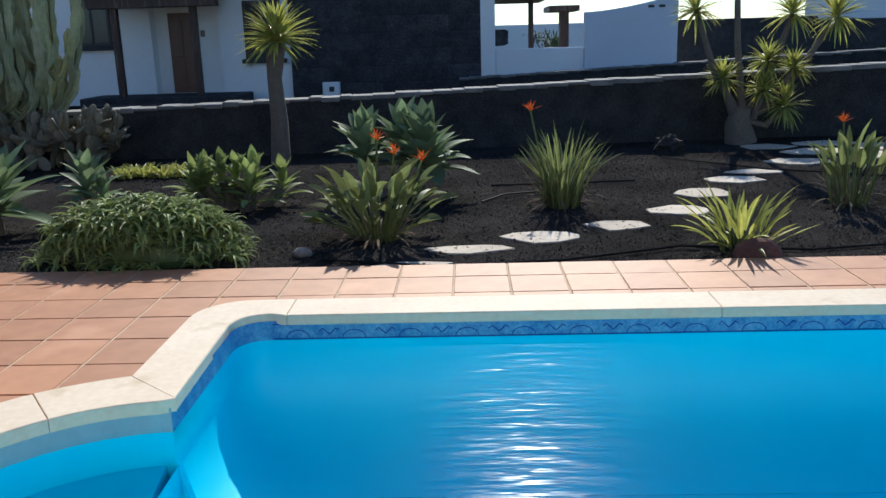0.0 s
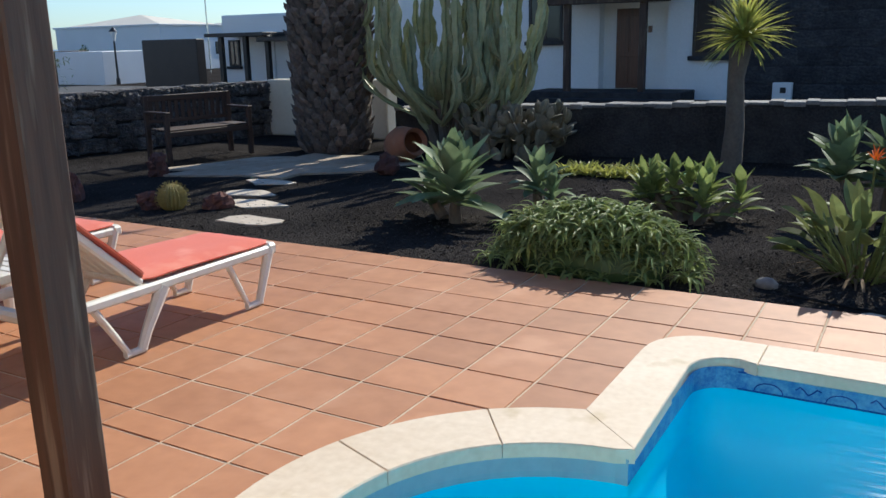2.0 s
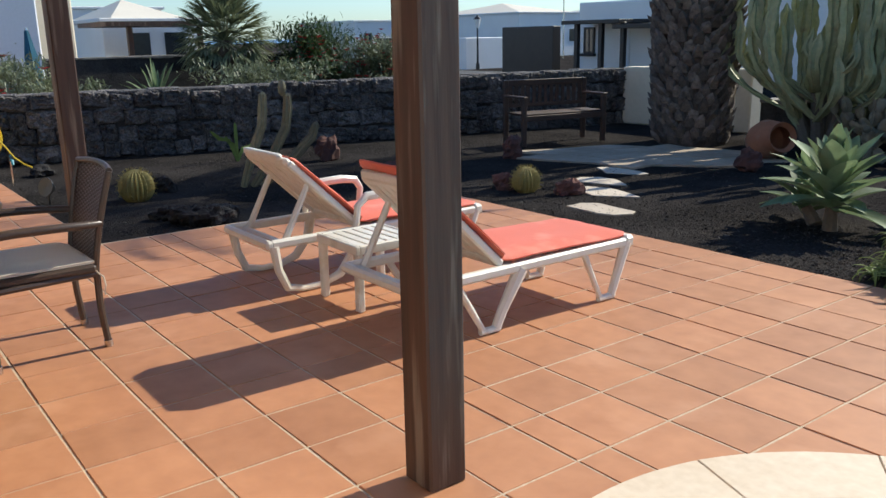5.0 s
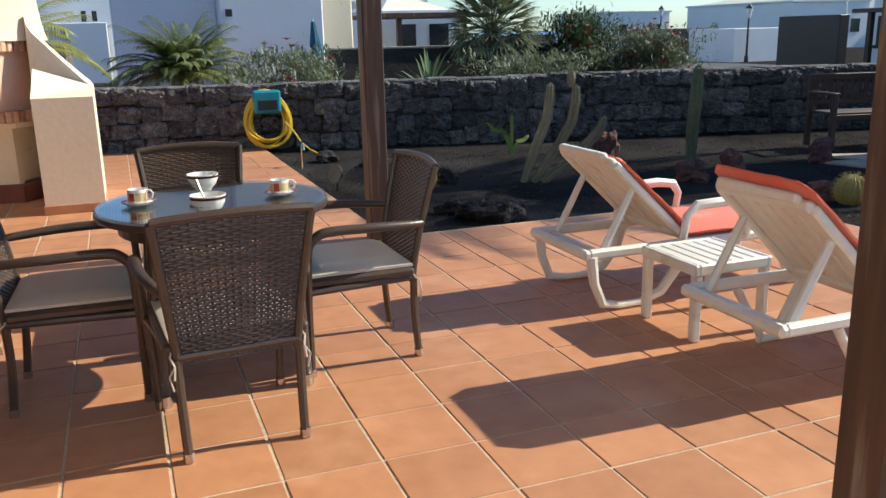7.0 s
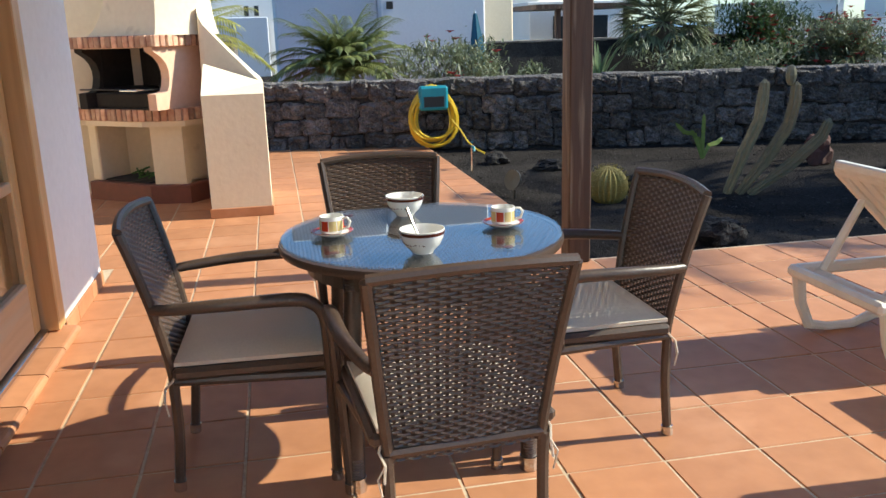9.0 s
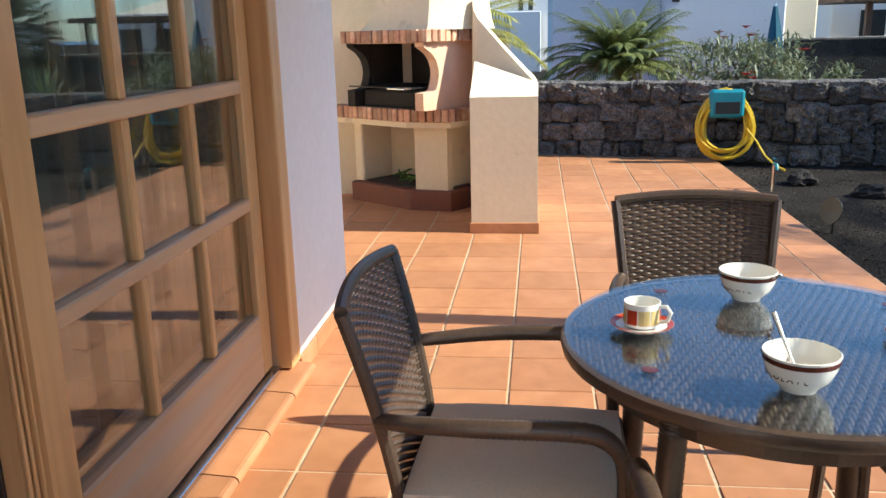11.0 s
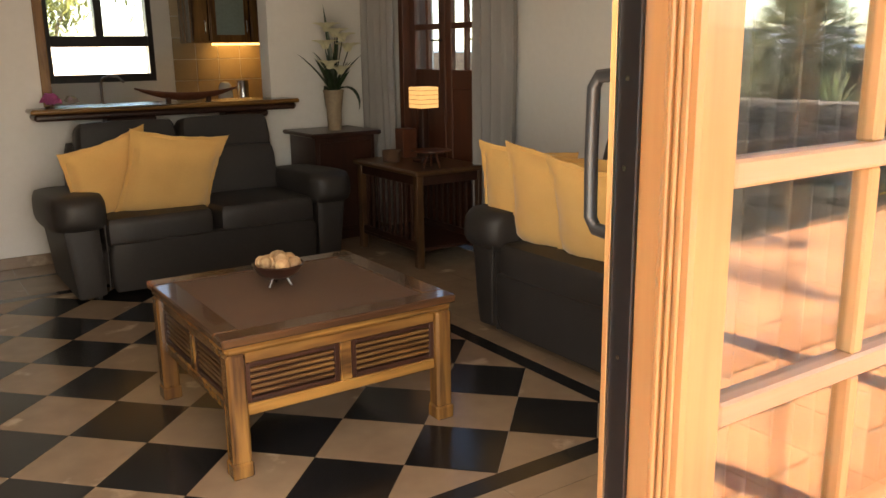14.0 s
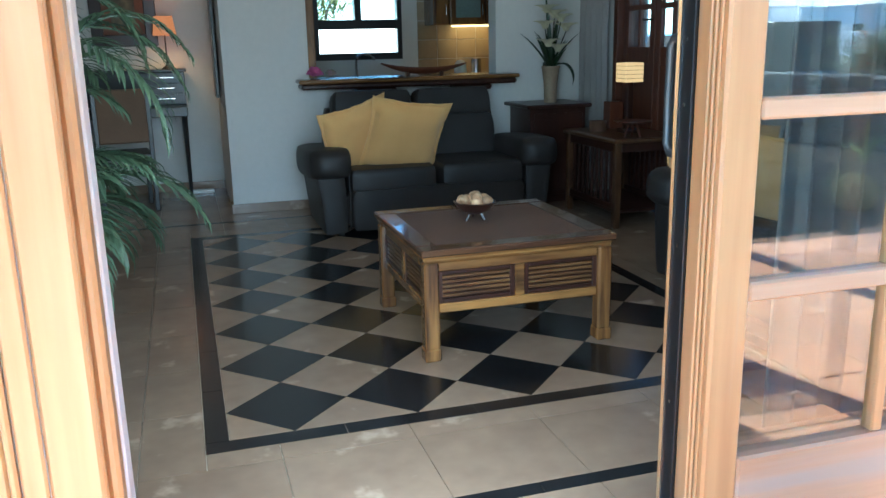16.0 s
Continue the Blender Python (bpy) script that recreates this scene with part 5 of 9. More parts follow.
part("rattan_panel", S().box((-w + 0.09, -w + 0.09, 0.46), (w - 0.09, w - 0.09, 0.48)), RATTAN_TOP, ct, "brown woven rattan panel")
part("top_moulding", S().box((-w + 0.012, -w + 0.012, 0.425), (w - 0.012, w - 0.012, 0.455), 0.012), ELM, ct)
for sx in (-1, 1):
    for sy in (-1, 1):
        leg = part("leg", S().box((sx * (w - 0.045) - 0.032, sy * (w - 0.045) - 0.032, 0.05), (sx * (w - 0.045) + 0.032, sy * (w - 0.045) + 0.032, 0.425), 0.008), ELM_UP, ct)
        part("foot", S().box((sx * (w - 0.045) - 0.036, sy * (w - 0.045) - 0.036, 0), (sx * (w - 0.045) + 0.036, sy * (w - 0.045) + 0.036, 0.055), 0.006), ELM_UP, leg)
for k, rz in enumerate((0, 90, 180, 270)):
    m = pose(0, 0, 0, 0, 0, rz)
    y = -w + 0.03
    fr = part("side_frame", S().box((-w + 0.077, y, 0.385), (w - 0.077, y + 0.035, 0.425), 0.005, m).box((-w + 0.077, y, 0.205), (w - 0.077, y + 0.035, 0.245), 0.005, m).box((-0.022, y, 0.245), (0.022, y + 0.035, 0.385), 0.004, m), ELM, ct)
    for a, b in ((-w + 0.077, -0.022), (0.022, w - 0.077)):
        part("panel_frame", S().box((a, y + 0.006, 0.245), (a + 0.02, y + 0.03, 0.385), 0.003, m).box((b - 0.02, y + 0.006, 0.245), (b, y + 0.03, 0.385), 0.003, m).box((a + 0.02, y + 0.006, 0.367), (b - 0.02, y + 0.03, 0.385), 0.003, m).box((a + 0.02, y + 0.006, 0.245), (b - 0.02, y + 0.03, 0.263), 0.003, m), DARKWOOD, fr)
        part("panel_back", S().box((a + 0.02, y + 0.024, 0.263), (b - 0.02, y + 0.03, 0.367), 0, m), DARKWOOD, fr)
        for i in range(5):
            z = 0.270 + 0.020 * i
            part("slat", S().box((a + 0.02, y + 0.008, z), (b - 0.02, y + 0.02, z + 0.012), 0.003, m), ELM_SLAT, fr)
bw = thing("bowl", "dark wooden bowl on small feet filled with dried potpourri", "bowl", pose(-4.74, -3.0, Z0 + 0.485))
part("bowl_body", S().lathe([(0.001, 0.03), (0.04, 0.032), (0.075, 0.05), (0.10, 0.085), (0.096, 0.088), (0.07, 0.058), (0.035, 0.042), (0.001, 0.04)], 28), DARKWOOD, bw, smooth=True)
for a in (20, 140, 260):
    part("foot", S().tube([(0.03 * math.cos(radians(a)), 0.03 * math.sin(radians(a)), 0.034), (0.05 * math.cos(radians(a)), 0.05 * math.sin(radians(a)), 0.0)], 0.006, 6), DARKWOOD, bw)
rng = random.Random(3)
POT = material("potpourri", (0.50, 0.33, 0.18), (0.32, 0.17, 0.09), rough=0.9, grain=60, patch=20, bump=0.6, relief=0.004, vary=0.3)
for i in range(16):
    a, r = rng.random() * 6.28, 0.07 * math.sqrt(rng.random())
    part("dried_ball", S().ball((r * math.cos(a), r * math.sin(a), 0.082 + 0.04 * (1 - r / 0.07) * rng.random()), 0.024 + 0.008 * rng.random(), 8, 6), POT, bw, smooth=True)

# serving hatch and its counter
cn = thing("bar_counter", "thick dark varnished timber counter of the serving hatch", "counter", pose(0, 0, 0))
part("worktop", S().box((-6.13, -6.28, 1.045), (-4.33, -5.83, 1.075), 0.010), ELM, cn)
part("edge_moulding", S().box((-6.11, -6.26, 1.0), (-4.35, -5.85, 1.045), 0.014), DARKWOOD, cn)
for x in (-4.95, -5.75):
    part("bracket", S().box((x - 0.16, -6.05, 0.955), (x + 0.16, -5.90, 1.0), 0.012), DARKWOOD, cn)
trim = S().box((-4.50, -6.23, 1.08), (-4.44, -6.04, 2.2), 0.004)
setting("trim", trim, ELM_UP, "wooden lining of the serving hatch", "trim")
boat = S()
pts = [(-5.0 - 0.72 * k / 12, -5.98 - 0.0 * k, 1.115 + 0.06 * (2 * k / 12 - 1.05) ** 2) for k in range(13)]
boat.tube(pts, [0.004 + 0.035 * math.sin(math.pi * (k + 0.4) / 12.8) for k in range(13)], 10, flat=0.35)
bo = thing("wooden_dish", "long boat-shaped dark red wooden dish on the bar counter", "dish", pose(0, 0, 0))
part("dish", boat, RED_WOOD, bo, smooth=True)
for x in (-5.22, -5.5):
    part("foot", S().box((x - 0.015, -6.0, 1.0755), (x + 0.015, -5.96, 1.11), 0.003), DARKWOOD, bo)
rose = S()
for i in range(26):
    a, r = i * 2.4, 0.012 + 0.0022 * i
    rose.blade((0.3 * r * math.cos(a), 0.3 * r * math.sin(a), 0.02 + 0.03 * (1 - i / 26)), a, 1.2 - 0.03 * i, 0.055, 0.06, 0.5 + 0.02 * i, 4, 0.3, 0.6)
solo("rolled_towel", rose, material("pink_towel", (0.62, 0.17, 0.38), (0.50, 0.12, 0.30), rough=0.95, grain=120, patch=10, bump=0.5), "pink towel rolled into a rose on the counter", "towel", pose(-4.47, -5.95, 1.076))
rose2 = S()
for i in range(18):
    a, r = i * 2.4, 0.01 + 0.002 * i
    rose2.blade((0.3 * r * math.cos(a), 0.3 * r * math.sin(a), 0.015 + 0.02 * (1 - i / 18)), a, 1.2 - 0.03 * i, 0.045, 0.05, 0.5 + 0.02 * i, 4, 0.3, 0.6)
solo("rolled_towel", rose2, material("lilac_towel", (0.45, 0.30, 0.36), (0.20, 0.26, 0.10), rough=0.95, grain=40, patch=14, bump=0.5), "lilac and green towel rose on the counter", "towel", pose(-4.60, -5.99, 1.076))

# kitchen behind the hatch
KT = material("ochre_tile", (0.36, 0.27, 0.16), (0.28, 0.20, 0.11), rough=0.3, grain=12, patch=2, bump=0, vary=0.06)
ktile = S()
for i in range(14):
    for j in range(5):
        x0, z0 = HC + 0.22 * i, 0.95 + 0.2 * j
        if x0 + 0.22 > -3.96 or (x0 + 0.22 > WX0 - 0.02 and x0 < WX1 + 0.02 and z0 + 0.2 > WZ0 - 0.02):
            continue
        ktile.box((x0 + 0.002, -8.3, z0 + 0.002), (x0 + 0.218, -8.292, z0 + 0.198), 0.003)
setting("wall_tiles", ktile, KT, "ochre ceramic tiles on the kitchen wall", "wall tiles")
setting("wall_tiles_side", S().box((HC, -8.29, 0.95), (HC + 0.006, -6.25, 1.95)), KT, "ochre ceramic tiles on the kitchen wall", "wall tiles")
base = thing("base_cabinet", "wooden kitchen base units under a pale worktop", "kitchen cabinet", pose(0, 0, 0))
part("body", S().box((HC + 0.01, -8.29, Z0), (-3.97, -7.7, 0.90)), ELM_UP, base)
part("worktop", S().box((HC + 0.01, -8.29, 0.90), (-3.97, -7.66, 0.94), 0.008), BEIGE_MARBLE, base)
part("body", S().box((HC + 0.01, -7.66, Z0), (-6.2, -6.25, 0.90)), ELM_UP, base)
part("worktop", S().box((HC + 0.01, -7.66, 0.90), (-6.17, -6.25, 0.94), 0.008), BEIGE_MARBLE, base)
tap = S().tube([(-5.2, -7.95, 0.94), (-5.2, -7.95, 1.14), (-5.21, -7.93, 1.2), (-5.25, -7.88, 1.225), (-5.32, -7.82, 1.215), (-5.36, -7.79, 1.17)], 0.012, 10)
solo("tap", tap, STEEL, "chrome swan-neck kitchen tap", "tap", smooth=True)
solo("sink", S().box((-5.75, -8.1, 0.941), (-4.9, -7.75, 0.947), 0.002), STEEL, "steel sink and drainer set in the worktop", "sink")
for x0, x1, lit in ((-6.20, -6.03, False), (-6.60, -6.21, True), (-6.82, -6.61, False)):
    cab = thing("wall_cabinet", "honey wooden kitchen wall cabinet with a framed door", "wall cabinet", pose(0, 0, 0), "kitchen wall cabinets")
    part("body", S().box((x0, -8.29, 1.5), (x1, -7.95, 2.3), 0.004), ELM_UP, cab)
    d = part("door", S().box((x0 + 0.01, -7.95, 1.51), (x1 - 0.01, -7.93, 2.29), 0.005), ELM_UP, cab)
    if x1 - x0 > 0.3:
        part("door_glass", S().box((x0 + 0.06, -7.929, 1.57), (x1 - 0.06, -7.927, 2.22)), material("cabinet_glass", (0.25, 0.32, 0.30), rough=0.1, bump=0), d, "pale glass panel")
    part("handle", S().tube([(x0 + 0.04, -7.93, 1.58), (x0 + 0.04, -7.915, 1.6), (x0 + 0.04, -7.915, 1.68), (x0 + 0.04, -7.93, 1.7)], 0.005, 6), STEEL, d)
GLOW = bpy.data.materials.new("lit_lamp")
GLOW.use_nodes = True
GLOW.node_tree.nodes["Principled BSDF"].inputs["Emission Color"].default_value = (1.0, 0.62, 0.22, 1)
GLOW.node_tree.nodes["Principled BSDF"].inputs["Emission Strength"].default_value = 0.5
solo("cabinet_light", S().box((-6.78, -8.2, 1.478), (-6.3, -8.1, 1.497), 0.003), GLOW, "warm lit lamp strip under the kitchen wall cabinets", "cabinet light")
kl = new("kitchen_lamp", bpy.data.lights.new("kitchen_lamp", "AREA"))
kl.data.energy, kl.data.size, kl.data.color = 0.16, 0.4, (1.0, 0.65, 0.28)
kl.matrix_world = look((-6.54, -8.12, 1.47), (-6.54, -8.15, 1.0))
solo("kettle", S().lathe([(0.001, 0), (0.07, 0), (0.072, 0.03), (0.058, 0.17), (0.03, 0.2), (0.001, 0.205)], 20, pose(-6.3, -7.9, 0.94)), PORCELAIN, "white kettle on the kitchen worktop", "kettle", smooth=True)
solo("canister", S().lathe([(0.001, 0), (0.055, 0), (0.055, 0.2), (0.05, 0.21), (0.001, 0.215)], 20, pose(-6.48, -7.92, 0.94)), STEEL, "steel canister on the kitchen worktop", "canister", smooth=True)

# kitchen window
kw = thing("window_1", "dark framed kitchen window with two upper sashes and a fixed lower pane", "window", pose(0, 0, 0))
kw["kind"] = "structure"
part("window_frame", S().box((WX0, -8.40, WZ0), (WX0 + 0.05, -8.29, WZ1), 0.004).box((WX1 - 0.05, -8.40, WZ0), (WX1, -8.29, WZ1), 0.004).box((WX0 + 0.05, -8.40, WZ0), (WX1 - 0.05, -8.29, WZ0 + 0.07), 0.004).box((WX0 + 0.05, -8.40, WZ1 - 0.06), (WX1 - 0.05, -8.29, WZ1), 0.004).box((WX0 + 0.05, -8.40, 1.475), (WX1 - 0.05, -8.29, 1.57), 0.004), BLACKWOOD, kw)
part("mullion", S().box((-5.345, -8.40, 1.57), (-5.275, -8.29, WZ1 - 0.06), 0.004), BLACKWOOD, kw)
for a, b, c, d in ((WX0 + 0.05, -5.345, 1.57, WZ1 - 0.06), (-5.275, WX1 - 0.05, 1.57, WZ1 - 0.06), (WX0 + 0.05, WX1 - 0.05, WZ0 + 0.07, 1.475)):
    g = part("pane", S().box((a, -8.352, c), (b, -8.348, d)), GLASS, kw)
    g.visible_shadow = False
setting("wall_yard", S().box((-11.0, -15.2, 0), (0.0, -15.0, 1.64)), WHITEWASH, "white yard wall outside the kitchen", "wall")

# glazed side door, shutters folded open
gd = thing("door_2", "dark red wooden garden door with small panes above a boarded lower half", "door", pose(0, 0, 0))
gd["kind"] = "structure"
part("door_frame", S().box((HW + 0.05, DX0, 0.05), (HC + 0.01, DX0 + 0.06, DZ), 0.004).box((HW + 0.05, DX1 - 0.06, 0.05), (HC + 0.01, DX1, DZ), 0.004).box((HW + 0.05, DX0 + 0.06, DZ - 0.07), (HC + 0.01, DX1 - 0.06, DZ), 0.004), RED_WOOD, gd)
for ya, yb in ((DX0 + 0.06, -5.035), (-5.025, DX1 - 0.06)):
    lf = part("leaf", S().box((HC - 0.09, ya, 0.06), (HC - 0.05, ya + 0.07, DZ - 0.07), 0.004).box((HC - 0.09, yb - 0.07, 0.06), (HC - 0.05, yb, DZ - 0.07), 0.004).box((HC - 0.09, ya + 0.07, 1.14), (HC - 0.05, yb - 0.07, 1.27), 0.004).box((HC - 0.09, ya + 0.07, 0.06), (HC - 0.05, yb - 0.07, 0.25), 0.004).box((HC - 0.09, ya + 0.07, 1.545), (HC - 0.05, yb - 0.07, 1.585), 0.004).box((HC - 0.09, ya + 0.07, 1.84), (HC - 0.05, yb - 0.07, 1.88), 0.004), RED_WOOD, gd)
    part("panel", S().box((HC - 0.08, ya + 0.07, 0.25), (HC - 0.06, yb - 0.07, 1.14)), RED_WOOD, lf)
    ym = (ya + yb) / 2
    part("glazing_bar", S().box((HC - 0.088, ym - 0.016, 1.27), (HC - 0.052, ym + 0.016, DZ - 0.07), 0.004), RED_WOOD, lf)
    g = part("pane", S().box((HC - 0.072, ya + 0.07, 1.27), (HC - 0.068, yb - 0.07, DZ - 0.07)), GLASS, lf)
    g.visible_shadow = False
    for k in range(3):
        yy = ya + 0.09 + k * (yb - ya - 0.18) / 2
        part("grille_bar", S().tube([(HC - 0.16, yy, 0.3), (HC - 0.16, yy, DZ)], 0.006, 6), BLACK_METAL, lf)
    part("door_handle", S().tube([(HC - 0.05, yb - 0.035, 1.47), (HC - 0.01, yb - 0.035, 1.47), (HC - 0.005, yb - 0.1, 1.47)], 0.008, 6), BLACK_METAL, lf)


def curtain(y0, y1, x, label):
    sh, n = S(), int((y1 - y0) / 0.012)
    vs = []
    for z in (0.1, 0.7, 1.3, 1.9, 2.4):
        for i in range(n + 1):
            y = y0 + (y1 - y0) * i / n
            vs.append((x + 0.035 * math.sin(i * 0.75) + 0.02 * noise.noise(Vector((y * 5, z, 0))), y, z))
    fs = [(r * (n + 1) + i, r * (n + 1) + i + 1, (r + 1) * (n + 1) + i + 1, (r + 1) * (n + 1) + i) for r in range(4) for i in range(n)]
    ob = solo("curtain", sh.add(vs, fs), CURTAIN, label, "curtain", None, "curtains", True)
    md = ob.modifiers.new("thick", "SOLIDIFY")
    md.thickness = 0.003
    return ob


curtain(-5.98, -5.52, HC + 0.075, "grey floor-length curtain drawn aside by the garden door")
curtain(-4.52, -4.08, HC + 0.075, "grey floor-length curtain drawn aside by the garden door")
dc_ = S()
vs_, n_ = [], 100
for z in (0.08, 0.8, 1.5, 2.3):
    vs_ += [(-6.12 + 1.12 * k / n_, -1.215 + 0.028 * math.sin(k * 0.82) + 0.015 * noise.noise(Vector((k * 0.2, z, 3))), z) for k in range(n_ + 1)]
dc_.add(vs_, [(r * (n_ + 1) + k, r * (n_ + 1) + k + 1, (r + 1) * (n_ + 1) + k + 1, (r + 1) * (n_ + 1) + k) for r in range(3) for k in range(n_)])
cu_ = solo("curtain", dc_, CURTAIN, "grey floor-length curtain gathered behind the sliding door", "curtain", None, "curtains", True)
cu_.modifiers.new("thick", "SOLIDIFY").thickness = 0.003
cr = thing("curtain_rail", "dark metal curtain rail over the garden door", "curtain rail", pose(0, 0, 0))
part("rod", S().tube([(HC + 0.075, -6.0, 2.41), (HC + 0.075, -4.0, 2.41)], 0.012, 8), BLACK_METAL, cr)
for y in (-5.9, -4.1):
    part("bracket", S().tube([(HC, y, 2.41), (HC + 0.075, y, 2.41)], 0.008, 6), BLACK_METAL, cr)

# sideboard with vase
sb = thing("sideboard", "dark mahogany corner cabinet under a flower vase", "cabinet", pose(-6.33, -5.76, Z0))
part("body", S().box((-0.24, -0.2, 0.06), (0.24, 0.24, 0.76), 0.006), DARKWOOD, sb)
part("top", S().box((-0.28, -0.24, 0.76), (0.28, 0.28, 0.79), 0.008), DARKWOOD, sb)
part("plinth", S().box((-0.23, -0.19, 0.0), (0.23, 0.22, 0.06)), DARKWOOD, sb)
part("door", S().box((-0.21, 0.24, 0.1), (0.21, 0.252, 0.72), 0.004), DARKWOOD, sb)
va = solo("vase", S().lathe([(0.001, 0), (0.05, 0), (0.052, 0.04), (0.056, 0.15), (0.072, 0.27), (0.078, 0.29), (0.07, 0.292), (0.05, 0.16), (0.045, 0.02), (0.001, 0.015)], 24), material("stone_vase", (0.34, 0.26, 0.17), (0.25, 0.18, 0.12), rough=0.6, grain=40, patch=8, bump=0.4, relief=0.003), "tall brown fluted vase on the corner cabinet", "vase", pose(-6.34, -5.70, Z0 + 0.79), smooth=True)
fl = thing("flower_arrangement", "artificial white lilies and dark leaves in a vase", "flowers", pose(-6.34, -5.70, Z0 + 0.97))
LEAF_DARK = material("dark_leaf", (0.028, 0.055, 0.022), (0.018, 0.035, 0.015), rough=0.4, grain=20, patch=6, bump=0.2, vary=0.3, through_light=0.2)
PETAL = material("cream_petal", (0.74, 0.70, 0.52), (0.66, 0.62, 0.42), rough=0.6, grain=30, patch=8, bump=0, through_light=0.2)
lv = S()
rng = random.Random(11)
for i in range(14):
    lv.blade((0, 0, 0.05), rng.random() * 6.28, 0.75 + 0.75 * rng.random(), 0.20 + 0.22 * rng.random(), 0.05, 1.2 * rng.random(), 6)
lv.blade((0, 0, 0.1), 0.6, 1.45, 0.62, 0.04, 0.1, 6)
lv.blade((0, 0, 0.1), -2.2, 1.1, 0.55, 0.04, 0.5, 6)
lv.blade((0.03, 0, 0.1), -1.9, 0.5, 0.36, 0.05, 2.6, 8)
lv.blade((-0.03, 0, 0.1), 2.0, 0.5, 0.32, 0.05, 2.6, 8)
part("leaves", lv, LEAF_DARK, fl, "dark green and red strap leaves")
for i, (dx, dy, dz) in enumerate(((0.05, 0.06, 0.26), (0.06, 0.02, 0.40), (-0.06, 0.05, 0.45), (0.05, 0.03, 0.52), (-0.03, 0.07, 0.22), (-0.12, 0.02, 0.38), (0.0, 0.06, 0.48))):
    st = S().tube([(0, 0, 0.0), (dx * 0.5, dy * 0.5, dz * 0.6), (dx, dy, dz)], 0.004, 5)
    stem = part("stem", st, LEAF_DARK, fl)
    bl = S()
    for k in range(6):
        bl.blade((dx, dy, dz), k * 1.047 + i, 0.9, 0.13, 0.075, 1.0, 5, 0.2, 0.5)
    part("blossom", bl, PETAL, stem, "cream lily blossom")

# end table with lamp and small things
OLD_ELM = material("old_dark_elm", (0.12, 0.055, 0.022), (0.04, 0.018, 0.010), rough=0.3, grain=26, patch=6, bump=0.3, relief=0.001, stretch=(1, 0.1, 0.3), coat=0.2)
et = thing("end_table", "carved dark wooden end table with spindled sides", "end table", pose(-6.52, -4.83, Z0))
part("tabletop", S().box((-0.28, -0.42, 0.595), (0.28, 0.42, 0.625), 0.008), OLD_ELM, et)
for sx in (-1, 1):
    for sy in (-1, 1):
        part("leg", S().box((sx * 0.235 - 0.025, sy * 0.37 - 0.025, 0), (sx * 0.235 + 0.025, sy * 0.37 + 0.025, 0.595), 0.006), OLD_ELM, et)
    part("rail", S().box((sx * 0.235 - 0.014, -0.345, 0.53), (sx * 0.235 + 0.014, 0.345, 0.595), 0.004), DARKWOOD, et)
    part("rail", S().box((sx * 0.235 - 0.014, -0.345, 0.13), (sx * 0.235 + 0.014, 0.345, 0.17), 0.004), DARKWOOD, et)
    for i in range(9):
        part("spindle", S().box((sx * 0.235 - 0.008, -0.30 + 0.072 * i, 0.17), (sx * 0.235 + 0.008, -0.278 + 0.072 * i, 0.53), 0.003), DARKWOOD, et)
for sy in (-1, 1):
    part("rail", S().box((-0.21, sy * 0.37 - 0.014, 0.53), (0.21, sy * 0.37 + 0.014, 0.595), 0.004), DARKWOOD, et)
part("shelf", S().box((-0.25, -0.39, 0.11), (0.25, 0.39, 0.13), 0.004), DARKWOOD, et)
SHADE = bpy.data.materials.new("lit_paper_shade")
SHADE.use_nodes = True
sp = SHADE.node_tree.nodes["Principled BSDF"]
sp.inputs["Base Color"].default_value = (0.55, 0.42, 0.26, 1)
sp.inputs["Emission Color"].default_value = (1.0, 0.58, 0.24, 1)
sp.inputs["Emission Strength"].default_value = 0.105
lm = thing("table_lamp", "lit table lamp with a square cream paper shade", "table lamp", pose(-6.55, -4.80, Z0 + 0.625))
part("base", S().box((-0.06, -0.06, 0), (0.06, 0.06, 0.03), 0.006), DARKWOOD, lm)
part("stem", S().box((-0.025, -0.025, 0.03), (0.025, 0.025, 0.36), 0.006), DARKWOOD, lm)
part("shade", S().box((-0.072, -0.072, 0.36), (0.072, 0.072, 0.495), 0.004), SHADE, lm, "glowing cream paper shade")
for z in (0.385, 0.414, 0.443, 0.472):
    part("shade_rib", S().box((-0.0735, -0.0735, z), (0.0735, 0.0735, z + 0.003), 0.0005), RATTAN_TOP, lm)
solo("candle_box", S().box((-0.055, -0.055, 0), (0.055, 0.055, 0.20), 0.004), RED_WOOD, "dark red wooden candle box on the end table", "candle box", pose(-6.60, -5.12, Z0 + 0.625))
solo("basket", S().lathe([(0.001, 0), (0.06, 0), (0.066, 0.075), (0.06, 0.075), (0.055, 0.01), (0.001, 0.01)], 20), RATTAN_TOP, "small round woven basket on the end table", "basket", pose(-6.40, -4.98, Z0 + 0.625), smooth=True)
ds = thing("footed_dish", "shallow dark wooden dish on three splayed feet", "dish", pose(-6.45, -4.56, Z0 + 0.625))
part("dish", S().lathe([(0.001, 0.085), (0.08, 0.09), (0.13, 0.105), (0.13, 0.11), (0.08, 0.10), (0.001, 0.095)], 24), RED_WOOD, ds, smooth=True)
for a in (0, 120, 240):
    part("foot", S().tube([(0.03 * math.cos(radians(a)), 0.03 * math.sin(radians(a)), 0.09), (0.06 * math.cos(radians(a)), 0.06 * math.sin(radians(a)), 0.0)], 0.007, 6), RED_WOOD, ds)

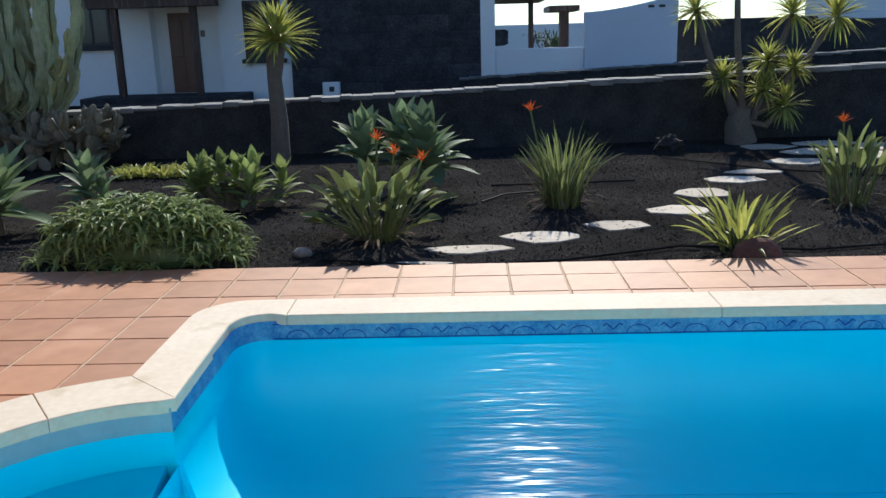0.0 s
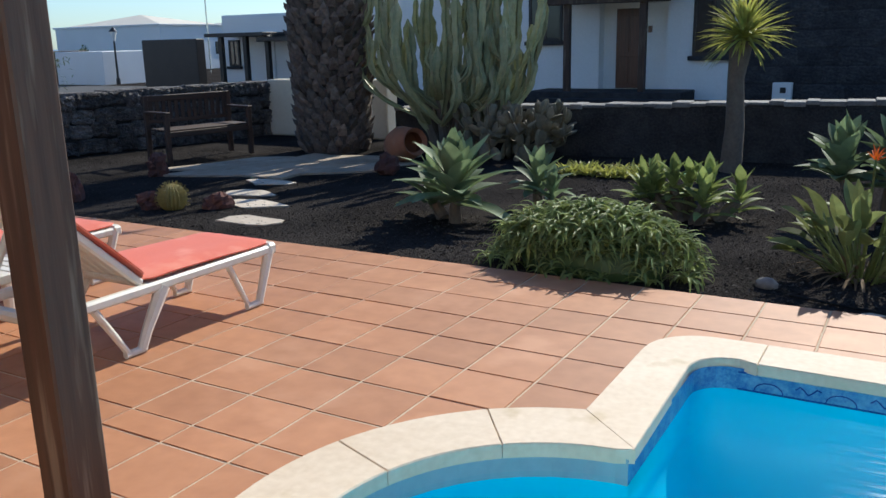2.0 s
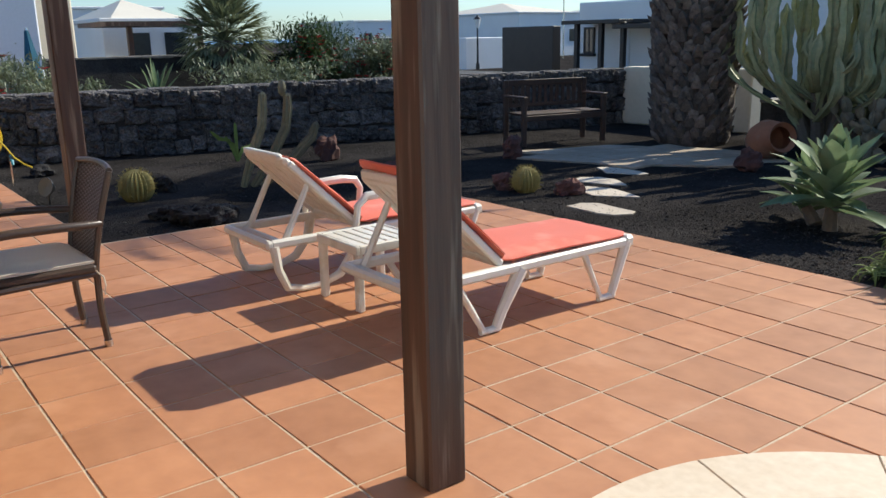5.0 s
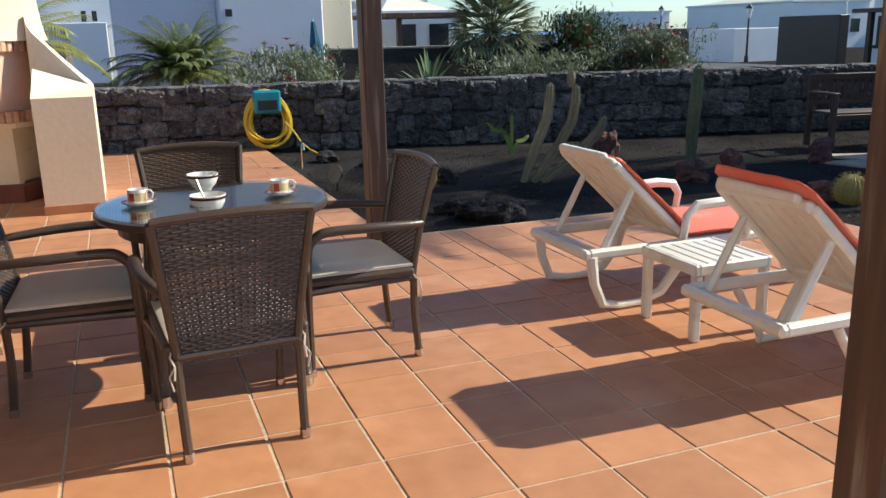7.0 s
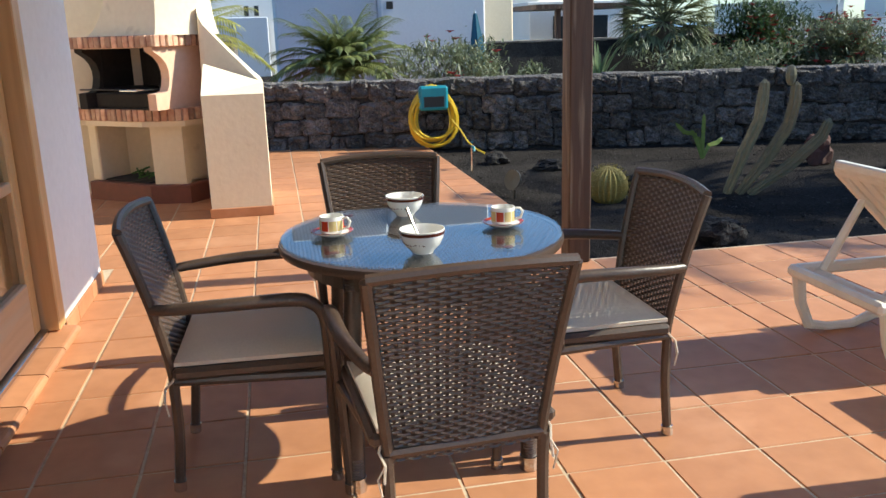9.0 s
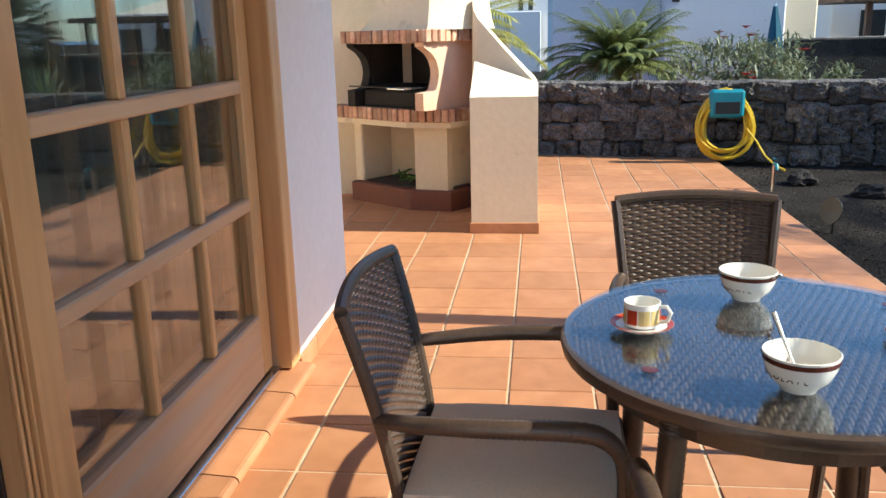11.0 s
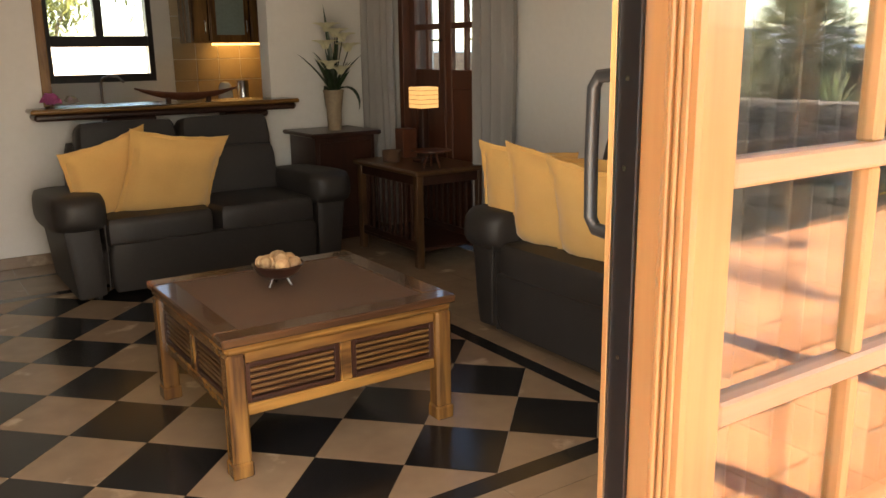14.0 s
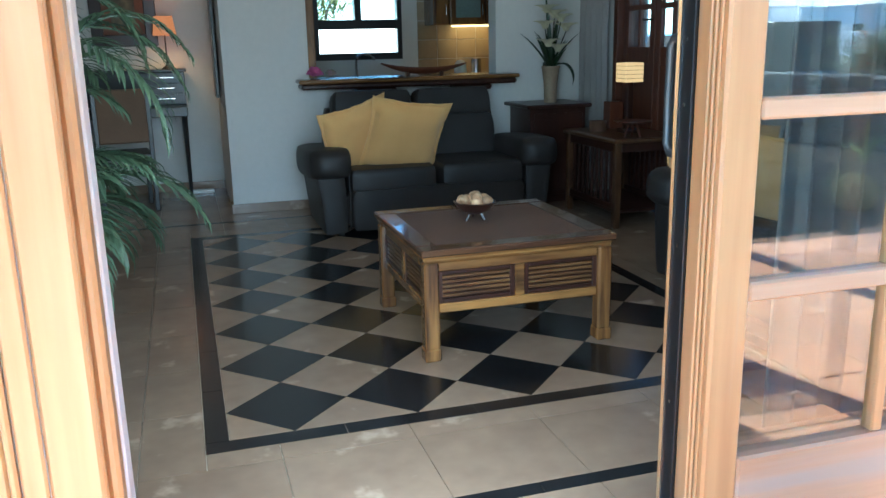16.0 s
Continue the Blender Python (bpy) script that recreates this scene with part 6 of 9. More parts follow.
# writing desk in the alcove, its chair, lamp and picture
dk = thing("writing_desk", "black lacquered writing desk with drawers on thin legs", "desk", pose(-3.08, -7.04, Z0))
part("body", S().box((-0.43, -0.26, 0.72), (0.43, 0.26, 0.80), 0.006), BLACKWOOD, dk)
part("hutch", S().box((-0.43, -0.26, 0.80), (0.43, -0.02, 1.08), 0.006), BLACKWOOD, dk)
part("top", S().box((-0.45, -0.28, 1.08), (0.45, 0.02, 1.105), 0.006), BLACKWOOD, dk)
for i in range(3):
    dr = part("drawer", S().box((-0.41, -0.02, 0.815 + 0.09 * i), (-0.12, -0.008, 0.895 + 0.09 * i), 0.003), BLACKWOOD, dk)
    part("drawer_pull", S().box((-0.34, -0.008, 0.85 + 0.09 * i), (-0.2, 0.0, 0.862 + 0.09 * i), 0.002), STEEL, dr)
for sx in (-1, 1):
    for sy in (-1, 1):
        part("leg", S().tube([(sx * 0.40, sy * 0.23, 0), (sx * 0.40, sy * 0.23, 0.72)], [0.014, 0.024], 6), BLACKWOOD, dk)
dl = thing("desk_lamp", "lit lamp with a pleated orange shade on a slim stem", "table lamp", pose(-3.38, -7.10, Z0 + 1.105))
part("base", S().lathe([(0.001, 0), (0.05, 0), (0.045, 0.012), (0.015, 0.03), (0.012, 0.06), (0.007, 0.08), (0.006, 0.33), (0.001, 0.33)], 16), BLACK_METAL, dl, smooth=True)
SHADE2 = bpy.data.materials.new("lit_orange_shade")
SHADE2.use_nodes = True
sp = SHADE2.node_tree.nodes["Principled BSDF"]
sp.inputs["Base Color"].default_value = (0.40, 0.13, 0.06, 1)
sp.inputs["Emission Color"].default_value = (1.0, 0.33, 0.12, 1)
sp.inputs["Emission Strength"].default_value = 0.07
part("shade", S().lathe([(0.098, 0.28), (0.075, 0.44), (0.073, 0.44), (0.096, 0.28)], 28), SHADE2, dl, "orange fabric shade")
bulb = new("desk_bulb", bpy.data.lights.new("desk_bulb", "POINT"))
bulb.data.energy, bulb.data.color, bulb.data.shadow_soft_size = 0.55, (1.0, 0.60, 0.25), 0.03
bulb.location = (-3.38, -7.10, Z0 + 1.105 + 0.37)
pf = thing("picture", "framed picture in a broad dark wooden frame on the wall", "picture", pose(-3.05, -7.345, 1.62))
part("frame", S().box((-0.27, 0, -0.27), (-0.17, 0.03, 0.33), 0.006).box((0.17, 0, -0.27), (0.27, 0.03, 0.33), 0.006).box((-0.17, 0, -0.27), (0.17, 0.03, -0.17), 0.006).box((-0.17, 0, 0.23), (0.17, 0.03, 0.33), 0.006), DARKWOOD, pf)
part("mount", S().box((-0.17, 0.002, -0.17), (0.17, 0.012, 0.23)), material("brown_mount", (0.25, 0.11, 0.07), rough=0.8), pf, "red-brown mount")
part("print", S().box((-0.10, 0.012, -0.09), (0.10, 0.014, 0.15)), material("faded_print", (0.30, 0.24, 0.14), (0.07, 0.06, 0.05), rough=0.7, grain=16, patch=9, bump=0), pf, "dark blurred print")
dc = thing("desk_chair", "dark wooden chair with a tan upholstered back at the desk", "chair", pose(-2.98, -6.62, Z0, 0, 0, 8))
part("seat", S().box((-0.21, -0.2, 0.43), (0.21, 0.22, 0.47), 0.01), BLACKWOOD, dc)
part("backrest", S().box((-0.19, 0.19, 0.56), (0.19, 0.235, 0.98), 0.012), material("tan_fabric", (0.26, 0.16, 0.10), rough=0.9, grain=150, patch=4, bump=0.3), dc, "tan upholstered panel")
for sx in (-1, 1):
    part("back_post", S().box((sx * 0.2 - 0.018, 0.19, 0.0), (sx * 0.2 + 0.018, 0.23, 1.0), 0.005), BLACKWOOD, dc)
    part("leg", S().box((sx * 0.19 - 0.018, -0.19, 0.0), (sx * 0.19 + 0.018, -0.155, 0.43), 0.005), BLACKWOOD, dc)
solo("panel_edge", S().box((-3.775, -6.98, 0.92), (-3.75, -6.62, 2.4), 0.004), BLACKWOOD, "narrow black wall panel hanging beside the alcove", "wall panel")
solo("power_strip", S().box((-3.68, -7.2, Z0), (-3.44, -7.12, Z0 + 0.03), 0.005), PORCELAIN, "white power strip on the floor by the wall", "power strip")

# potted palm by the door
PALM = material("palm_leaf", (0.10, 0.145, 0.08), (0.055, 0.085, 0.045), rough=0.45, grain=30, patch=6, bump=0.2, vary=0.3, through_light=0.25)


def frond(sh, base, heading, lift, length, droop, leaf, pairs=14, stalk=0.25, width=0.028, vee=0.5):
    """A feather leaf: a bending midrib with narrow leaflets in pairs."""
    h = Vector((math.cos(heading), math.sin(heading), 0))
    p, a, pts = Vector(base), lift, []
    n = 10
    for i in range(n + 1):
        pts.append((p.copy(), a))
        p = p + (h * math.cos(a) + Vector((0, 0, math.sin(a)))) * length / n
        a -= droop / n
    sh.tube([q for q, _ in pts], [0.008 * (1 - 0.8 * i / n) for i in range(n + 1)], 4)
    for i in range(pairs):
        u = stalk + (1 - stalk) * i / (pairs - 1)
        k = min(n - 1, int(u * n))
        q = pts[k][0].lerp(pts[k + 1][0], u * n - k)
        aa = pts[k][1]
        size = leaf * (0.55 + 0.45 * math.sin(math.pi * min(1, 0.25 + u * 0.85)))
        for s in (-1, 1):
            sh.blade(q, heading + s * (1.15 - 0.7 * u), aa * 0.6 + vee * (1 - u) - 0.1, size, width, 0.9 + 0.4 * random.random(), 3, 0.2, 0.4)


def potted_palm(x, y):
    pp = thing("potted_palm", "feathery green palm in a dark pot on a wooden stand", "potted plant", pose(x, y, Z0))
    part("pedestal", S().box((-0.14, -0.14, 0), (0.14, 0.14, 0.2), 0.006), DARKWOOD, pp)
    up_ = pose(0, 0, 0.2)
    part("stand", S().box((-0.13, -0.13, 0.30), (0.13, 0.13, 0.33), 0.004).box((-0.12, -0.12, 0), (-0.09, -0.09, 0.3), 0.003).box((0.09, -0.12, 0), (0.12, -0.09, 0.3), 0.003).box((-0.12, 0.09, 0), (-0.09, 0.12, 0.3), 0.003).box((0.09, 0.09, 0), (0.12, 0.12, 0.3), 0.003), DARKWOOD, pp, at=up_)
    part("pot", S().lathe([(0.001, 0.331), (0.09, 0.331), (0.13, 0.56), (0.135, 0.58), (0.12, 0.58), (0.11, 0.55), (0.001, 0.54)], 24), BROWN_GLAZE, pp, smooth=True, at=up_)
    sh = S()
    rng = random.Random(21)
    random.seed(4)
    for i in range(22):
        frond(sh, (0.03 * math.cos(i), 0.03 * math.sin(i), 0.50), i * 2.4 + 0.4, 1.45 - 0.05 * i, 0.32 + 0.26 * rng.random(), 1.5 + 0.9 * rng.random(), 0.26, 14, 0.3, 0.022)
    for i in range(6):
        a = i * 1.05
        top = Vector((0.10 * math.cos(a), 0.10 * math.sin(a), 0.78 + 0.09 * i))
        sh.tube([(0.03 * math.cos(a), 0.03 * math.sin(a), 0.5), top], 0.007, 5)
        for k in range(4):
            frond(sh, top, a + 1.57 * k + rng.random(), 1.2 - 0.25 * k, 0.36 + 0.2 * rng.random(), 1.7 + 0.8 * rng.random(), 0.20, 14, 0.2, 0.016)
    part("fronds", sh, PALM, pp, "long drooping green fronds", at=up_)


potted_palm(-2.97, -2.66)


# ---- garden ----
AGAVE = material("agave_leaf", (0.22, 0.29, 0.15), (0.14, 0.19, 0.10), rough=0.6, grain=14, patch=4, bump=0.15, vary=0.35, spec=0.3, through_light=0.32)
ALOE = material("aloe_leaf", (0.30, 0.35, 0.12), (0.17, 0.22, 0.07), rough=0.6, grain=20, patch=5, bump=0.15, vary=0.4, spec=0.3, through_light=0.36)
STREL = material("strelitzia_leaf", (0.22, 0.25, 0.095), (0.14, 0.165, 0.06), rough=0.55, grain=20, patch=5, bump=0.15, vary=0.4, spec=0.3, through_light=0.36, stains=((0.22, 0.15, 0.06), 5.0, 0.64))
SPIKY = material("dragon_leaf", (0.50, 0.49, 0.12), (0.30, 0.32, 0.08), rough=0.5, grain=20, patch=5, bump=0.1, vary=0.35, through_light=0.45, stains=((0.42, 0.33, 0.09), 4.0, 0.6))
CACTUS = material("cactus_skin", (0.35, 0.35, 0.19), (0.22, 0.24, 0.12), rough=0.6, grain=18, patch=4, bump=0.3, vary=0.25, stains=((0.24, 0.20, 0.11), 6.0, 0.63))
COLUMN = material("column_cactus_skin", (0.25, 0.21, 0.12), (0.17, 0.16, 0.09), rough=0.7, grain=18, patch=4, bump=0.4, vary=0.25, stains=((0.30, 0.25, 0.14), 6.0, 0.58))
PADS = material("opuntia_pad", (0.22, 0.185, 0.12), (0.13, 0.115, 0.07), rough=0.7, grain=25, patch=5, bump=0.4, relief=0.004, vary=0.3, stains=((0.20, 0.16, 0.11), 8.0, 0.62))
SPINES = material("golden_spines", (0.36, 0.27, 0.07), (0.22, 0.19, 0.06), rough=0.7, grain=90, patch=6, bump=0.8, relief=0.006)
TRUNK = material("grey_trunk", (0.17, 0.135, 0.10), (0.11, 0.085, 0.065), rough=0.9, grain=30, patch=6, bump=0.8, relief=0.008)
PALM_BARK = material("palm_bark", (0.19, 0.145, 0.115), (0.075, 0.056, 0.044), rough=0.95, grain=26, patch=5, bump=0.9, relief=0.012, vary=0.4)
FLOWER = material("orange_flower", (0.75, 0.16, 0.015), (0.62, 0.10, 0.02), rough=0.5, grain=20, patch=6, bump=0, vary=0.2, through_light=0.2)
ROCK_RED = material("red_rock", (0.14, 0.055, 0.04), (0.07, 0.035, 0.03), rough=0.95, grain=14, patch=4, bump=0.9, relief=0.02, vary=0.25)
CLAY = material("clay_pot", (0.36, 0.15, 0.075), (0.28, 0.11, 0.055), rough=0.8, grain=20, patch=4, bump=0.3, stains=((0.30, 0.20, 0.14), 5.0, 0.6))
OLEANDER = material("oleander_leaf", (0.22, 0.24, 0.14), (0.12, 0.145, 0.075), rough=0.5, grain=12, patch=3, bump=0, vary=0.45, through_light=0.25)
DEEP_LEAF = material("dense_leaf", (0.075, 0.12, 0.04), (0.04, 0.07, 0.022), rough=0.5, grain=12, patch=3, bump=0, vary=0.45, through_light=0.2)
BLOOM = material("red_bloom", (0.55, 0.03, 0.03), (0.45, 0.05, 0.06), rough=0.6, grain=20, patch=5, bump=0, vary=0.3)
BENCH_WOOD = material("bench_wood", (0.075, 0.038, 0.024), (0.045, 0.024, 0.016), rough=0.6, grain=26, patch=5, bump=0.3, stretch=(0.1, 0.1, 1))


def rosette(sh, c, r, n, rng, width, rise=0.2):
    """Broad pointed leaves round one heart: the outer ones lie out and bend down, the inner stand."""
    for i in range(n):
        u = (i + 0.5) / n
        lift = -0.05 + 1.35 * u ** 1.15 + 0.22 * rng.uniform(-1, 1)
        ln = r * (1.0 - 0.22 * u) * rng.uniform(0.82, 1.12)
        wide, turn = width * rng.uniform(0.85, 1.15), i * 2.4 + rng.uniform(-0.25, 0.25)
        bend = rng.uniform(0.1, 0.55) + 0.5 * (1 - u)
        h = Vector((math.cos(turn), math.sin(turn), 0))
        side, p, a, vs, segs = Vector((-h.y, h.x, 0)), Vector(c) + Vector((0, 0, rise * u)), lift + 0.25, [], 9
        for k in range(segs + 1):
            f = k / segs
            w = wide * (0.42 + 0.58 * math.sin(min(1.0, f / 0.5) * math.pi / 2)) if f < 0.5 else wide * max(0.02, 1 - ((f - 0.5) / 0.5) ** 1.9)
            d = h * math.cos(a) + Vector((0, 0, math.sin(a)))
            up = d.cross(side)
            up = up if up.z > 0 else -up
            dish = 0.30 * (1 - f) + 0.06
            for e in (-1, -0.5, 0, 0.5, 1):
                vs.append(p + side * w / 2 * e + up * w * dish * e * e)
            p = p + d * ln / segs
            a -= bend / segs * (0.4 + 1.2 * f)
        sh.add(vs, [(k * 5 + e, (k + 1) * 5 + e, (k + 1) * 5 + e + 1, k * 5 + e + 1) for k in range(segs) for e in range(4)])


def agave(name, label, x, y, heads, seed, mat=None, group="agaves"):
    """One or more rosettes on short stems; heads: (dx, dy, height, radius, leaves, leaf width)."""
    rng = random.Random(seed)
    t = thing(name, label, "agave", pose(x, y, -0.05), group)
    for dx, dy, hz, r, n, w in heads:
        stem = part("stem", S().tube([(dx * 0.5, dy * 0.5, 0), (dx, dy, hz + 0.1)], [0.06, 0.035], 8), TRUNK, t)
        sh = S()
        rosette(sh, (dx, dy, hz), r, n, rng, w)
        part("leaves", sh, mat or AGAVE, stem, smooth=True)
    return t


agave("agave", "large grey-green agave with broad pointed leaves in the gravel", -3.74, 6.36, ((0, 0, 0.14, 0.60, 34, 0.17), (-0.3, 0.15, 0.05, 0.42, 16, 0.13)), 1)
agave("agave", "small grey-green agave beside the large one", -3.30, 7.05, ((0, 0, 0.12, 0.38, 20, 0.11), (0.2, -0.15, 0.05, 0.28, 12, 0.09)), 2)
rg_ = random.Random(12)
agave("agave", "low spreading clump of fresh green agave leaves", -2.02, 7.18, tuple((rg_.uniform(-0.38, 0.36), rg_.uniform(-0.2, 0.2), 0.04 + 0.16 * rg_.random(), 0.24 + 0.10 * rg_.random(), 16, 0.082) for k in range(10)), 3, ALOE)
agave("agave", "blue-green agave with two wide rosettes behind the bird of paradise", -0.66, 7.6, ((-0.30, 0.0, 0.30, 0.46, 26, 0.15), (0.27, -0.05, 0.22, 0.56, 28, 0.18), (0.05, 0.2, 0.32, 0.5, 20, 0.16)), 5)


def aloe_bush(x, y, rx, ry, h):
    """A mound of many small rosettes."""
    rng, sh = random.Random(8), S()
    for i in range(300):
        a, r = rng.random() * 6.283, math.sqrt(rng.random()) * (1 + 0.12 * math.sin(i))
        z = h * max(0.02, 1 - r ** 3) ** 0.5 * rng.uniform(0.72, 0.92) + 0.02
        px, py = x + rx * r * math.cos(a), y + ry * r * math.sin(a)
        for k in range(9):
            sh.blade((px, py, z - 0.05), k * 0.7 + rng.random(), 0.5 + 0.8 * rng.random(), 0.15 + 0.09 * rng.random(), 0.024, 1.6 + 2.2 * rng.random(), 5, 0.25, 0.25)
    t = thing("aloe_bush", "dense low mound of curling green aloe rosettes", "aloe", pose(0, 0, -0.05))
    # no stems here: a dark ball puts the mound's inner shade into colour
    part("core", S().ball((x, y, 0.05), (rx * 0.74, ry * 0.74, h * 0.62), 20, 10), DEEP_LEAF, t, "dark ball standing for the shade among the rosettes")
    part("foliage", sh, ALOE, t)


aloe_bush(-2.22, 5.46, 0.66, 0.36, 0.45)


def strelitzia(x, y, h, n, seed, broad, spread, flowers, dry=0, group="bird of paradise plants"):
    """Stalks from one foot, each with a paddle or strap leaf; withered stalks hang low."""
    rng, sh, stems, old = random.Random(seed), S(), S(), S()
    for i in range(n):
        a, r = rng.random() * 6.283, 0.15 * math.sqrt(rng.random())
        out = rng.random() ** 0.8
        lean = 1.52 - spread * out
        base = Vector((r * math.cos(a), r * math.sin(a), 0))
        ln = h * rng.uniform(0.70, 1.0) * (1 - 0.22 * out)
        d = Vector((math.cos(a) * math.cos(lean), math.sin(a) * math.cos(lean), math.sin(lean)))
        cut_ = 0.60 if broad > 0.05 else 0.30
        tip = base + d * ln * cut_
        stems.tube([base, base + d * ln * cut_ * 0.5 + Vector((0, 0, 0.02)), tip], [0.008, 0.007, 0.005], 5)
        sh.blade(tip, a + rng.uniform(-0.5, 0.5), lean - 0.25 * rng.random(), ln * (1 - cut_), broad * rng.uniform(0.75, 1.25), rng.uniform(0.1, 0.9), 7, 0.22, 0.45, rng.uniform(-0.7, 0.7))
    for i in range(dry):
        a = rng.random() * 6.283
        old.blade((0.1 * math.cos(a), 0.1 * math.sin(a), 0.02), a + rng.uniform(-0.4, 0.4), rng.uniform(0.2, 1.2), h * rng.uniform(0.25, 0.5), 0.022, rng.uniform(0.5, 2.0), 5, 0.2, 0.4)
    t = thing("bird_of_paradise", "bird of paradise plant with upright leaves and orange flowers" if flowers else "low clump of arching yellow-green strap leaves", "strelitzia", pose(x, y, -0.05), group)
    part("stalks", stems, STREL, t)
    part("leaves", sh, STREL if flowers else SPIKY, t, smooth=True)
    if dry:
        part("withered_leaves", old, DRY_LEAF, t, "brown withered leaves at the foot")
    for i, (fx, fy, fz) in enumerate(flowers):
        fs = part("flower_stalk", S().tube([(fx * 0.3, fy * 0.3, 0), (fx * 0.8, fy * 0.8, fz * 0.7), (fx, fy, fz)], 0.008, 6), STREL, t)
        fl = S()
        for k in range(11):
            fl.blade((fx, fy, fz - 0.02), k * 0.95 + i, 0.5 + 0.09 * k, rng.uniform(0.07, 0.12), 0.016, 0.3, 3, 0.3, 0.4)
        part("flower", fl, FLOWER, fs, "orange crested flower")


DRY_LEAF = material("dry_leaf", (0.20, 0.14, 0.08), (0.12, 0.08, 0.045), rough=0.9, grain=30, patch=6, bump=0.3, vary=0.3)
strelitzia(-0.68, 5.95, 0.74, 62, 31, 0.095, 1.05, ((0.02, 0.0, 0.74), (0.14, 0.03, 0.63), (0.34, 0.03, 0.58)), 40)
strelitzia(0.77, 7.0, 0.80, 100, 32, 0.020, 0.40, ((-0.26, 0.05, 0.82),), 40)
strelitzia(3.08, 6.8, 0.76, 34, 33, 0.06, 0.42, ((-0.10, 0.0, 0.69),), 16)
strelitzia(1.78, 5.42, 0.52, 60, 34, 0.034, 0.95, ())
solo("planter_rock", S().ball((0, 0, 0.04), (0.16, 0.10, 0.11), 9, 6), ROCK_RED, "dark red rock beside the green clump", "rock", pose(1.8, 5.16, -0.05))


def dragon_head(sh, c, r, n, rng, width=0.035, low=-0.5):
    for i in range(n):
        lift = low + (1.5 - low) * rng.random() ** 0.8
        sh.blade(c, i * 2.4 + rng.random(), lift, r * (0.8 + 0.35 * rng.random()), width, 0.35 + 0.5 * rng.random(), 4, 0.2, 0.2)


rng = random.Random(41)
dr = thing("dragon_tree", "small dragon tree with a grey trunk and one spiky head", "dragon tree", pose(-2.25, 9.9, -0.05))
part("trunk", S().tube([(0, 0, 0), (0.02, 0, 0.5), (0.0, 0, 1.0), (0.04, 0, 1.40)], [0.12, 0.10, 0.085, 0.12], 12), TRUNK, dr, smooth=True)
sh = S()
dragon_head(sh, (0.06, 0, 1.42), 0.50, 230, rng, 0.04, -0.55)
part("crown", sh, SPIKY, dr, "yellow-green spiky leaves")

yu = thing("yucca", "branching yucca with many spiky yellow-green heads", "yucca", pose(3.43, 10.7, -0.05))
part("trunk", S().tube([(0, 0, 0), (-0.05, 0, 0.25), (0.0, 0, 0.45)], [0.2, 0.16, 0.12], 12), TRUNK, yu, smooth=True)
sh = S()
for bx, by, bz, rr in ((-0.63, 0, 1.62, 0.40), (0.57, 0.1, 1.56, 0.42), (1.11, 0.1, 1.51, 0.46), (0.26, 0, 1.0, 0.34), (-0.27, 0, 0.80, 0.32), (0.59, 0, 0.90, 0.30), (0.20, -0.1, 0.66, 0.30), (0.47, -0.1, 0.45, 0.36), (-0.15, 0.1, 2.5, 0.4)):
    part("limb", S().tube([(0, 0, 0.3), (bx * 0.55, by, bz * 0.5), (bx, by, bz)], [0.055, 0.04, 0.035], 8), TRUNK, yu, smooth=True)
    dragon_head(sh, (bx, by, bz), rr, 90, rng, 0.035, -0.9)
part("crown", sh, SPIKY, yu, "yellow-green spiky leaves")


def rib_tube(sh, pts, r, ribs, depth):
    """A ribbed column along a line of points."""
    pts = [Vector(p) for p in pts]
    n, vs, fs, side = ribs * 2, [], [], None
    for i, p in enumerate(pts):
        d = (pts[min(i + 1, len(pts) - 1)] - pts[max(i - 1, 0)]).normalized()
        side = d.orthogonal().normalized() if side is None else (side - d * side.dot(d)).normalized()
        up = d.cross(side)
        taper = 1.0 if i < len(pts) - 2 else (0.8 if i == len(pts) - 2 else 0.15)
        if i == 0:
            taper = 0.7
        for k in range(n):
            a = 2 * math.pi * k / n
            rr = r * taper * (1 if k % 2 == 0 else 1 - depth)
            vs.append(p + (side * math.cos(a) + up * math.sin(a)) * rr)
    for i in range(len(pts) - 1):
        fs += [(i * n + k, i * n + (k + 1) % n, (i + 1) * n + (k + 1) % n, (i + 1) * n + k) for k in range(n)]
    fs.append(tuple(range(len(vs) - n, len(vs))))
    sh.add(vs, fs)


ca = thing("candelabra_cactus", "tall candelabra euphorbia with many ribbed grey-green arms", "cactus", pose(-5.92, 10.2, -0.05))
rng = random.Random(51)


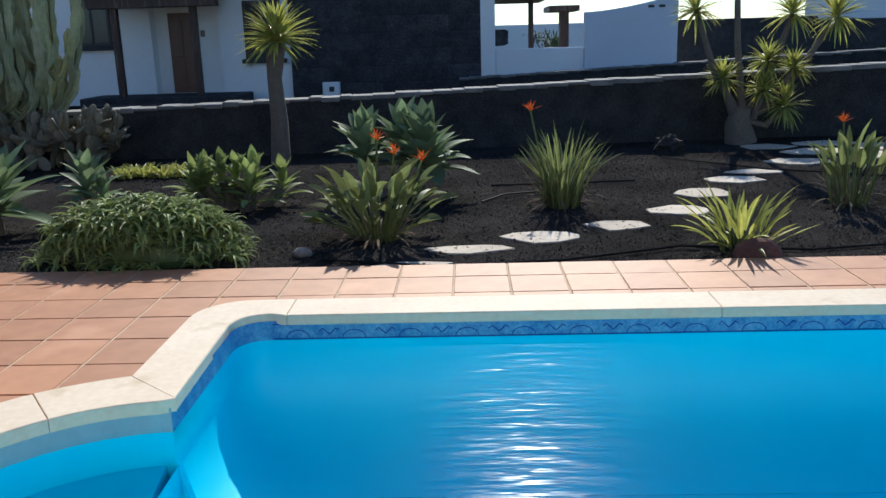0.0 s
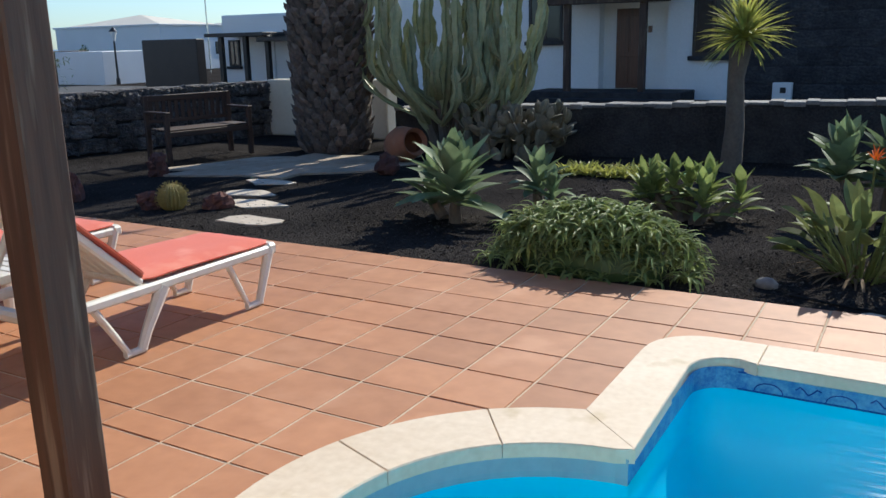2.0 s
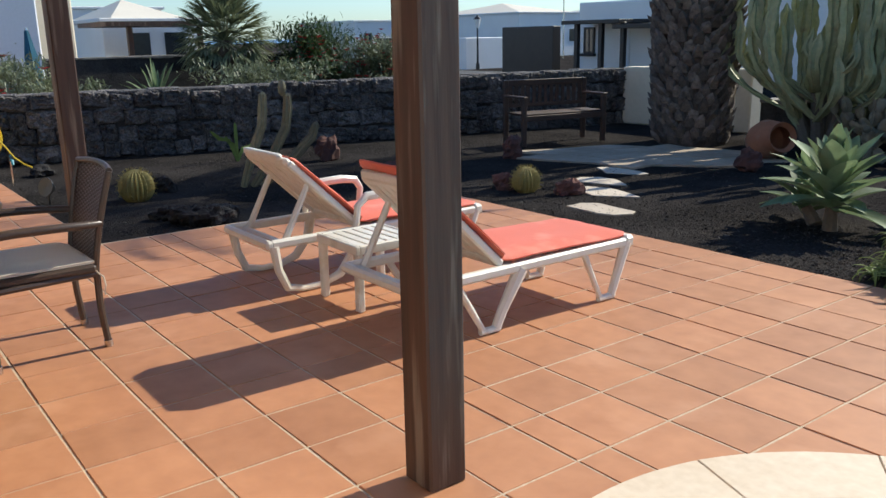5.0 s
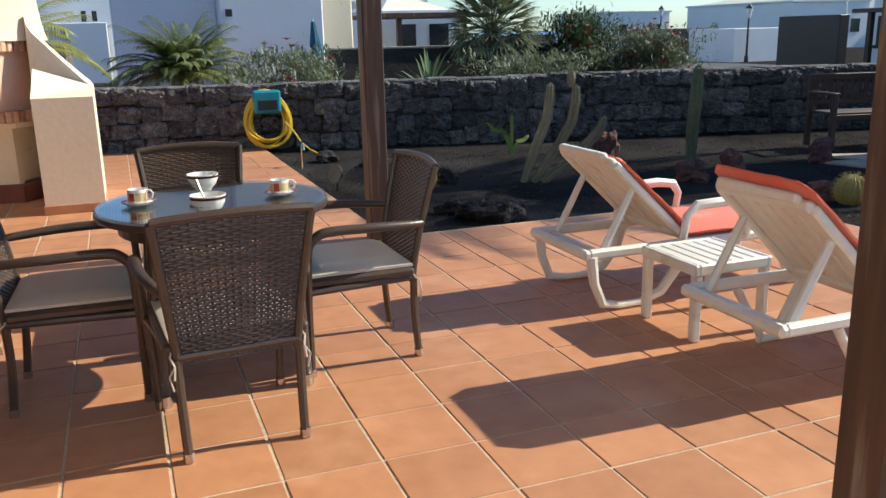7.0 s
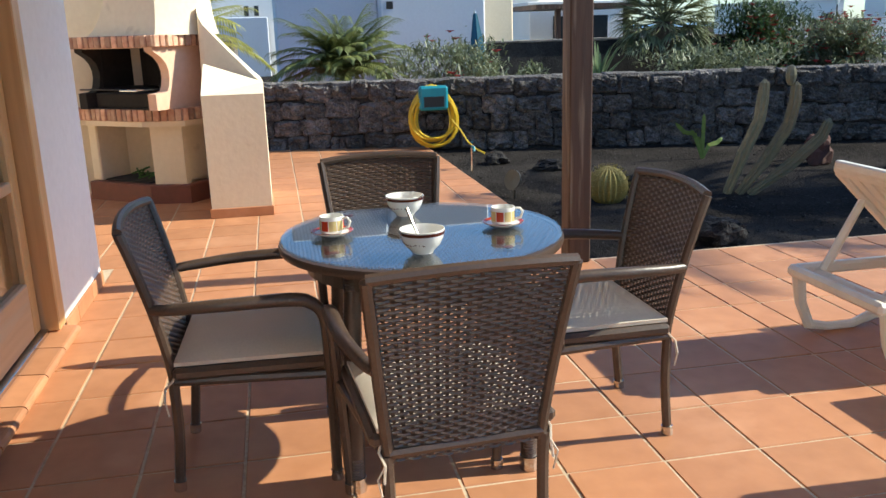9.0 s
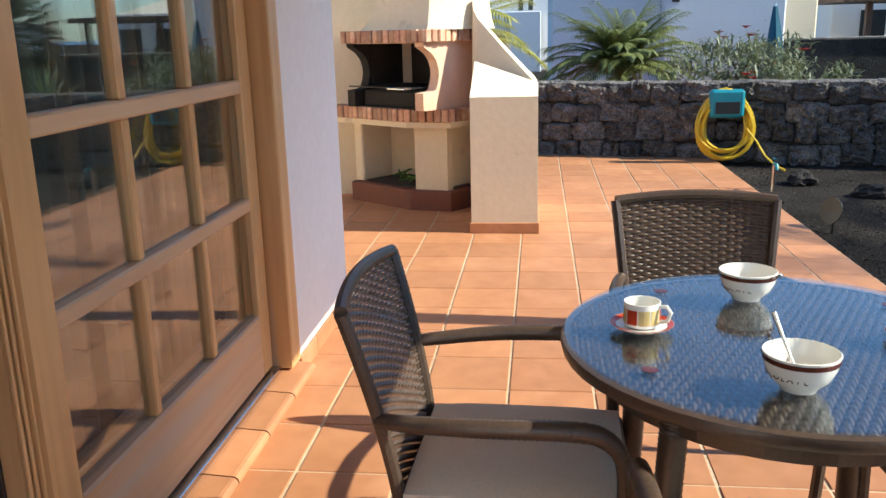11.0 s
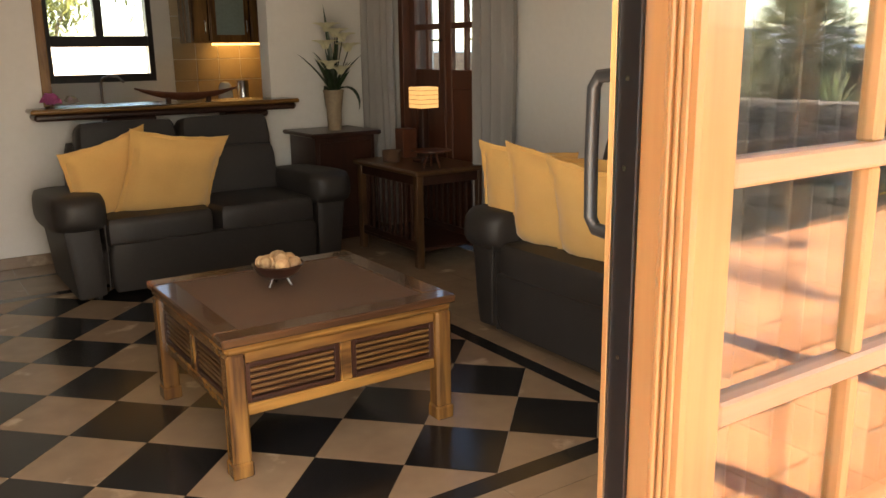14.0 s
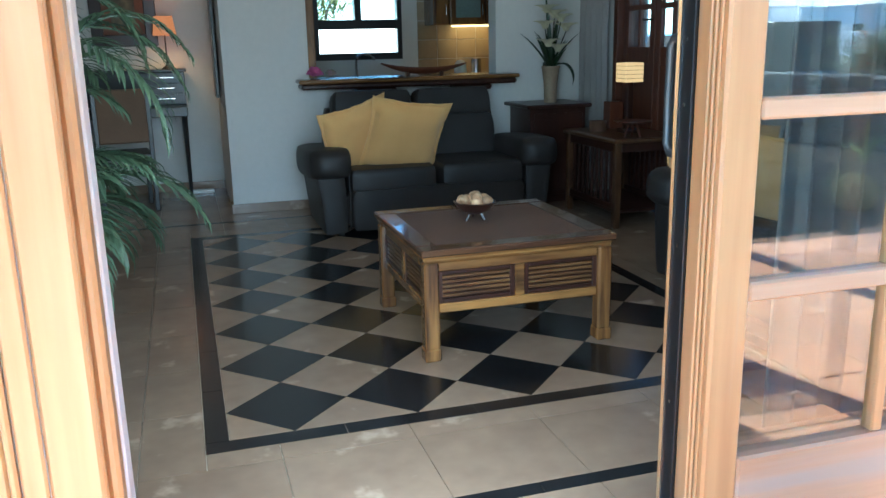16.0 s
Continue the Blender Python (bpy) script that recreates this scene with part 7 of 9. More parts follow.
def wavy_arm(sh, p, heading, out, top, r):
    """An arm that curves outwards and then straight up, pinched in every hand's breadth."""
    p, line, z = Vector(p), [], 0.0
    h = Vector((math.cos(heading), 0.62 * math.sin(heading), 0))
    steps = max(8, int((top - p.z) / 0.055))
    w1, w2 = rng.random() * 6, rng.random() * 6
    for k in range(steps + 1):
        f = k / steps
        q = p + h * out * (1 - (1 - min(1, f * 1.5)) ** 2.2) + Vector((0.018 * math.sin(6 * f + w1), 0.018 * math.cos(5 * f + w2), (top - p.z) * f))
        line.append(q)
    n, ribs = 10, 5
    vs, fs = [], []
    for i, q in enumerate(line):
        pinch = 1 + 0.16 * math.sin(i * 1.45 + w1) + 0.07 * math.sin(i * 0.6 + w2)
        end = min(1.0, 0.15 + 0.45 * (steps - i)) * (0.75 + 0.25 * min(1, i / 3))
        for k in range(n):
            a = 6.283 * k / n + w2 + 0.12 * math.sin(i * 0.5)
            rr = r * pinch * end * (1 if k % 2 == 0 else 0.55)
            vs.append(q + Vector((math.cos(a) * rr, math.sin(a) * rr, 0)))
    for i in range(steps):
        fs += [(i * n + k, i * n + (k + 1) % n, (i + 1) * n + (k + 1) % n, (i + 1) * n + k) for k in range(n)]
    fs.append(tuple(range(len(vs) - n, len(vs))))
    sh.add(vs, fs)
    return line


for i in range(9):
    a = i * 2.4 + 0.4
    r0 = 0.08 + 0.20 * (i % 3) / 2
    foot = (r0 * math.cos(a), 0.6 * r0 * math.sin(a), 0.0)
    stem = part("trunk", S().tube([foot, (foot[0] * 1.8, foot[1] * 1.5, 0.35), (foot[0] * 2.6, foot[1] * 2.2, 0.72)], [0.085, 0.07, 0.055], 9), TRUNK, ca, smooth=True)
    for k in range(6):
        arm = S()
        f = 0.25 + 0.75 * rng.random()
        base = Vector(foot).lerp(Vector((foot[0] * 2.6, foot[1] * 2.2, 0.72)), f)
        line = wavy_arm(arm, base, a + rng.uniform(-1.2, 1.2), 0.15 + 0.85 * rng.random(), 1.15 + 1.75 * rng.random(), 0.058 + 0.016 * rng.random())
        for q in rng.sample(line[len(line) // 4: -len(line) // 4], 1 + (k % 2)):
            wavy_arm(arm, q, rng.random() * 6.28, 0.12 + 0.10 * rng.random(), q.z + 0.3 + 0.5 * rng.random(), 0.046)
        part("arm", arm, CACTUS, stem)

op = thing("prickly_pear", "sprawling prickly pear cactus with crowded flat pads", "cactus", pose(-4.98, 10.0, -0.05))
rng = random.Random(61)


def pad(sh, base, heading, lift, size, depth):
    h = Vector((math.cos(heading), math.sin(heading), 0))
    d = h * math.cos(lift) + Vector((0, 0, math.sin(lift)))
    m = Matrix.Translation(Vector(base) + d * size * 0.5) @ d.to_track_quat("Z", "Y").to_matrix().to_4x4() @ Matrix.Rotation(rng.random() * 3.14, 4, "Z")
    part("pad", S().ball((0, 0, 0), (size * 0.31, size * 0.10, size * 0.52), 8, 6, m), PADS, op, smooth=True)
    if depth:
        for k in range(rng.choice((1, 2, 2, 3))):
            pad(sh, Vector(base) + d * size * 0.92, heading + 2.2 * (rng.random() - 0.5), min(1.45, lift + 1.3 * (rng.random() - 0.45)), size * (0.8 + 0.2 * rng.random()), depth - 1)


sh = S()
for i in range(21):
    pad(sh, (1.0 * (rng.random() - 0.5), 0.5 * (rng.random() - 0.5), 0.0), rng.random() * 6.28, 0.7 + 0.7 * rng.random(), 0.225, 3)


def barrel(x, y, r):
    b = thing("barrel_cactus", "round golden barrel cactus with yellow spines", "cactus", pose(x, y, -0.05), "barrel cacti")
    sh = S()
    rows, ribs = 9, 22
    vs = [(r * (math.cos(-0.9 + 2.35 * i / rows)) * (1 if k % 2 == 0 else 0.86) * math.cos(math.pi * k / ribs), r * math.cos(-0.9 + 2.35 * i / rows) * (1 if k % 2 == 0 else 0.86) * math.sin(math.pi * k / ribs), r * 0.78 + r * math.sin(-0.9 + 2.35 * i / rows)) for i in range(rows + 1) for k in range(2 * ribs)]
    n = 2 * ribs
    sh.add(vs, [(i * n + k, i * n + (k + 1) % n, (i + 1) * n + (k + 1) % n, (i + 1) * n + k) for i in range(rows) for k in range(n)] + [tuple(range(len(vs) - n, len(vs)))])
    body = part("body", sh, SPINES, b)
    sp, rg = S(), random.Random(3)
    for k in range(ribs):
        for i in range(2, rows):
            a, e = 2 * math.pi * k / ribs, -0.9 + 2.35 * i / rows
            c = Vector((r * math.cos(e) * math.cos(a), r * math.cos(e) * math.sin(a), r * 0.78 + r * math.sin(e)))
            for s in range(3):
                d = Vector((c.x, c.y, c.z - r * 0.78)).normalized() + Vector((rg.random() - 0.5, rg.random() - 0.5, rg.random() - 0.5))
                sp.tube([c, c + d.normalized() * 0.035], [0.0015, 0.0005], 3, cap=False)
    ob = part("spines", sp, SPINES, body)
    ob["kind"] = "stuff"


barrel(-6.43, 5.80, 0.135)
barrel(-8.6, 2.84, 0.165)
GREEN_COLUMN = material("green_column_skin", (0.13, 0.15, 0.07), (0.07, 0.085, 0.04), rough=0.65, grain=18, patch=4, bump=0.3, vary=0.25)
cols = thing("column_cactus", "leaning pale ribbed column cactus by the lava wall", "cactus", pose(-8.58, 3.9, -0.05))
for line in (((0, 0, 0), (0.06, 0.10, 0.35), (0.10, 0.2, 0.62), (0.10, 0.22, 0.78), (0.10, 0.23, 0.92), (0.10, 0.23, 0.95)), ((0.05, 0.08, 0), (0.12, 0.28, 0.3), (0.18, 0.42, 0.58), (0.20, 0.45, 0.78), (0.2, 0.45, 0.90), (0.2, 0.45, 0.93)), ((0.1, 0.15, 0), (0.2, 0.45, 0.25), (0.28, 0.66, 0.48), (0.3, 0.70, 0.60), (0.3, 0.71, 0.63))):
    sh = S()
    rib_tube(sh, line, 0.05, 8, 0.28)
    part("stem", sh, COLUMN, cols)
cb = S()
cb.ball((0.195, 0.40, 0.98), (0.045, 0.045, 0.085), 8, 6)
part("bud", cb, COLUMN, cols)
c4 = S()
rib_tube(c4, [(0, 0, 0), (0, 0.01, 0.4), (0.01, 0.03, 0.8), (0.01, 0.04, 1.02), (0.01, 0.04, 1.06)], 0.065, 8, 0.22)
solo("column_cactus", c4, GREEN_COLUMN, "single upright green column cactus", "cactus", pose(-8.45, 5.74, -0.05), "column cacti")
gp = S()
for i, (dy, dz, ln) in enumerate(((-0.35, 0.75, 0.3), (0.0, 0.9, 0.35), (0.25, 0.4, 0.3), (-0.15, 0.6, 0.35))):
    rib_tube(gp, [(0, 0, 0.0), (0, dy * 0.4, dz * 0.45), (0, dy * 0.9, dz * 0.5), (0, dy * 1.2, dz * 0.62), (0, dy * 1.3, dz * 0.66)], 0.035, 3, 0.5)
solo("jointed_cactus", gp, material("bright_cactus", (0.20, 0.26, 0.05), (0.12, 0.17, 0.03), rough=0.6, vary=0.2), "bright green jointed cactus at the wall's foot", "cactus", pose(-10.4, 4.64, -0.05) @ Matrix.Diagonal((0.8, 0.7, 0.8, 1)))

# date palm trunk
dp = thing("date_palm", "thick date palm trunk shingled with old leaf bases", "palm tree", pose(-7.60, 9.87, -0.05))
part("trunk", S().tube([(0, 0, 0), (0, 0, 0.8), (0, 0, 2.0), (0, 0, 3.2), (0, 0, 4.4)], [0.44, 0.46, 0.50, 0.50, 0.38], 20), PALM_BARK, dp, smooth=True)
scales, rng = S(), random.Random(71)
for row in range(36):
    for k in range(17):
        a = 2 * math.pi * (k + 0.5 * (row % 2)) / 17 + 0.16 * rng.random()
        z = 0.05 + row * 0.098 + 0.05 * rng.random()
        r = 0.43 + 0.075 * min(1.0, z / 1.6)
        m = Matrix.Translation((r * math.cos(a), r * math.sin(a), z)) @ Matrix.Rotation(a, 4, "Z") @ Matrix.Rotation(radians(14 + 30 * rng.random()), 4, "Y")
        ht, wd, th = rng.uniform(0.13, 0.20), rng.uniform(0.065, 0.085), rng.uniform(0.035, 0.06)
        scales.add([(-0.02, -wd, -0.03), (th, -wd * 0.9, -0.02), (th, wd * 0.9, -0.02), (-0.02, wd, -0.03), (0.0, -wd * 0.8, ht * 0.6), (th * 1.1, -wd * 0.6, ht * 0.55), (th * 1.1, wd * 0.6, ht * 0.55), (0.0, wd * 0.8, ht * 0.6), (th * 0.5, rng.uniform(-0.03, 0.03), ht)], [(0, 1, 5, 4), (1, 2, 6, 5), (2, 3, 7, 6), (3, 0, 4, 7), (4, 5, 8), (5, 6, 8), (6, 7, 8), (7, 4, 8), (3, 2, 1, 0)], m)
ob = part("leaf_base_shingles", scales, PALM_BARK, dp)
ob["kind"] = "stuff"
fr = S()
random.seed(9)
for i in range(30):
    frond(fr, (0.2 * math.cos(i * 2.4), 0.2 * math.sin(i * 2.4), 4.3), i * 2.4, 1.2 - 0.045 * i, 2.4, 1.5 + 0.03 * i, 0.5, 22, 0.15, 0.045)
part("crown", fr, DEEP_LEAF, dp, "long arching fronds")

# small plants, rocks, pots, stones
ye = S()
rng = random.Random(81)
for i in range(60):
    px, py = 0.42 * (rng.random() - 0.5) * 2, 0.18 * (rng.random() - 0.5) * 2
    for k in range(6):
        ye.blade((px, py, 0), rng.random() * 6.28, 0.3 + rng.random(), 0.12 + 0.1 * rng.random(), 0.03, 0.8, 3, 0.3, 0.4)
solo("ground_cover", ye, SPIKY, "low yellow-green succulent mat in the gravel", "succulent", pose(-3.44, 9.15, -0.05))
urn = thing("clay_urn", "terracotta urn lying on its side in the gravel", "pot", pose(-6.08, 9.22, 0.17, 78, 20, 60) @ Matrix.Diagonal((1.15, 1.15, 1.15, 1)))
part("body", S().lathe([(0.001, -0.25), (0.09, -0.25), (0.17, -0.1), (0.20, 0.03), (0.17, 0.16), (0.12, 0.22), (0.15, 0.27), (0.145, 0.285), (0.11, 0.235), (0.15, 0.14), (0.17, 0.02), (0.001, -0.2)], 24), CLAY, urn, smooth=True)


ROCK_BLACK = material("black_lava_rock", (0.012, 0.011, 0.011), (0.05, 0.045, 0.043), rough=0.95, grain=26, patch=6, bump=1.0, relief=0.03, vary=0.25, spec=0.2)


def rock(x, y, rx, ry, rz, mat, label, seed):
    sh = S().ball((0, 0, 0), (rx * 0.85, ry * 0.85, rz * 0.9), 18, 11)
    off = Vector((seed * 3.1, 0, 0))
    sh.v = [tuple(Vector(p) * (1 + 0.55 * noise.noise(Vector(p) * 9 + off) + 0.35 * noise.noise(Vector(p) * 24 + off) + 0.15 * noise.noise(Vector(p) * 60 + off))) for p in sh.v]
    solo("rock", sh, mat, label, "rock", pose(x, y, -0.05 + rz * 0.55, 0, 0, seed * 47), "garden rocks")


for i, (x, y, a, b, c) in enumerate(((-7.75, 5.7, 0.13, 0.12, 0.20), (-7.9, 5.35, 0.2, 0.16, 0.14), (-9.66, 5.5, 0.17, 0.13, 0.2), (-6.7, 5.75, 0.15, 0.12, 0.10), (-5.7, 8.3, 0.16, 0.12, 0.16), (-6.05, 6.0, 0.14, 0.1, 0.1), (-8.2, 7.2, 0.17, 0.13, 0.18))):
    rock(x, y, a, b, c, ROCK_RED, "rough dark red volcanic rock in the gravel", i)
for i, (x, y, a, b, c) in enumerate(((-7.2, 2.85, 0.24, 0.15, 0.13), (-7.55, 2.75, 0.15, 0.12, 0.1), (-7.0, 3.0, 0.13, 0.14, 0.12), (-7.35, 3.15, 0.2, 0.14, 0.09), (-8.9, 3.2, 0.14, 0.1, 0.12), (-10.3, 2.9, 0.2, 0.12, 0.09), (-10.9, 2.5, 0.16, 0.14, 0.1), (2.35, 10.0, 0.2, 0.14, 0.18))):
    rock(x, y, a, b, c * 0.8, ROCK_BLACK, "jagged black lava rock in the gravel", i + 20)
solo("pebble", S().ball((0, 0, 0.02), (0.07, 0.05, 0.045), 8, 5), LAVA_CAP, "pale rounded pebble on the gravel", "pebble", pose(-1.15, 5.5, -0.05), smooth=True)


def flag(x, y, rx, ry, seed, group):
    rg = random.Random(seed)
    poly = [(rx * (0.66 + 0.55 * rg.random()) * math.cos(a), ry * (0.66 + 0.55 * rg.random()) * math.sin(a)) for a in [6.283 * (k + 0.55 * rg.random()) / 9 + seed for k in range(9)]]
    solo("stepping_stone", S().prism(poly, -0.02, 0.006, 0.004), FLAGSTONE, "flat irregular pale stepping stone set in black gravel", "stepping stone", pose(x, y, -0.045, 0, 0, 0), group)


for i, (x, y, rx, ry) in enumerate(((-0.4, 5.19, 0.26, 0.10), (-0.02, 5.58, 0.29, 0.15), (0.51, 5.88, 0.30, 0.18), (1.12, 6.2, 0.25, 0.18), (1.69, 6.72, 0.28, 0.2), (2.1, 7.4, 0.27, 0.22), (2.52, 8.08, 0.30, 0.2), (2.92, 8.5, 0.30, 0.18), (3.56, 9.1, 0.34, 0.24), (4.07, 9.82, 0.42, 0.25), (3.62, 10.3, 0.36, 0.2), (4.7, 9.4, 0.4, 0.3), (4.36, 10.5, 0.45, 0.2), (5.0, 10.1, 0.5, 0.35))):
    flag(x, y, rx, ry, 100 + i, "stones of the garden path")
for i, (x, y, rx, ry) in enumerate(((-6.61, 7.34, 0.34, 0.17), (-6.36, 6.72, 0.34, 0.19), (-5.87, 6.29, 0.35, 0.2), (-5.39, 5.7, 0.40, 0.2))):
    flag(x, y, rx, ry, 200 + i, "stones towards the bench")
PAVING = material("beige_paving", (0.44, 0.35, 0.26), (0.32, 0.245, 0.17), rough=0.85, grain=14, patch=2.5, bump=0.6, relief=0.006, vary=0.14)
pv = thing("paved_patch", "pale irregular flagstone paving in front of the bench", "paving", pose(0, 0, 0))
rg = random.Random(15)
node = [[Vector((-9.1 + 0.48 * i + 0.1 * j + rg.uniform(-0.13, 0.13), 7.05 + 0.42 * j + 0.10 * i + rg.uniform(-0.11, 0.11))) for j in range(6)] for i in range(7)]
for i in range(1, 6):
    for j in range(5):
        if (i, j) in ((1, 0), (1, 4), (5, 4), (5, 0)):
            continue
        quad = [node[i][j], node[i + 1][j], node[i + 1][j + 1], node[i][j + 1]]
        mid = sum(quad, Vector((0, 0))) / 4
        part("flagstone", S().prism([tuple(mid + (q - mid) * 0.975) for q in quad], -0.06, -0.030 + 0.006 * rg.random(), 0.006), PAVING, pv)
bn = thing("garden_bench", "dark stained slatted wooden garden bench against the lava wall", "bench", pose(-8.85, 8.55, -0.03, 0, 0, 78))
for i in range(5):
    part("seat_slat", S().box((-0.62, -0.25 + 0.09 * i, 0.40), (0.62, -0.175 + 0.09 * i, 0.425), 0.006), BENCH_WOOD, bn)
part("back_rail", S().box((-0.64, 0.21, 0.76), (0.64, 0.25, 0.84), 0.008), BENCH_WOOD, bn)
part("back_rail", S().box((-0.62, 0.21, 0.48), (0.62, 0.24, 0.53), 0.006), BENCH_WOOD, bn)
part("front_rail", S().box((-0.62, -0.27, 0.33), (0.62, -0.24, 0.40), 0.006), BENCH_WOOD, bn)
for i in range(13):
    part("back_slat", S().box((-0.58 + 0.092 * i, 0.215, 0.53), (-0.525 + 0.092 * i, 0.235, 0.76), 0.004), BENCH_WOOD, bn)
for sx in (-1, 1):
    part("leg", S().box((sx * 0.62 - 0.03, -0.28, 0), (sx * 0.62 + 0.03, -0.22, 0.62), 0.006), BENCH_WOOD, bn)
    part("leg", S().box((sx * 0.62 - 0.03, 0.2, 0), (sx * 0.62 + 0.03, 0.26, 0.84), 0.006), BENCH_WOOD, bn)
    part("armrest", S().box((sx * 0.62 - 0.035, -0.3, 0.62), (sx * 0.62 + 0.035, 0.22, 0.65), 0.008), BENCH_WOOD, bn)
PIPE = material("black_irrigation_pipe", (0.012, 0.012, 0.012), rough=0.75, bump=0.05, spec=0.2)
for pts, nm in (([(-1.0, 5.35, -0.035), (-0.2, 5.12, -0.035), (0.6, 5.2, -0.03), (1.4, 5.5, -0.03), (2.2, 5.35, -0.035), (4.0, 5.7, -0.035)], "thin black irrigation pipe lying on the gravel"), ([(0.2, 8.0, -0.035), (0.9, 8.0, -0.03), (1.6, 8.1, -0.035)], "thin black irrigation pipe lying on the gravel"), ([(2.2, 9.6, -0.035), (3.0, 8.6, -0.03), (4.2, 7.9, -0.035), (5.5, 7.2, -0.035)], "thin black irrigation pipe lying on the gravel"), ([(0.1, 7.2, -0.035), (0.3, 7.5, -0.03), (0.6, 7.6, -0.03)], "thin black irrigation pipe lying on the gravel")):
    solo("irrigation_pipe", S().tube(pts, 0.009, 6), PIPE, nm, "pipe", None, "irrigation pipes", True)
GRIT = material("loose_grit", (0.022, 0.020, 0.019), (0.085, 0.076, 0.071), rough=1.0, grain=60, patch=4, bump=0.5, relief=0.004, vary=0.4, spec=0.1)
rng = random.Random(91)
grit = S()
for i in range(52000):
    if i % 3:
        x, y = -3.4 + 8.6 * rng.random(), 5.04 + 5.6 * rng.random() ** 1.5
    else:
        x, y = -12.0 + 10.0 * rng.random(), 2.05 + 7.5 * rng.random() ** 1.2
        if x > XE and y < YE + 0.02:
            y = YE + 0.03 + 1.5 * rng.random()
    r = 0.005 + 0.010 * rng.random() ** 2
    q = [Vector((x, y, -0.048)) + Vector((rng.uniform(-1, 1), rng.uniform(-1, 1), rng.uniform(-0.2, 1))) * r * 1.2 for k in range(4)]
    grit.add(q, [(0, 1, 2), (0, 2, 3), (0, 3, 1), (1, 3, 2)])
tagged(new("loose_gravel", grit.mesh("loose_gravel", GRIT)), "loose black volcanic grit over the garden bed", "gravel", kind="stuff")

# ---- lava walls ----
def stone_mesh(seed):
    """A rough block of unit width and height: a broken, faceted face on a squared body."""
    rg = random.Random(seed)
    n = 10
    cut = [0.10 + 0.22 * rg.random() for k in range(4)]
    skew, tilt_u, tilt_w = 0.12 * (rg.random() - 0.5), rg.uniform(-0.4, 0.4), rg.uniform(-0.4, 0.4)
    off = Vector((seed * 7.3, 1.7, 0))
    vs, fs = [], []
    for i in range(n + 1):
        for j in range(n + 1):
            u, w = 2 * i / n - 1, 2 * j / n - 1
            c = cut[(0 if u < 0 else 1) + (0 if w < 0 else 2)]
            over = max(0.0, abs(u) + abs(w) - (2 - c))
            x, z = u * (1 - 0.5 * over), w * (1 - 0.5 * over)
            q = Vector((x * 1.6, z * 1.6, 0)) + off
            x, z = x + skew * z + 0.05 * noise.noise(q * 1.5), z + 0.06 * noise.noise(q * 1.5 + off)
            rim = max(abs(u), abs(w))
            y = -0.55 + 0.30 * tilt_u * u + 0.3 * tilt_w * w - 0.42 * noise.noise(q * 1.1) - 0.34 * noise.noise(q * 3.1) - 0.30 * noise.noise(q * 7.3)
            vs.append((x * 0.53, y + (0.55 if rim > 0.99 else 0.0), z * 0.53))
    fs = [(i * (n + 1) + j, (i + 1) * (n + 1) + j, (i + 1) * (n + 1) + j + 1, i * (n + 1) + j + 1) for i in range(n) for j in range(n)]
    rim = [i * (n + 1) for i in range(n + 1)] + [n * (n + 1) + j for j in range(1, n + 1)] + [i * (n + 1) + n for i in range(n - 1, -1, -1)] + [j for j in range(n - 1, 0, -1)]
    k0 = len(vs)
    vs += [(vs[k][0], 0.8, vs[k][2]) for k in rim]
    fs += [(rim[(k + 1) % len(rim)], rim[k], k0 + k, k0 + (k + 1) % len(rim)) for k in range(len(rim))]
    me = bpy.data.meshes.new("stone")
    me.from_pydata(vs, [], fs)
    me.materials.append(LAVA)
    me.update()
    return me


STONES = [stone_mesh(s) for s in range(12)]
LAVA_DARK = material("dark_lava_stone", (0.030, 0.029, 0.031), (0.075, 0.070, 0.070), rough=0.95, grain=20, patch=3, bump=1.0, relief=0.02, vary=0.2, spec=0.2)
DARK_STONES = []
for me_ in STONES[:6]:
    dark_ = me_.copy()
    dark_.materials.clear()
    dark_.materials.append(LAVA_DARK)
    DARK_STONES.append(dark_)


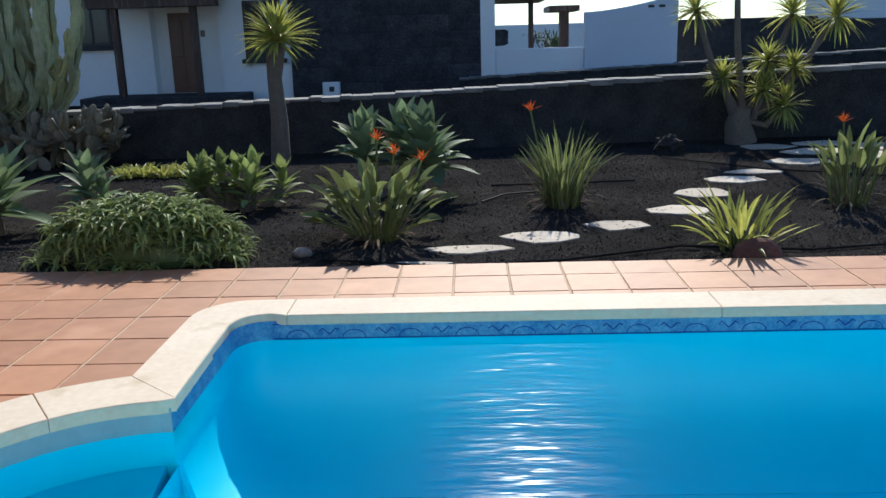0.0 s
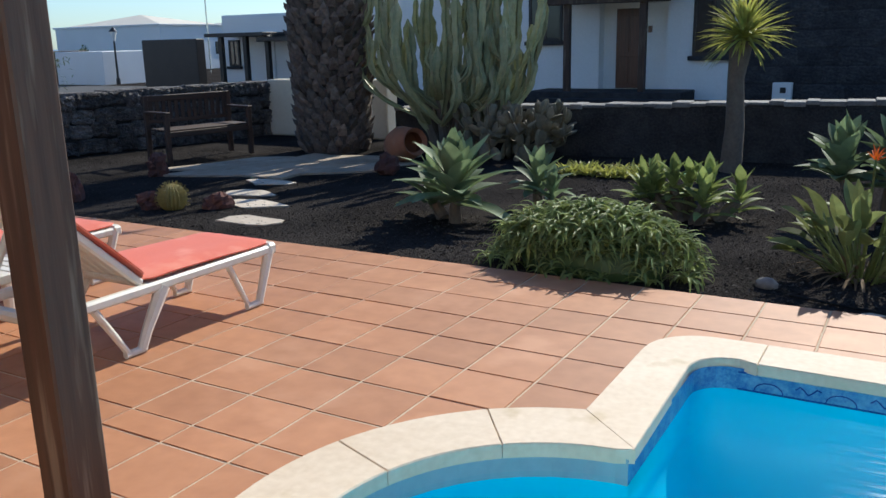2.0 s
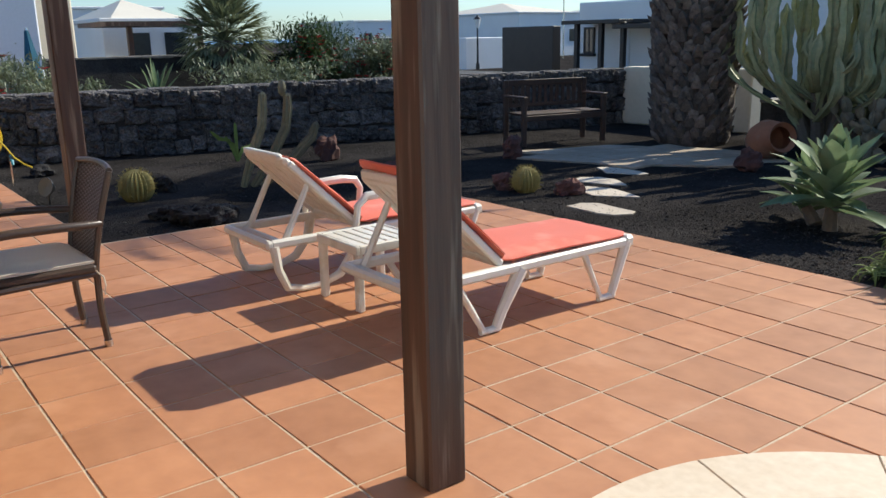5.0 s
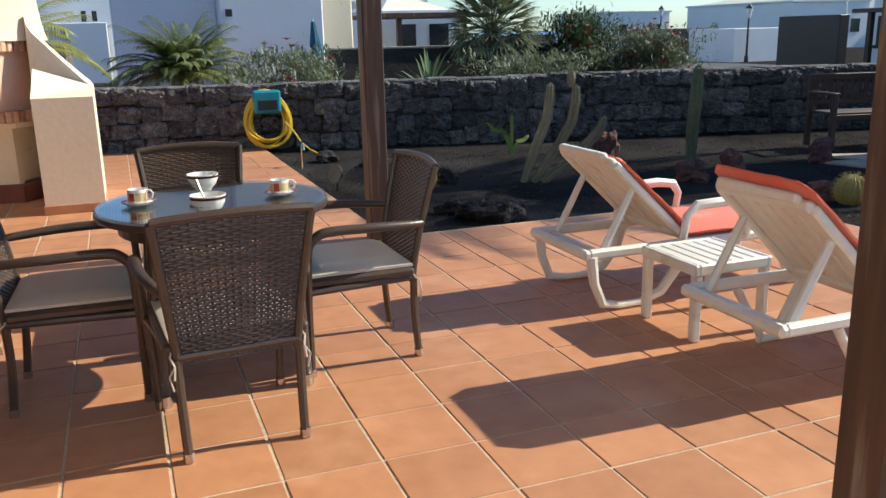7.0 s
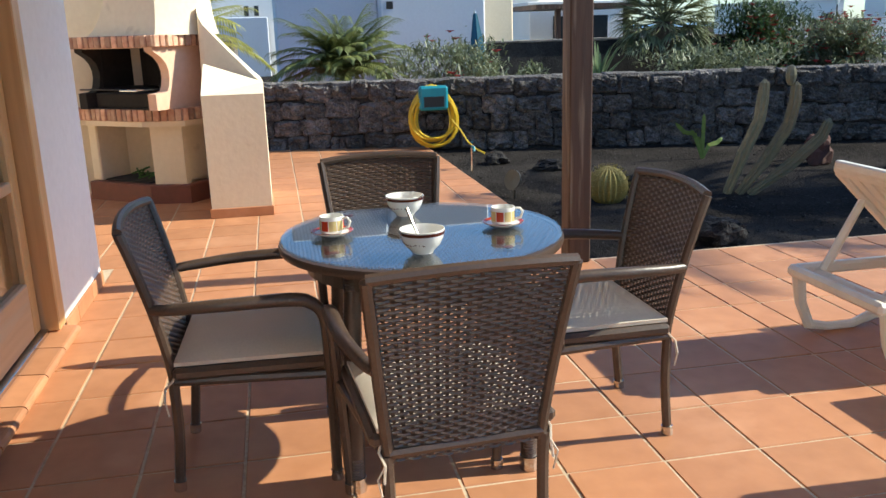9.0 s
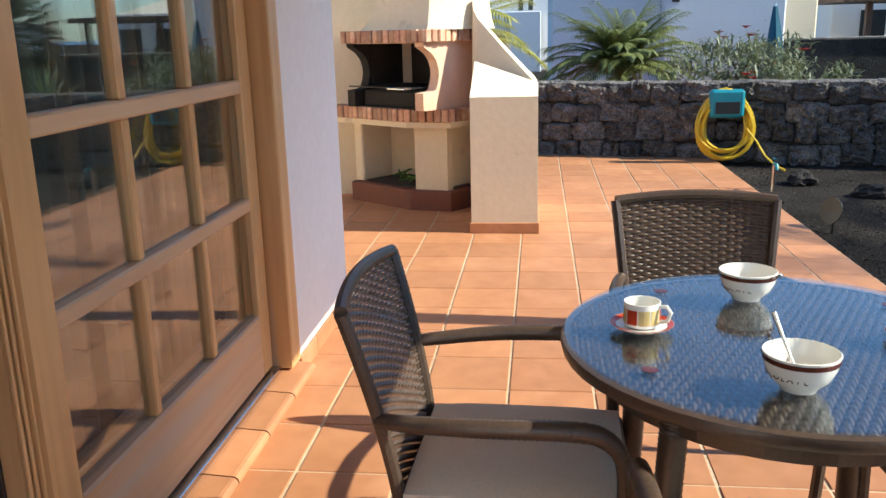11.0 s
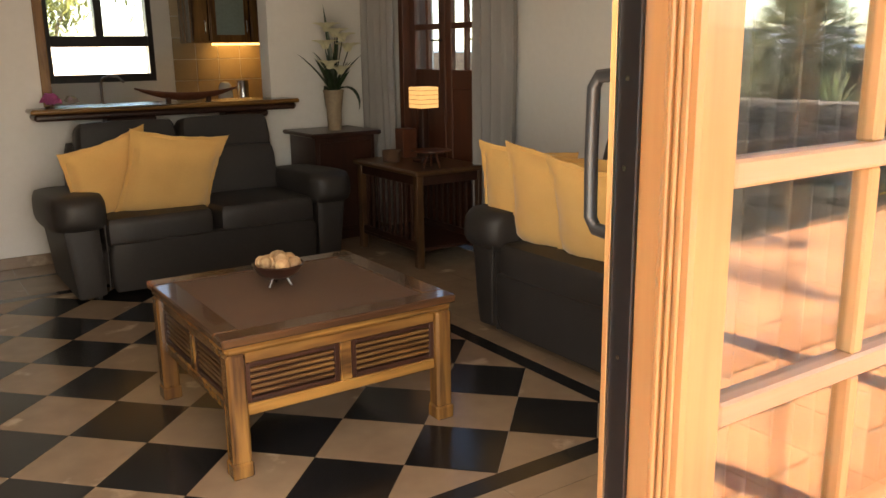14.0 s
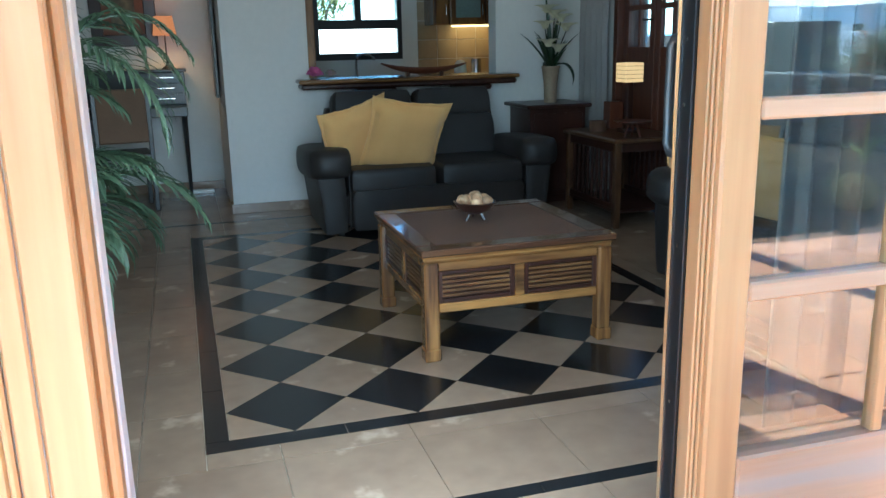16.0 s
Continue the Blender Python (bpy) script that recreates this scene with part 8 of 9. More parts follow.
def lava_wall(name, label, x0, y0, x1, y1, h0, h1, thick, courses, seed, side=1, stones=True):
    """A rubble wall from one point to another: a dark core, uneven stones on the face, cap stones on top."""
    rg = random.Random(seed)
    d = Vector((x1 - x0, y1 - y0, 0))
    ln = d.length
    a = math.atan2(d.y, d.x)
    m = pose(x0, y0, -0.05, 0, 0, math.degrees(a))
    wl = thing(name, label, "wall", m)
    wl["kind"] = "structure"
    lo, hi = (0.0, thick) if side > 0 else (-thick, 0.0)
    core = S().add([(0, lo, 0), (ln, lo, 0), (ln, hi, 0), (0, hi, 0), (0, lo, h0 - 0.02), (ln, lo, h1 - 0.02), (ln, hi, h1 - 0.02), (0, hi, h0 - 0.02)], [(0, 3, 2, 1), (4, 5, 6, 7), (0, 1, 5, 4), (1, 2, 6, 5), (2, 3, 7, 6), (3, 0, 4, 7)])
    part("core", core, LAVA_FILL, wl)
    if stones:
        for c in range(courses):
            x = -0.1 * rg.random()
            while x < ln:
                w = rg.uniform(0.18, 0.42)
                h = (h0 + (h1 - h0) * min(1, x / ln)) / courses
                ob = new("stone", rg.choice(STONES))
                ob.parent = wl
                face = lo if side > 0 else hi
                ob.matrix_basis = pose(x + w / 2, face - 0.012 * side, h * (c + 0.5) + rg.uniform(-0.03, 0.03), 0, rg.uniform(-8, 8), 0 if side > 0 else 180) @ Matrix.Diagonal((w * 0.95, rg.uniform(0.07, 0.12), h * rg.uniform(0.84, 1.06), 1))
                x += w
    x = 0.0
    while x < ln:
        w = rg.uniform(0.14, 0.32) if not stones else rg.uniform(0.2, 0.42)
        z = h0 + (h1 - h0) * min(1, x / ln)
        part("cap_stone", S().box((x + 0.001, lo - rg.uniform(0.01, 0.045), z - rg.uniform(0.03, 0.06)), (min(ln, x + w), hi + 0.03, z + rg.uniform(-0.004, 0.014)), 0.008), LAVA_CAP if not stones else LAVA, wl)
        x += w
    return wl


lava_wall("wall_lava_west", "rough black lava stone garden wall", -9.97, 11.25, -13.3, -2.3, 0.88, 0.82, 0.35, 4, 7, -1)
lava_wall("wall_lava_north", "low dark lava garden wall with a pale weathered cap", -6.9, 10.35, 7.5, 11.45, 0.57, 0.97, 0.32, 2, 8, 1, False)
# white wall in cream render: the sun's warmth is put into its colour
setting("wall_white_north", S().box((-9.97, 11.2, -0.05), (-7.6, 11.5, 0.86), 0.02), CREAM, "low white rendered wall behind the palm trunk", "wall")

# hose reel on the wall
hr = thing("hose_reel", "teal wall hose reel with a coiled yellow garden hose", "hose reel", pose(-12.0, 2.02, 0, 0, 0, 0))
part("box", S().box((0.0, -0.17, 0.46), (0.13, 0.17, 0.74), 0.025), TEAL, hr)
part("window", S().box((0.13, -0.12, 0.5), (0.137, 0.12, 0.62), 0.004), BLACK_METAL, hr, "dark opening of the reel")
rng = random.Random(17)
for i in range(13):
    w, b, top = 0.205 + 0.08 * rng.random(), 0.0 + 0.13 * rng.random(), 0.66 + 0.09 * rng.random()
    ox = 0.015 + 0.019 * (i % 5)
    cy_ = 0.05 * (rng.random() - 0.5)
    loop = [(ox + 0.012 * math.sin(3 * a + i), cy_ + w * math.sin(a) * (1 - 0.16 * math.cos(a)), (top + b) / 2 + (top - b) / 2 * math.cos(a)) for a in [6.283 * k / 24 for k in range(25)]]
    part("hose_coil", S().tube(loop, 0.0125, 6, cap=False), HOSE, hr, smooth=True)
part("hose_end", S().tube([(0.12, 0.2, 0.35), (0.16, 0.30, 0.22), (0.2, 0.38, 0.08), (0.3, 0.46, 0.0), (0.42, 0.52, -0.03)], 0.011, 6), HOSE, hr, smooth=True)
st = thing("standpipe", "small garden tap standpipe at the terrace edge", "tap", pose(-10.42, 2.12, -0.05))
part("pipe", S().tube([(0, 0, 0), (0, 0, 0.28)], 0.012, 8), STEEL, st)
part("tap_head", S().tube([(0, 0, 0.27), (0.08, 0, 0.27), (0.1, 0, 0.23)], 0.014, 8).tube([(-0.03, 0, 0.31), (0.03, 0, 0.31)], 0.008, 6), TEAL, st)
sl = thing("spotlight", "small black garden spotlight on a stake", "garden light", pose(-8.98, 2.15, -0.05, 0, 0, 30))
part("head", S().lathe([(0.03, -0.06), (0.09, 0.02), (0.09, 0.03), (0.001, 0.02)], 16, pose(0, 0, 0.16, 75, 0, 0)), BLACK_METAL, sl, smooth=True)
part("stake", S().tube([(0, 0, 0), (0, 0, 0.15)], 0.012, 6), BLACK_METAL, sl)


# ---- neighbours ----
SHUTTER = material("dark_shutter", (0.035, 0.025, 0.02), (0.022, 0.017, 0.014), rough=0.5, grain=20, patch=4)
DARK_GLASS = material("dark_window", (0.03, 0.035, 0.04), (0.02, 0.022, 0.026), rough=0.12, grain=5, patch=1, bump=0)
GREYWASH = material("grey_white_render", (0.66, 0.68, 0.72), (0.60, 0.62, 0.66), rough=0.85, grain=20, patch=0.8, bump=0.3)
ROOF_TENT = material("pale_roof", (0.72, 0.66, 0.55), (0.66, 0.60, 0.50), rough=0.8, grain=15, patch=1)
LAVA_FACE = material("lava_cladding", (0.030, 0.029, 0.031), (0.066, 0.062, 0.062), rough=0.9, grain=8, patch=1.4, bump=1.0, relief=0.03, spec=0.2)
ASPHALT = material("asphalt", (0.05, 0.05, 0.052), (0.07, 0.068, 0.066), rough=0.9, grain=40, patch=1, bump=0.3)


def far_window(house, x0, x1, y, z0, z1, facing=-1):
    """A window set in a wall that faces along y: frame, panes, sill."""
    w = part("window", S().box((x0, y - 0.03 * 1, z0), (x0 + 0.07, y + 0.05, z1), 0.004).box((x1 - 0.07, y - 0.03, z0), (x1, y + 0.05, z1), 0.004).box((x0 + 0.07, y - 0.03, z1 - 0.07), (x1 - 0.07, y + 0.05, z1), 0.004).box((x0 + 0.07, y - 0.03, z0), (x1 - 0.07, y + 0.05, z0 + 0.07), 0.004).box(((x0 + x1) / 2 - 0.03, y - 0.02, z0 + 0.07), ((x0 + x1) / 2 + 0.03, y + 0.05, z1 - 0.07), 0.004), SHUTTER, house)
    part("pane", S().box((x0 + 0.07, y - 0.005, z0 + 0.07), (x1 - 0.07, y + 0.02, z1 - 0.07)), DARK_GLASS, w)
    part("sill", S().box((x0 - 0.08, y - 0.12, z0 - 0.1), (x1 + 0.08, y + 0.02, z0), 0.01), LAVA_FACE, w)


nh = thing("house", "white single-storey villa with a porch and a black lava stone front", "house", pose(0, 0, 0))
HYN = 20.5
for lo_, hi_ in (((-14.0, HYN, -0.3), (-7.55, HYN + 6, 3.3)), ((-5.9, HYN, -0.3), (-4.2, HYN + 6, 3.3)), ((-7.55, HYN + 0.35, -0.3), (-5.9, HYN + 6, 3.3)), ((-7.55, HYN, 2.25), (-5.9, HYN + 0.35, 3.3))):
    part("wall", S().box(lo_, hi_), WHITEWASH, nh)
part("lava_front", S().box((-4.2, HYN - 0.12, -0.3), (0.32, HYN + 6, 3.4)), LAVA_FACE, nh, "black lava stone cladding")
rg = random.Random(77)
for j in range(9):
    x = -4.15
    while x < 0.2:
        w_ = rg.uniform(0.4, 0.9)
        ob = new("stone", rg.choice(DARK_STONES))
        ob.parent = nh
        ob.matrix_basis = pose(x + w_ / 2, HYN - 0.12, -0.05 + 0.38 * (j + 0.5)) @ Matrix.Diagonal((w_, 0.03, 0.36, 1))
        x += w_
part("pilaster", S().box((0.32, HYN - 0.16, -0.3), (0.66, HYN + 4, 3.4), 0.01), WHITEWASH, nh)
part("roof", S().box((-14.2, HYN - 0.2, 3.3), (0.8, HYN + 6.2, 3.5), 0.02), WHITEWASH, nh)
dn = part("door", S().box((-7.22, HYN + 0.29, 0.19), (-6.52, HYN + 0.345, 2.07), 0.006), RED_WOOD, nh, "dark brown panelled front door")
for z0, z1 in ((0.3, 0.95), (1.05, 1.9)):
    part("door_panel", S().box((-7.12, HYN + 0.27, z0), (-6.9, HYN + 0.29, z1), 0.006).box((-6.84, HYN + 0.27, z0), (-6.62, HYN + 0.29, z1), 0.006), RED_WOOD, dn)
far_window(nh, -9.4, -8.5, HYN - 0.02, 1.35, 2.45)
far_window(nh, -5.3, -4.4, HYN - 0.02, 0.95, 2.3)
part("step", S().box((-8.9, HYN - 1.3, -0.3), (-5.2, HYN - 0.002, 0.19), 0.02), LAVA_FACE, nh)
part("step", S().box((-8.5, HYN - 1.6, -0.3), (-5.3, HYN - 1.3, 0.05), 0.02), LAVA_FACE, nh)
for x in (-7.95, -6.15):
    part("porch_post", S().box((x - 0.075, HYN - 1.15, 0.19), (x + 0.075, HYN - 1.0, 2.2), 0.008), POST_WOOD, nh)
part("porch_beam", S().box((-8.5, HYN - 1.3, 2.16), (-5.6, HYN - 0.9, 2.4), 0.01), POST_WOOD, nh)
part("porch_roof", S().box((-8.6, HYN - 1.4, 2.4), (-5.5, HYN - 0.002, 2.55), 0.02), POST_WOOD, nh)
part("number_plate", S().box((-6.35, HYN - 0.02, 1.5), (-6.25, HYN - 0.002, 1.65), 0.003), BROWN_GLAZE, nh)
solo("meter_box", S().box((-0.2, -0.1, 0), (0.2, 0.1, 0.42), 0.012), WHITEWASH, "small white service box on the neighbour's lava wall", "meter box", pose(-3.25, HYN - 0.28, -0.05))
solo("meter_window", S().box((-0.06, -0.005, 0), (0.06, 0.005, 0.12), 0.002), SHUTTER, "dark inspection window of a service box", "meter window", pose(-3.23, HYN - 0.388, 0.15))
# its side terrace: low white wall, curved wall, pergola, retaining walls
ext = thing("terrace_wall", "white rendered neighbour's terrace walls with a curved screen", "wall", pose(0, 0, 0))
part("low_wall", S().box((0.66, 20.4, -0.1), (2.75, 20.6, 1.02), 0.02), WHITEWASH, ext)
cs = S()
n = 12
vs = []
for i in range(n + 1):
    u = i / n
    z = 1.80 + 0.35 * u ** 1.6
    vs += [(2.75 + 2.15 * u, 20.3, -0.1), (2.75 + 2.15 * u, 20.3, z), (2.75 + 2.15 * u, 20.55, z), (2.75 + 2.15 * u, 20.55, -0.1)]
fs = [(4 * i + k, 4 * i + 4 + k, 4 * i + 4 + (k + 1) % 4, 4 * i + (k + 1) % 4) for i in range(n) for k in range(4)] + [(0, 1, 2, 3), (4 * n + 3, 4 * n + 2, 4 * n + 1, 4 * n)]
part("curved_screen", cs.add(vs, fs), GREYWASH, ext)
for x in (4.2, 4.45):
    part("vent", S().box((x, 20.285, 1.86), (x + 0.14, 20.3, 1.92)), SHUTTER, ext)
part("pergola_post", S().box((1.48, 20.9, -0.05), (1.60, 21.02, 2.2)), POST_WOOD, ext)
part("pergola_roof", S().box((0.5, 20.6, 2.12), (1.9, 23.0, 2.25)), POST_WOOD, ext)
part("pergola_post", S().box((2.5, 23.5, -0.05), (2.75, 23.75, 1.95)), POST_WOOD, ext)
part("pergola_roof", S().box((2.2, 23.2, 1.9), (3.0, 25.0, 2.05)), POST_WOOD, ext)
lava_wall("wall_lava_upper", "stepped black lava retaining wall behind the garden", -0.2, 19.6, 12.0, 19.9, 0.46, 0.95, 0.3, 2, 12, 1, False)
solo("lava_block", S().box((4.95, 22, -0.05), (8.8, 24, 1.58), 0.03), LAVA_FACE, "black lava stone outbuilding wall", "wall")
solo("lava_block", S().box((8.9, 24, -0.05), (14, 26, 1.5), 0.03), LAVA_FACE, "black lava stone outbuilding wall", "wall")
solo("white_block", S().box((11.5, 27, -0.05), (17, 30, 2.6), 0.03), WHITEWASH, "plain white house wall in the distance", "house")
solo("white_house", S().box((-1, 60, -0.05), (14, 66, 1.9), 0.05), WHITEWASH, "low white house on the horizon", "house")


def crown(x, y, z, rx, ry, rz, n, leaf, seed, mat, name, label, category, blooms=0, group="neighbouring shrubs", trunk=True):
    """A shrub or small tree: stems, and leaves in uneven clumps with gaps."""
    rg = random.Random(seed)
    t = thing(name, label, category, pose(x, y, -0.05), group)
    if trunk:
        for k in range(5):
            a = k * 1.257 + rg.random()
            part("stem", S().tube([(0.1 * math.cos(a), 0.1 * math.sin(a), 0), (0.35 * rx * math.cos(a), 0.35 * ry * math.sin(a), z * 0.8), (0.6 * rx * math.cos(a), 0.6 * ry * math.sin(a), z + 0.3 * rz)], [0.04, 0.03, 0.012], 6), TRUNK, t)
    sh, bl = S(), S()
    clumps = [(rg.gauss(0, 0.45) * rx, rg.gauss(0, 0.45) * ry, z + rg.uniform(-0.85, 0.8) * rz) for k in range(max(8, n // 60))]
    for i in range(n):
        c = rg.choice(clumps)
        p = (c[0] + rg.gauss(0, 0.17) * rx, c[1] + rg.gauss(0, 0.17) * ry, max(0.05, c[2] + rg.gauss(0, 0.17) * rz))
        sh.blade(p, rg.random() * 6.28, rg.uniform(-0.4, 1.3), leaf * rg.uniform(0.7, 1.3), leaf * 0.28, rg.uniform(0, 1), 2, 0.2, 0.4)
    for i in range(blooms):
        c = rg.choice(clumps)
        p = (c[0] + rg.gauss(0, 0.2) * rx, c[1] + rg.gauss(0, 0.2) * ry, c[2] + abs(rg.gauss(0, 0.3)) * rz)
        for k in range(4):
            bl.blade(p, k * 1.57, 0.5, 0.09, 0.08, 0.5, 2, 0.2, 0.5)
    part("crown", sh, mat, t)
    if blooms:
        part("blossom", bl, BLOOM, t, "red blossoms")


def feather_palm(x, y, h, r, n, seed, label, group="neighbouring palms", mat=None, droop=1.0):
    t = thing("palm", label, "palm tree", pose(x, y, -0.05), group)
    part("trunk", S().tube([(0, 0, 0), (0, 0, max(0.1, h))], [0.22, 0.18], 10), PALM_BARK, t)
    sh = S()
    random.seed(seed)
    for i in range(n):
        frond(sh, (0.05 * math.cos(i * 2.4), 0.05 * math.sin(i * 2.4), h), i * 2.4, 1.5 - 1.25 * i / n + 0.25 * random.random(), r * (0.85 + 0.3 * random.random()), droop * (0.7 + 0.8 * random.random()), r * 0.30, 24, 0.12, 0.030)
    part("crown", sh, mat or OLEANDER, t, "arching green fronds")


def fan_palm(x, y, h, r, n, seed, label):
    t = thing("fan_palm", label, "palm tree", pose(x, y, -0.05), "neighbouring palms")
    part("trunk", S().tube([(0, 0, 0), (0, 0, h)], [0.2, 0.16], 10), PALM_BARK, t)
    sh, rg = S(), random.Random(seed)
    for i in range(n):
        a, e = i * 2.4, 1.4 - 2.0 * i / n
        d = Vector((math.cos(a) * math.cos(e), math.sin(a) * math.cos(e), math.sin(e)))
        c = Vector((0, 0, h)) + d * r * 0.55
        sh.tube([(0, 0, h), c], 0.012, 4)
        for k in range(13):
            b = (k - 6) * 0.22
            sh.blade(c, a + b * max(0.4, math.cos(e)), e + 0.1 * math.cos(b * 2) - 0.12 * abs(b), r * 0.5 * (1 - 0.1 * abs(b)), 0.05, 0.7, 3, 0.25, 0.4)
    part("crown", sh, OLEANDER, t, "fan-shaped green leaves")


# the villa beyond the west wall
vw = thing("house", "grey-white villa with plain rendered walls beyond the lava wall", "house", pose(0, 0, 0))
part("wall", S().box((-26, 0.35, -0.05), (-19, 2.3, 4.2), 0.03), GREYWASH, vw)
part("wall", S().box((-26, 2.3, -0.05), (-18.6, 4.35, 4.0), 0.03), GREYWASH, vw)
part("wall", S().box((-28, 4.35, -0.05), (-21, 5.6, 3.6), 0.03), CREAM, vw)
part("vent", S().box((-18.62, 2.42, 1.78), (-18.59, 2.55, 1.92)), SHUTTER, vw)
um = thing("parasol", "closed blue-green garden parasol leaning by the villa", "parasol", pose(-17.6, 4.0, -0.05, 2, -5, 0))
part("pole", S().tube([(0, 0, 0), (0, 0, 1.75)], 0.022, 8), STEEL, um)
fold = S()
for k in range(8):
    a = 0.785 * k
    fold.tube([(0.02 * math.cos(a), 0.02 * math.sin(a), 1.7), (0.07 * math.cos(a), 0.07 * math.sin(a), 1.2), (0.11 * math.cos(a), 0.11 * math.sin(a), 0.7)], [0.02, 0.055, 0.07], 6)
part("canopy", fold, material("blue_canvas", (0.03, 0.13, 0.19), (0.02, 0.09, 0.14), rough=0.9, grain=60, patch=4), um, "folded blue-green canvas")
solo("garden_paving", S().box((-18.6, -3.0, -0.05), (-13.2, 4.0, -0.03)), OXIDE, "reddish paved strip beyond the garden wall", "paving")
solo("lava_pillar", S().box((-17.6, -0.8, -0.05), (-16.2, -0.35, 1.35), 0.05), LAVA, "rough grey stone pillar beyond the wall", "wall")
fh = thing("house", "white house with dark window openings further off", "house", pose(0, 0, 0))
part("wall", S().box((-40, -3.2, -0.05), (-34, 0.6, 2.9), 0.03), WHITEWASH, fh)
part("wall", S().box((-33.9, -1.6, -0.05), (-33, 0.2, 2.0), 0.03), GREYWASH, fh)
for y in (-0.6, -0.25):
    part("window", S().box((-33.99, y, 2.05), (-33.96, y + 0.16, 2.4)), DARK_GLASS, fh)
SUNNY_PALM = material("sunlit_palm_leaf", (0.26, 0.29, 0.10), (0.15, 0.18, 0.06), rough=0.45, grain=20, patch=3, bump=0.1, vary=0.35, through_light=0.3)
feather_palm(-16.0, 1.35, 0.70, 1.2, 75, 5, "bushy young date palm behind the lava wall", mat=SUNNY_PALM, droop=1.15)
feather_palm(-14.6, -1.15, 1.2, 1.35, 30, 6, "yellow-green palm beside the barbecue", mat=SPIKY)
crown(-15.3, 3.05, 0.62, 1.0, 0.8, 0.6, 5500, 0.13, 7, OLEANDER, "oleander_bush", "grey-green oleander bush with a few red flowers", "shrub", 30)
agave("agave", "stiff blue-grey agave behind the lava wall", -15.2, 5.35, ((0, 0, 0.25, 0.95, 30, 0.07),), 8)
crown(-14.6, 7.0, 0.5, 1.0, 1.0, 0.55, 5500, 0.12, 9, OLEANDER, "grey_shrub", "pale grey-green shrub behind the lava wall", "shrub")
fan_palm(-18.3, 7.95, 1.45, 1.15, 80, 10, "full green fan palm in the neighbour's garden")
crown(-17.5, 9.6, 0.75, 0.7, 0.7, 0.7, 1600, 0.19, 12, DEEP_LEAF, "red_flowering_shrub", "dark shrub with bright red flowers", "shrub", 110)
crown(-18.5, 10.3, 1.05, 1.0, 0.9, 0.75, 7000, 0.14, 13, DEEP_LEAF, "dense_tree", "dense dark green small tree in the neighbour's garden", "tree")
crown(-17.0, 11.0, 0.7, 1.05, 0.95, 0.68, 7000, 0.13, 14, OLEANDER, "oleander_bush", "large oleander bush with red flowers behind the wall", "shrub", 130)
crown(-16.5, 4.6, 0.35, 0.8, 0.6, 0.4, 900, 0.14, 16, OLEANDER, "grey_shrub", "pale grey-green shrub behind the lava wall", "shrub")
lava_wall("wall_lava_far", "dark lava stone boundary wall beyond the shrubs", -19.5, 10.5, -19.5, 4.6, 1.15, 1.15, 0.3, 3, 13, -1, False)


def villa(name, label, x0, y0, x1, y1, h, tent=False):
    t = thing("house", label, "house", pose(0, 0, 0), "distant villas")
    part("wall", S().box((x0, y0, -0.05), (x1, y1, h), 0.03), WHITEWASH, t)
    part("parapet", S().box((x0 - 0.1, y0 - 0.1, h), (x1 + 0.1, y1 + 0.1, h + 0.12), 0.02), WHITEWASH, t)
    if tent:
        cx_, cy_ = (x0 + x1) / 2, (y0 + y1) / 2
        part("roof", S().add([(x0 + 0.4, y0 + 0.4, h + 0.12), (x1 - 0.4, y0 + 0.4, h + 0.12), (x1 - 0.4, y1 - 0.4, h + 0.12), (x0 + 0.4, y1 - 0.4, h + 0.12), (cx_, cy_, h + 0.85)], [(0, 1, 4), (1, 2, 4), (2, 3, 4), (3, 0, 4), (3, 2, 1, 0)]), ROOF_TENT, t, "pale tent-shaped roof")
    for y in (y0 + 0.8, y1 - 1.4):
        part("window", S().box((x1, y, 0.9), (x1 + 0.03, y + 0.7, 1.7)), DARK_GLASS, t)
    return t


v1 = villa("a", "white villa with a timber pergola and a pale tent roof", -36, 8.6, -29.5, 12.0, 2.05, True)
for y in (8.3, 10.4):
    part("pergola_post", S().box((-26.1, y, -0.05), (-25.95, y + 0.14, 1.9)), POST_WOOD, v1)
part("pergola_beam", S().box((-28.5, 7.6, 1.85), (-25.6, 10.8, 1.98)), POST_WOOD, v1)
villa("b", "white flat-roofed villa seen over the garden wall", -52, 10.5, -42, 15, 2.9)
villa("c", "small white villa by the sea", -62, 33, -54, 38, 2.5, False)
villa("d", "white villa with a tent-shaped roof up the street", -52, 38, -42, 44, 2.7, True)
villa("e", "white villa with a tent-shaped roof up the street", -46, 47, -38, 54, 2.9, True)
wb = thing("garden_wall", "white street wall with dark timber gates", "wall", pose(0, 0, 0))
part("wall", S().box((-33, 24.0, -0.3), (-30, 27.0, 1.3), 0.02), WHITEWASH, wb)
part("gate", S().box((-36, 23.2, -0.3), (-34, 26.4, 1.35), 0.02), SHUTTER, wb, "black slatted gate")
solo("street", S().box((-60, 18.0, -0.05), (-20.5, 23.0, -0.02)), ASPHALT, "grey asphalt street between the gardens", "street")
solo("dark_screen", S().box((-26.0, 22.6, -0.3), (-23.2, 23.0, 1.68), 0.02), SHUTTER, "black slatted screen beside the white villa", "screen")

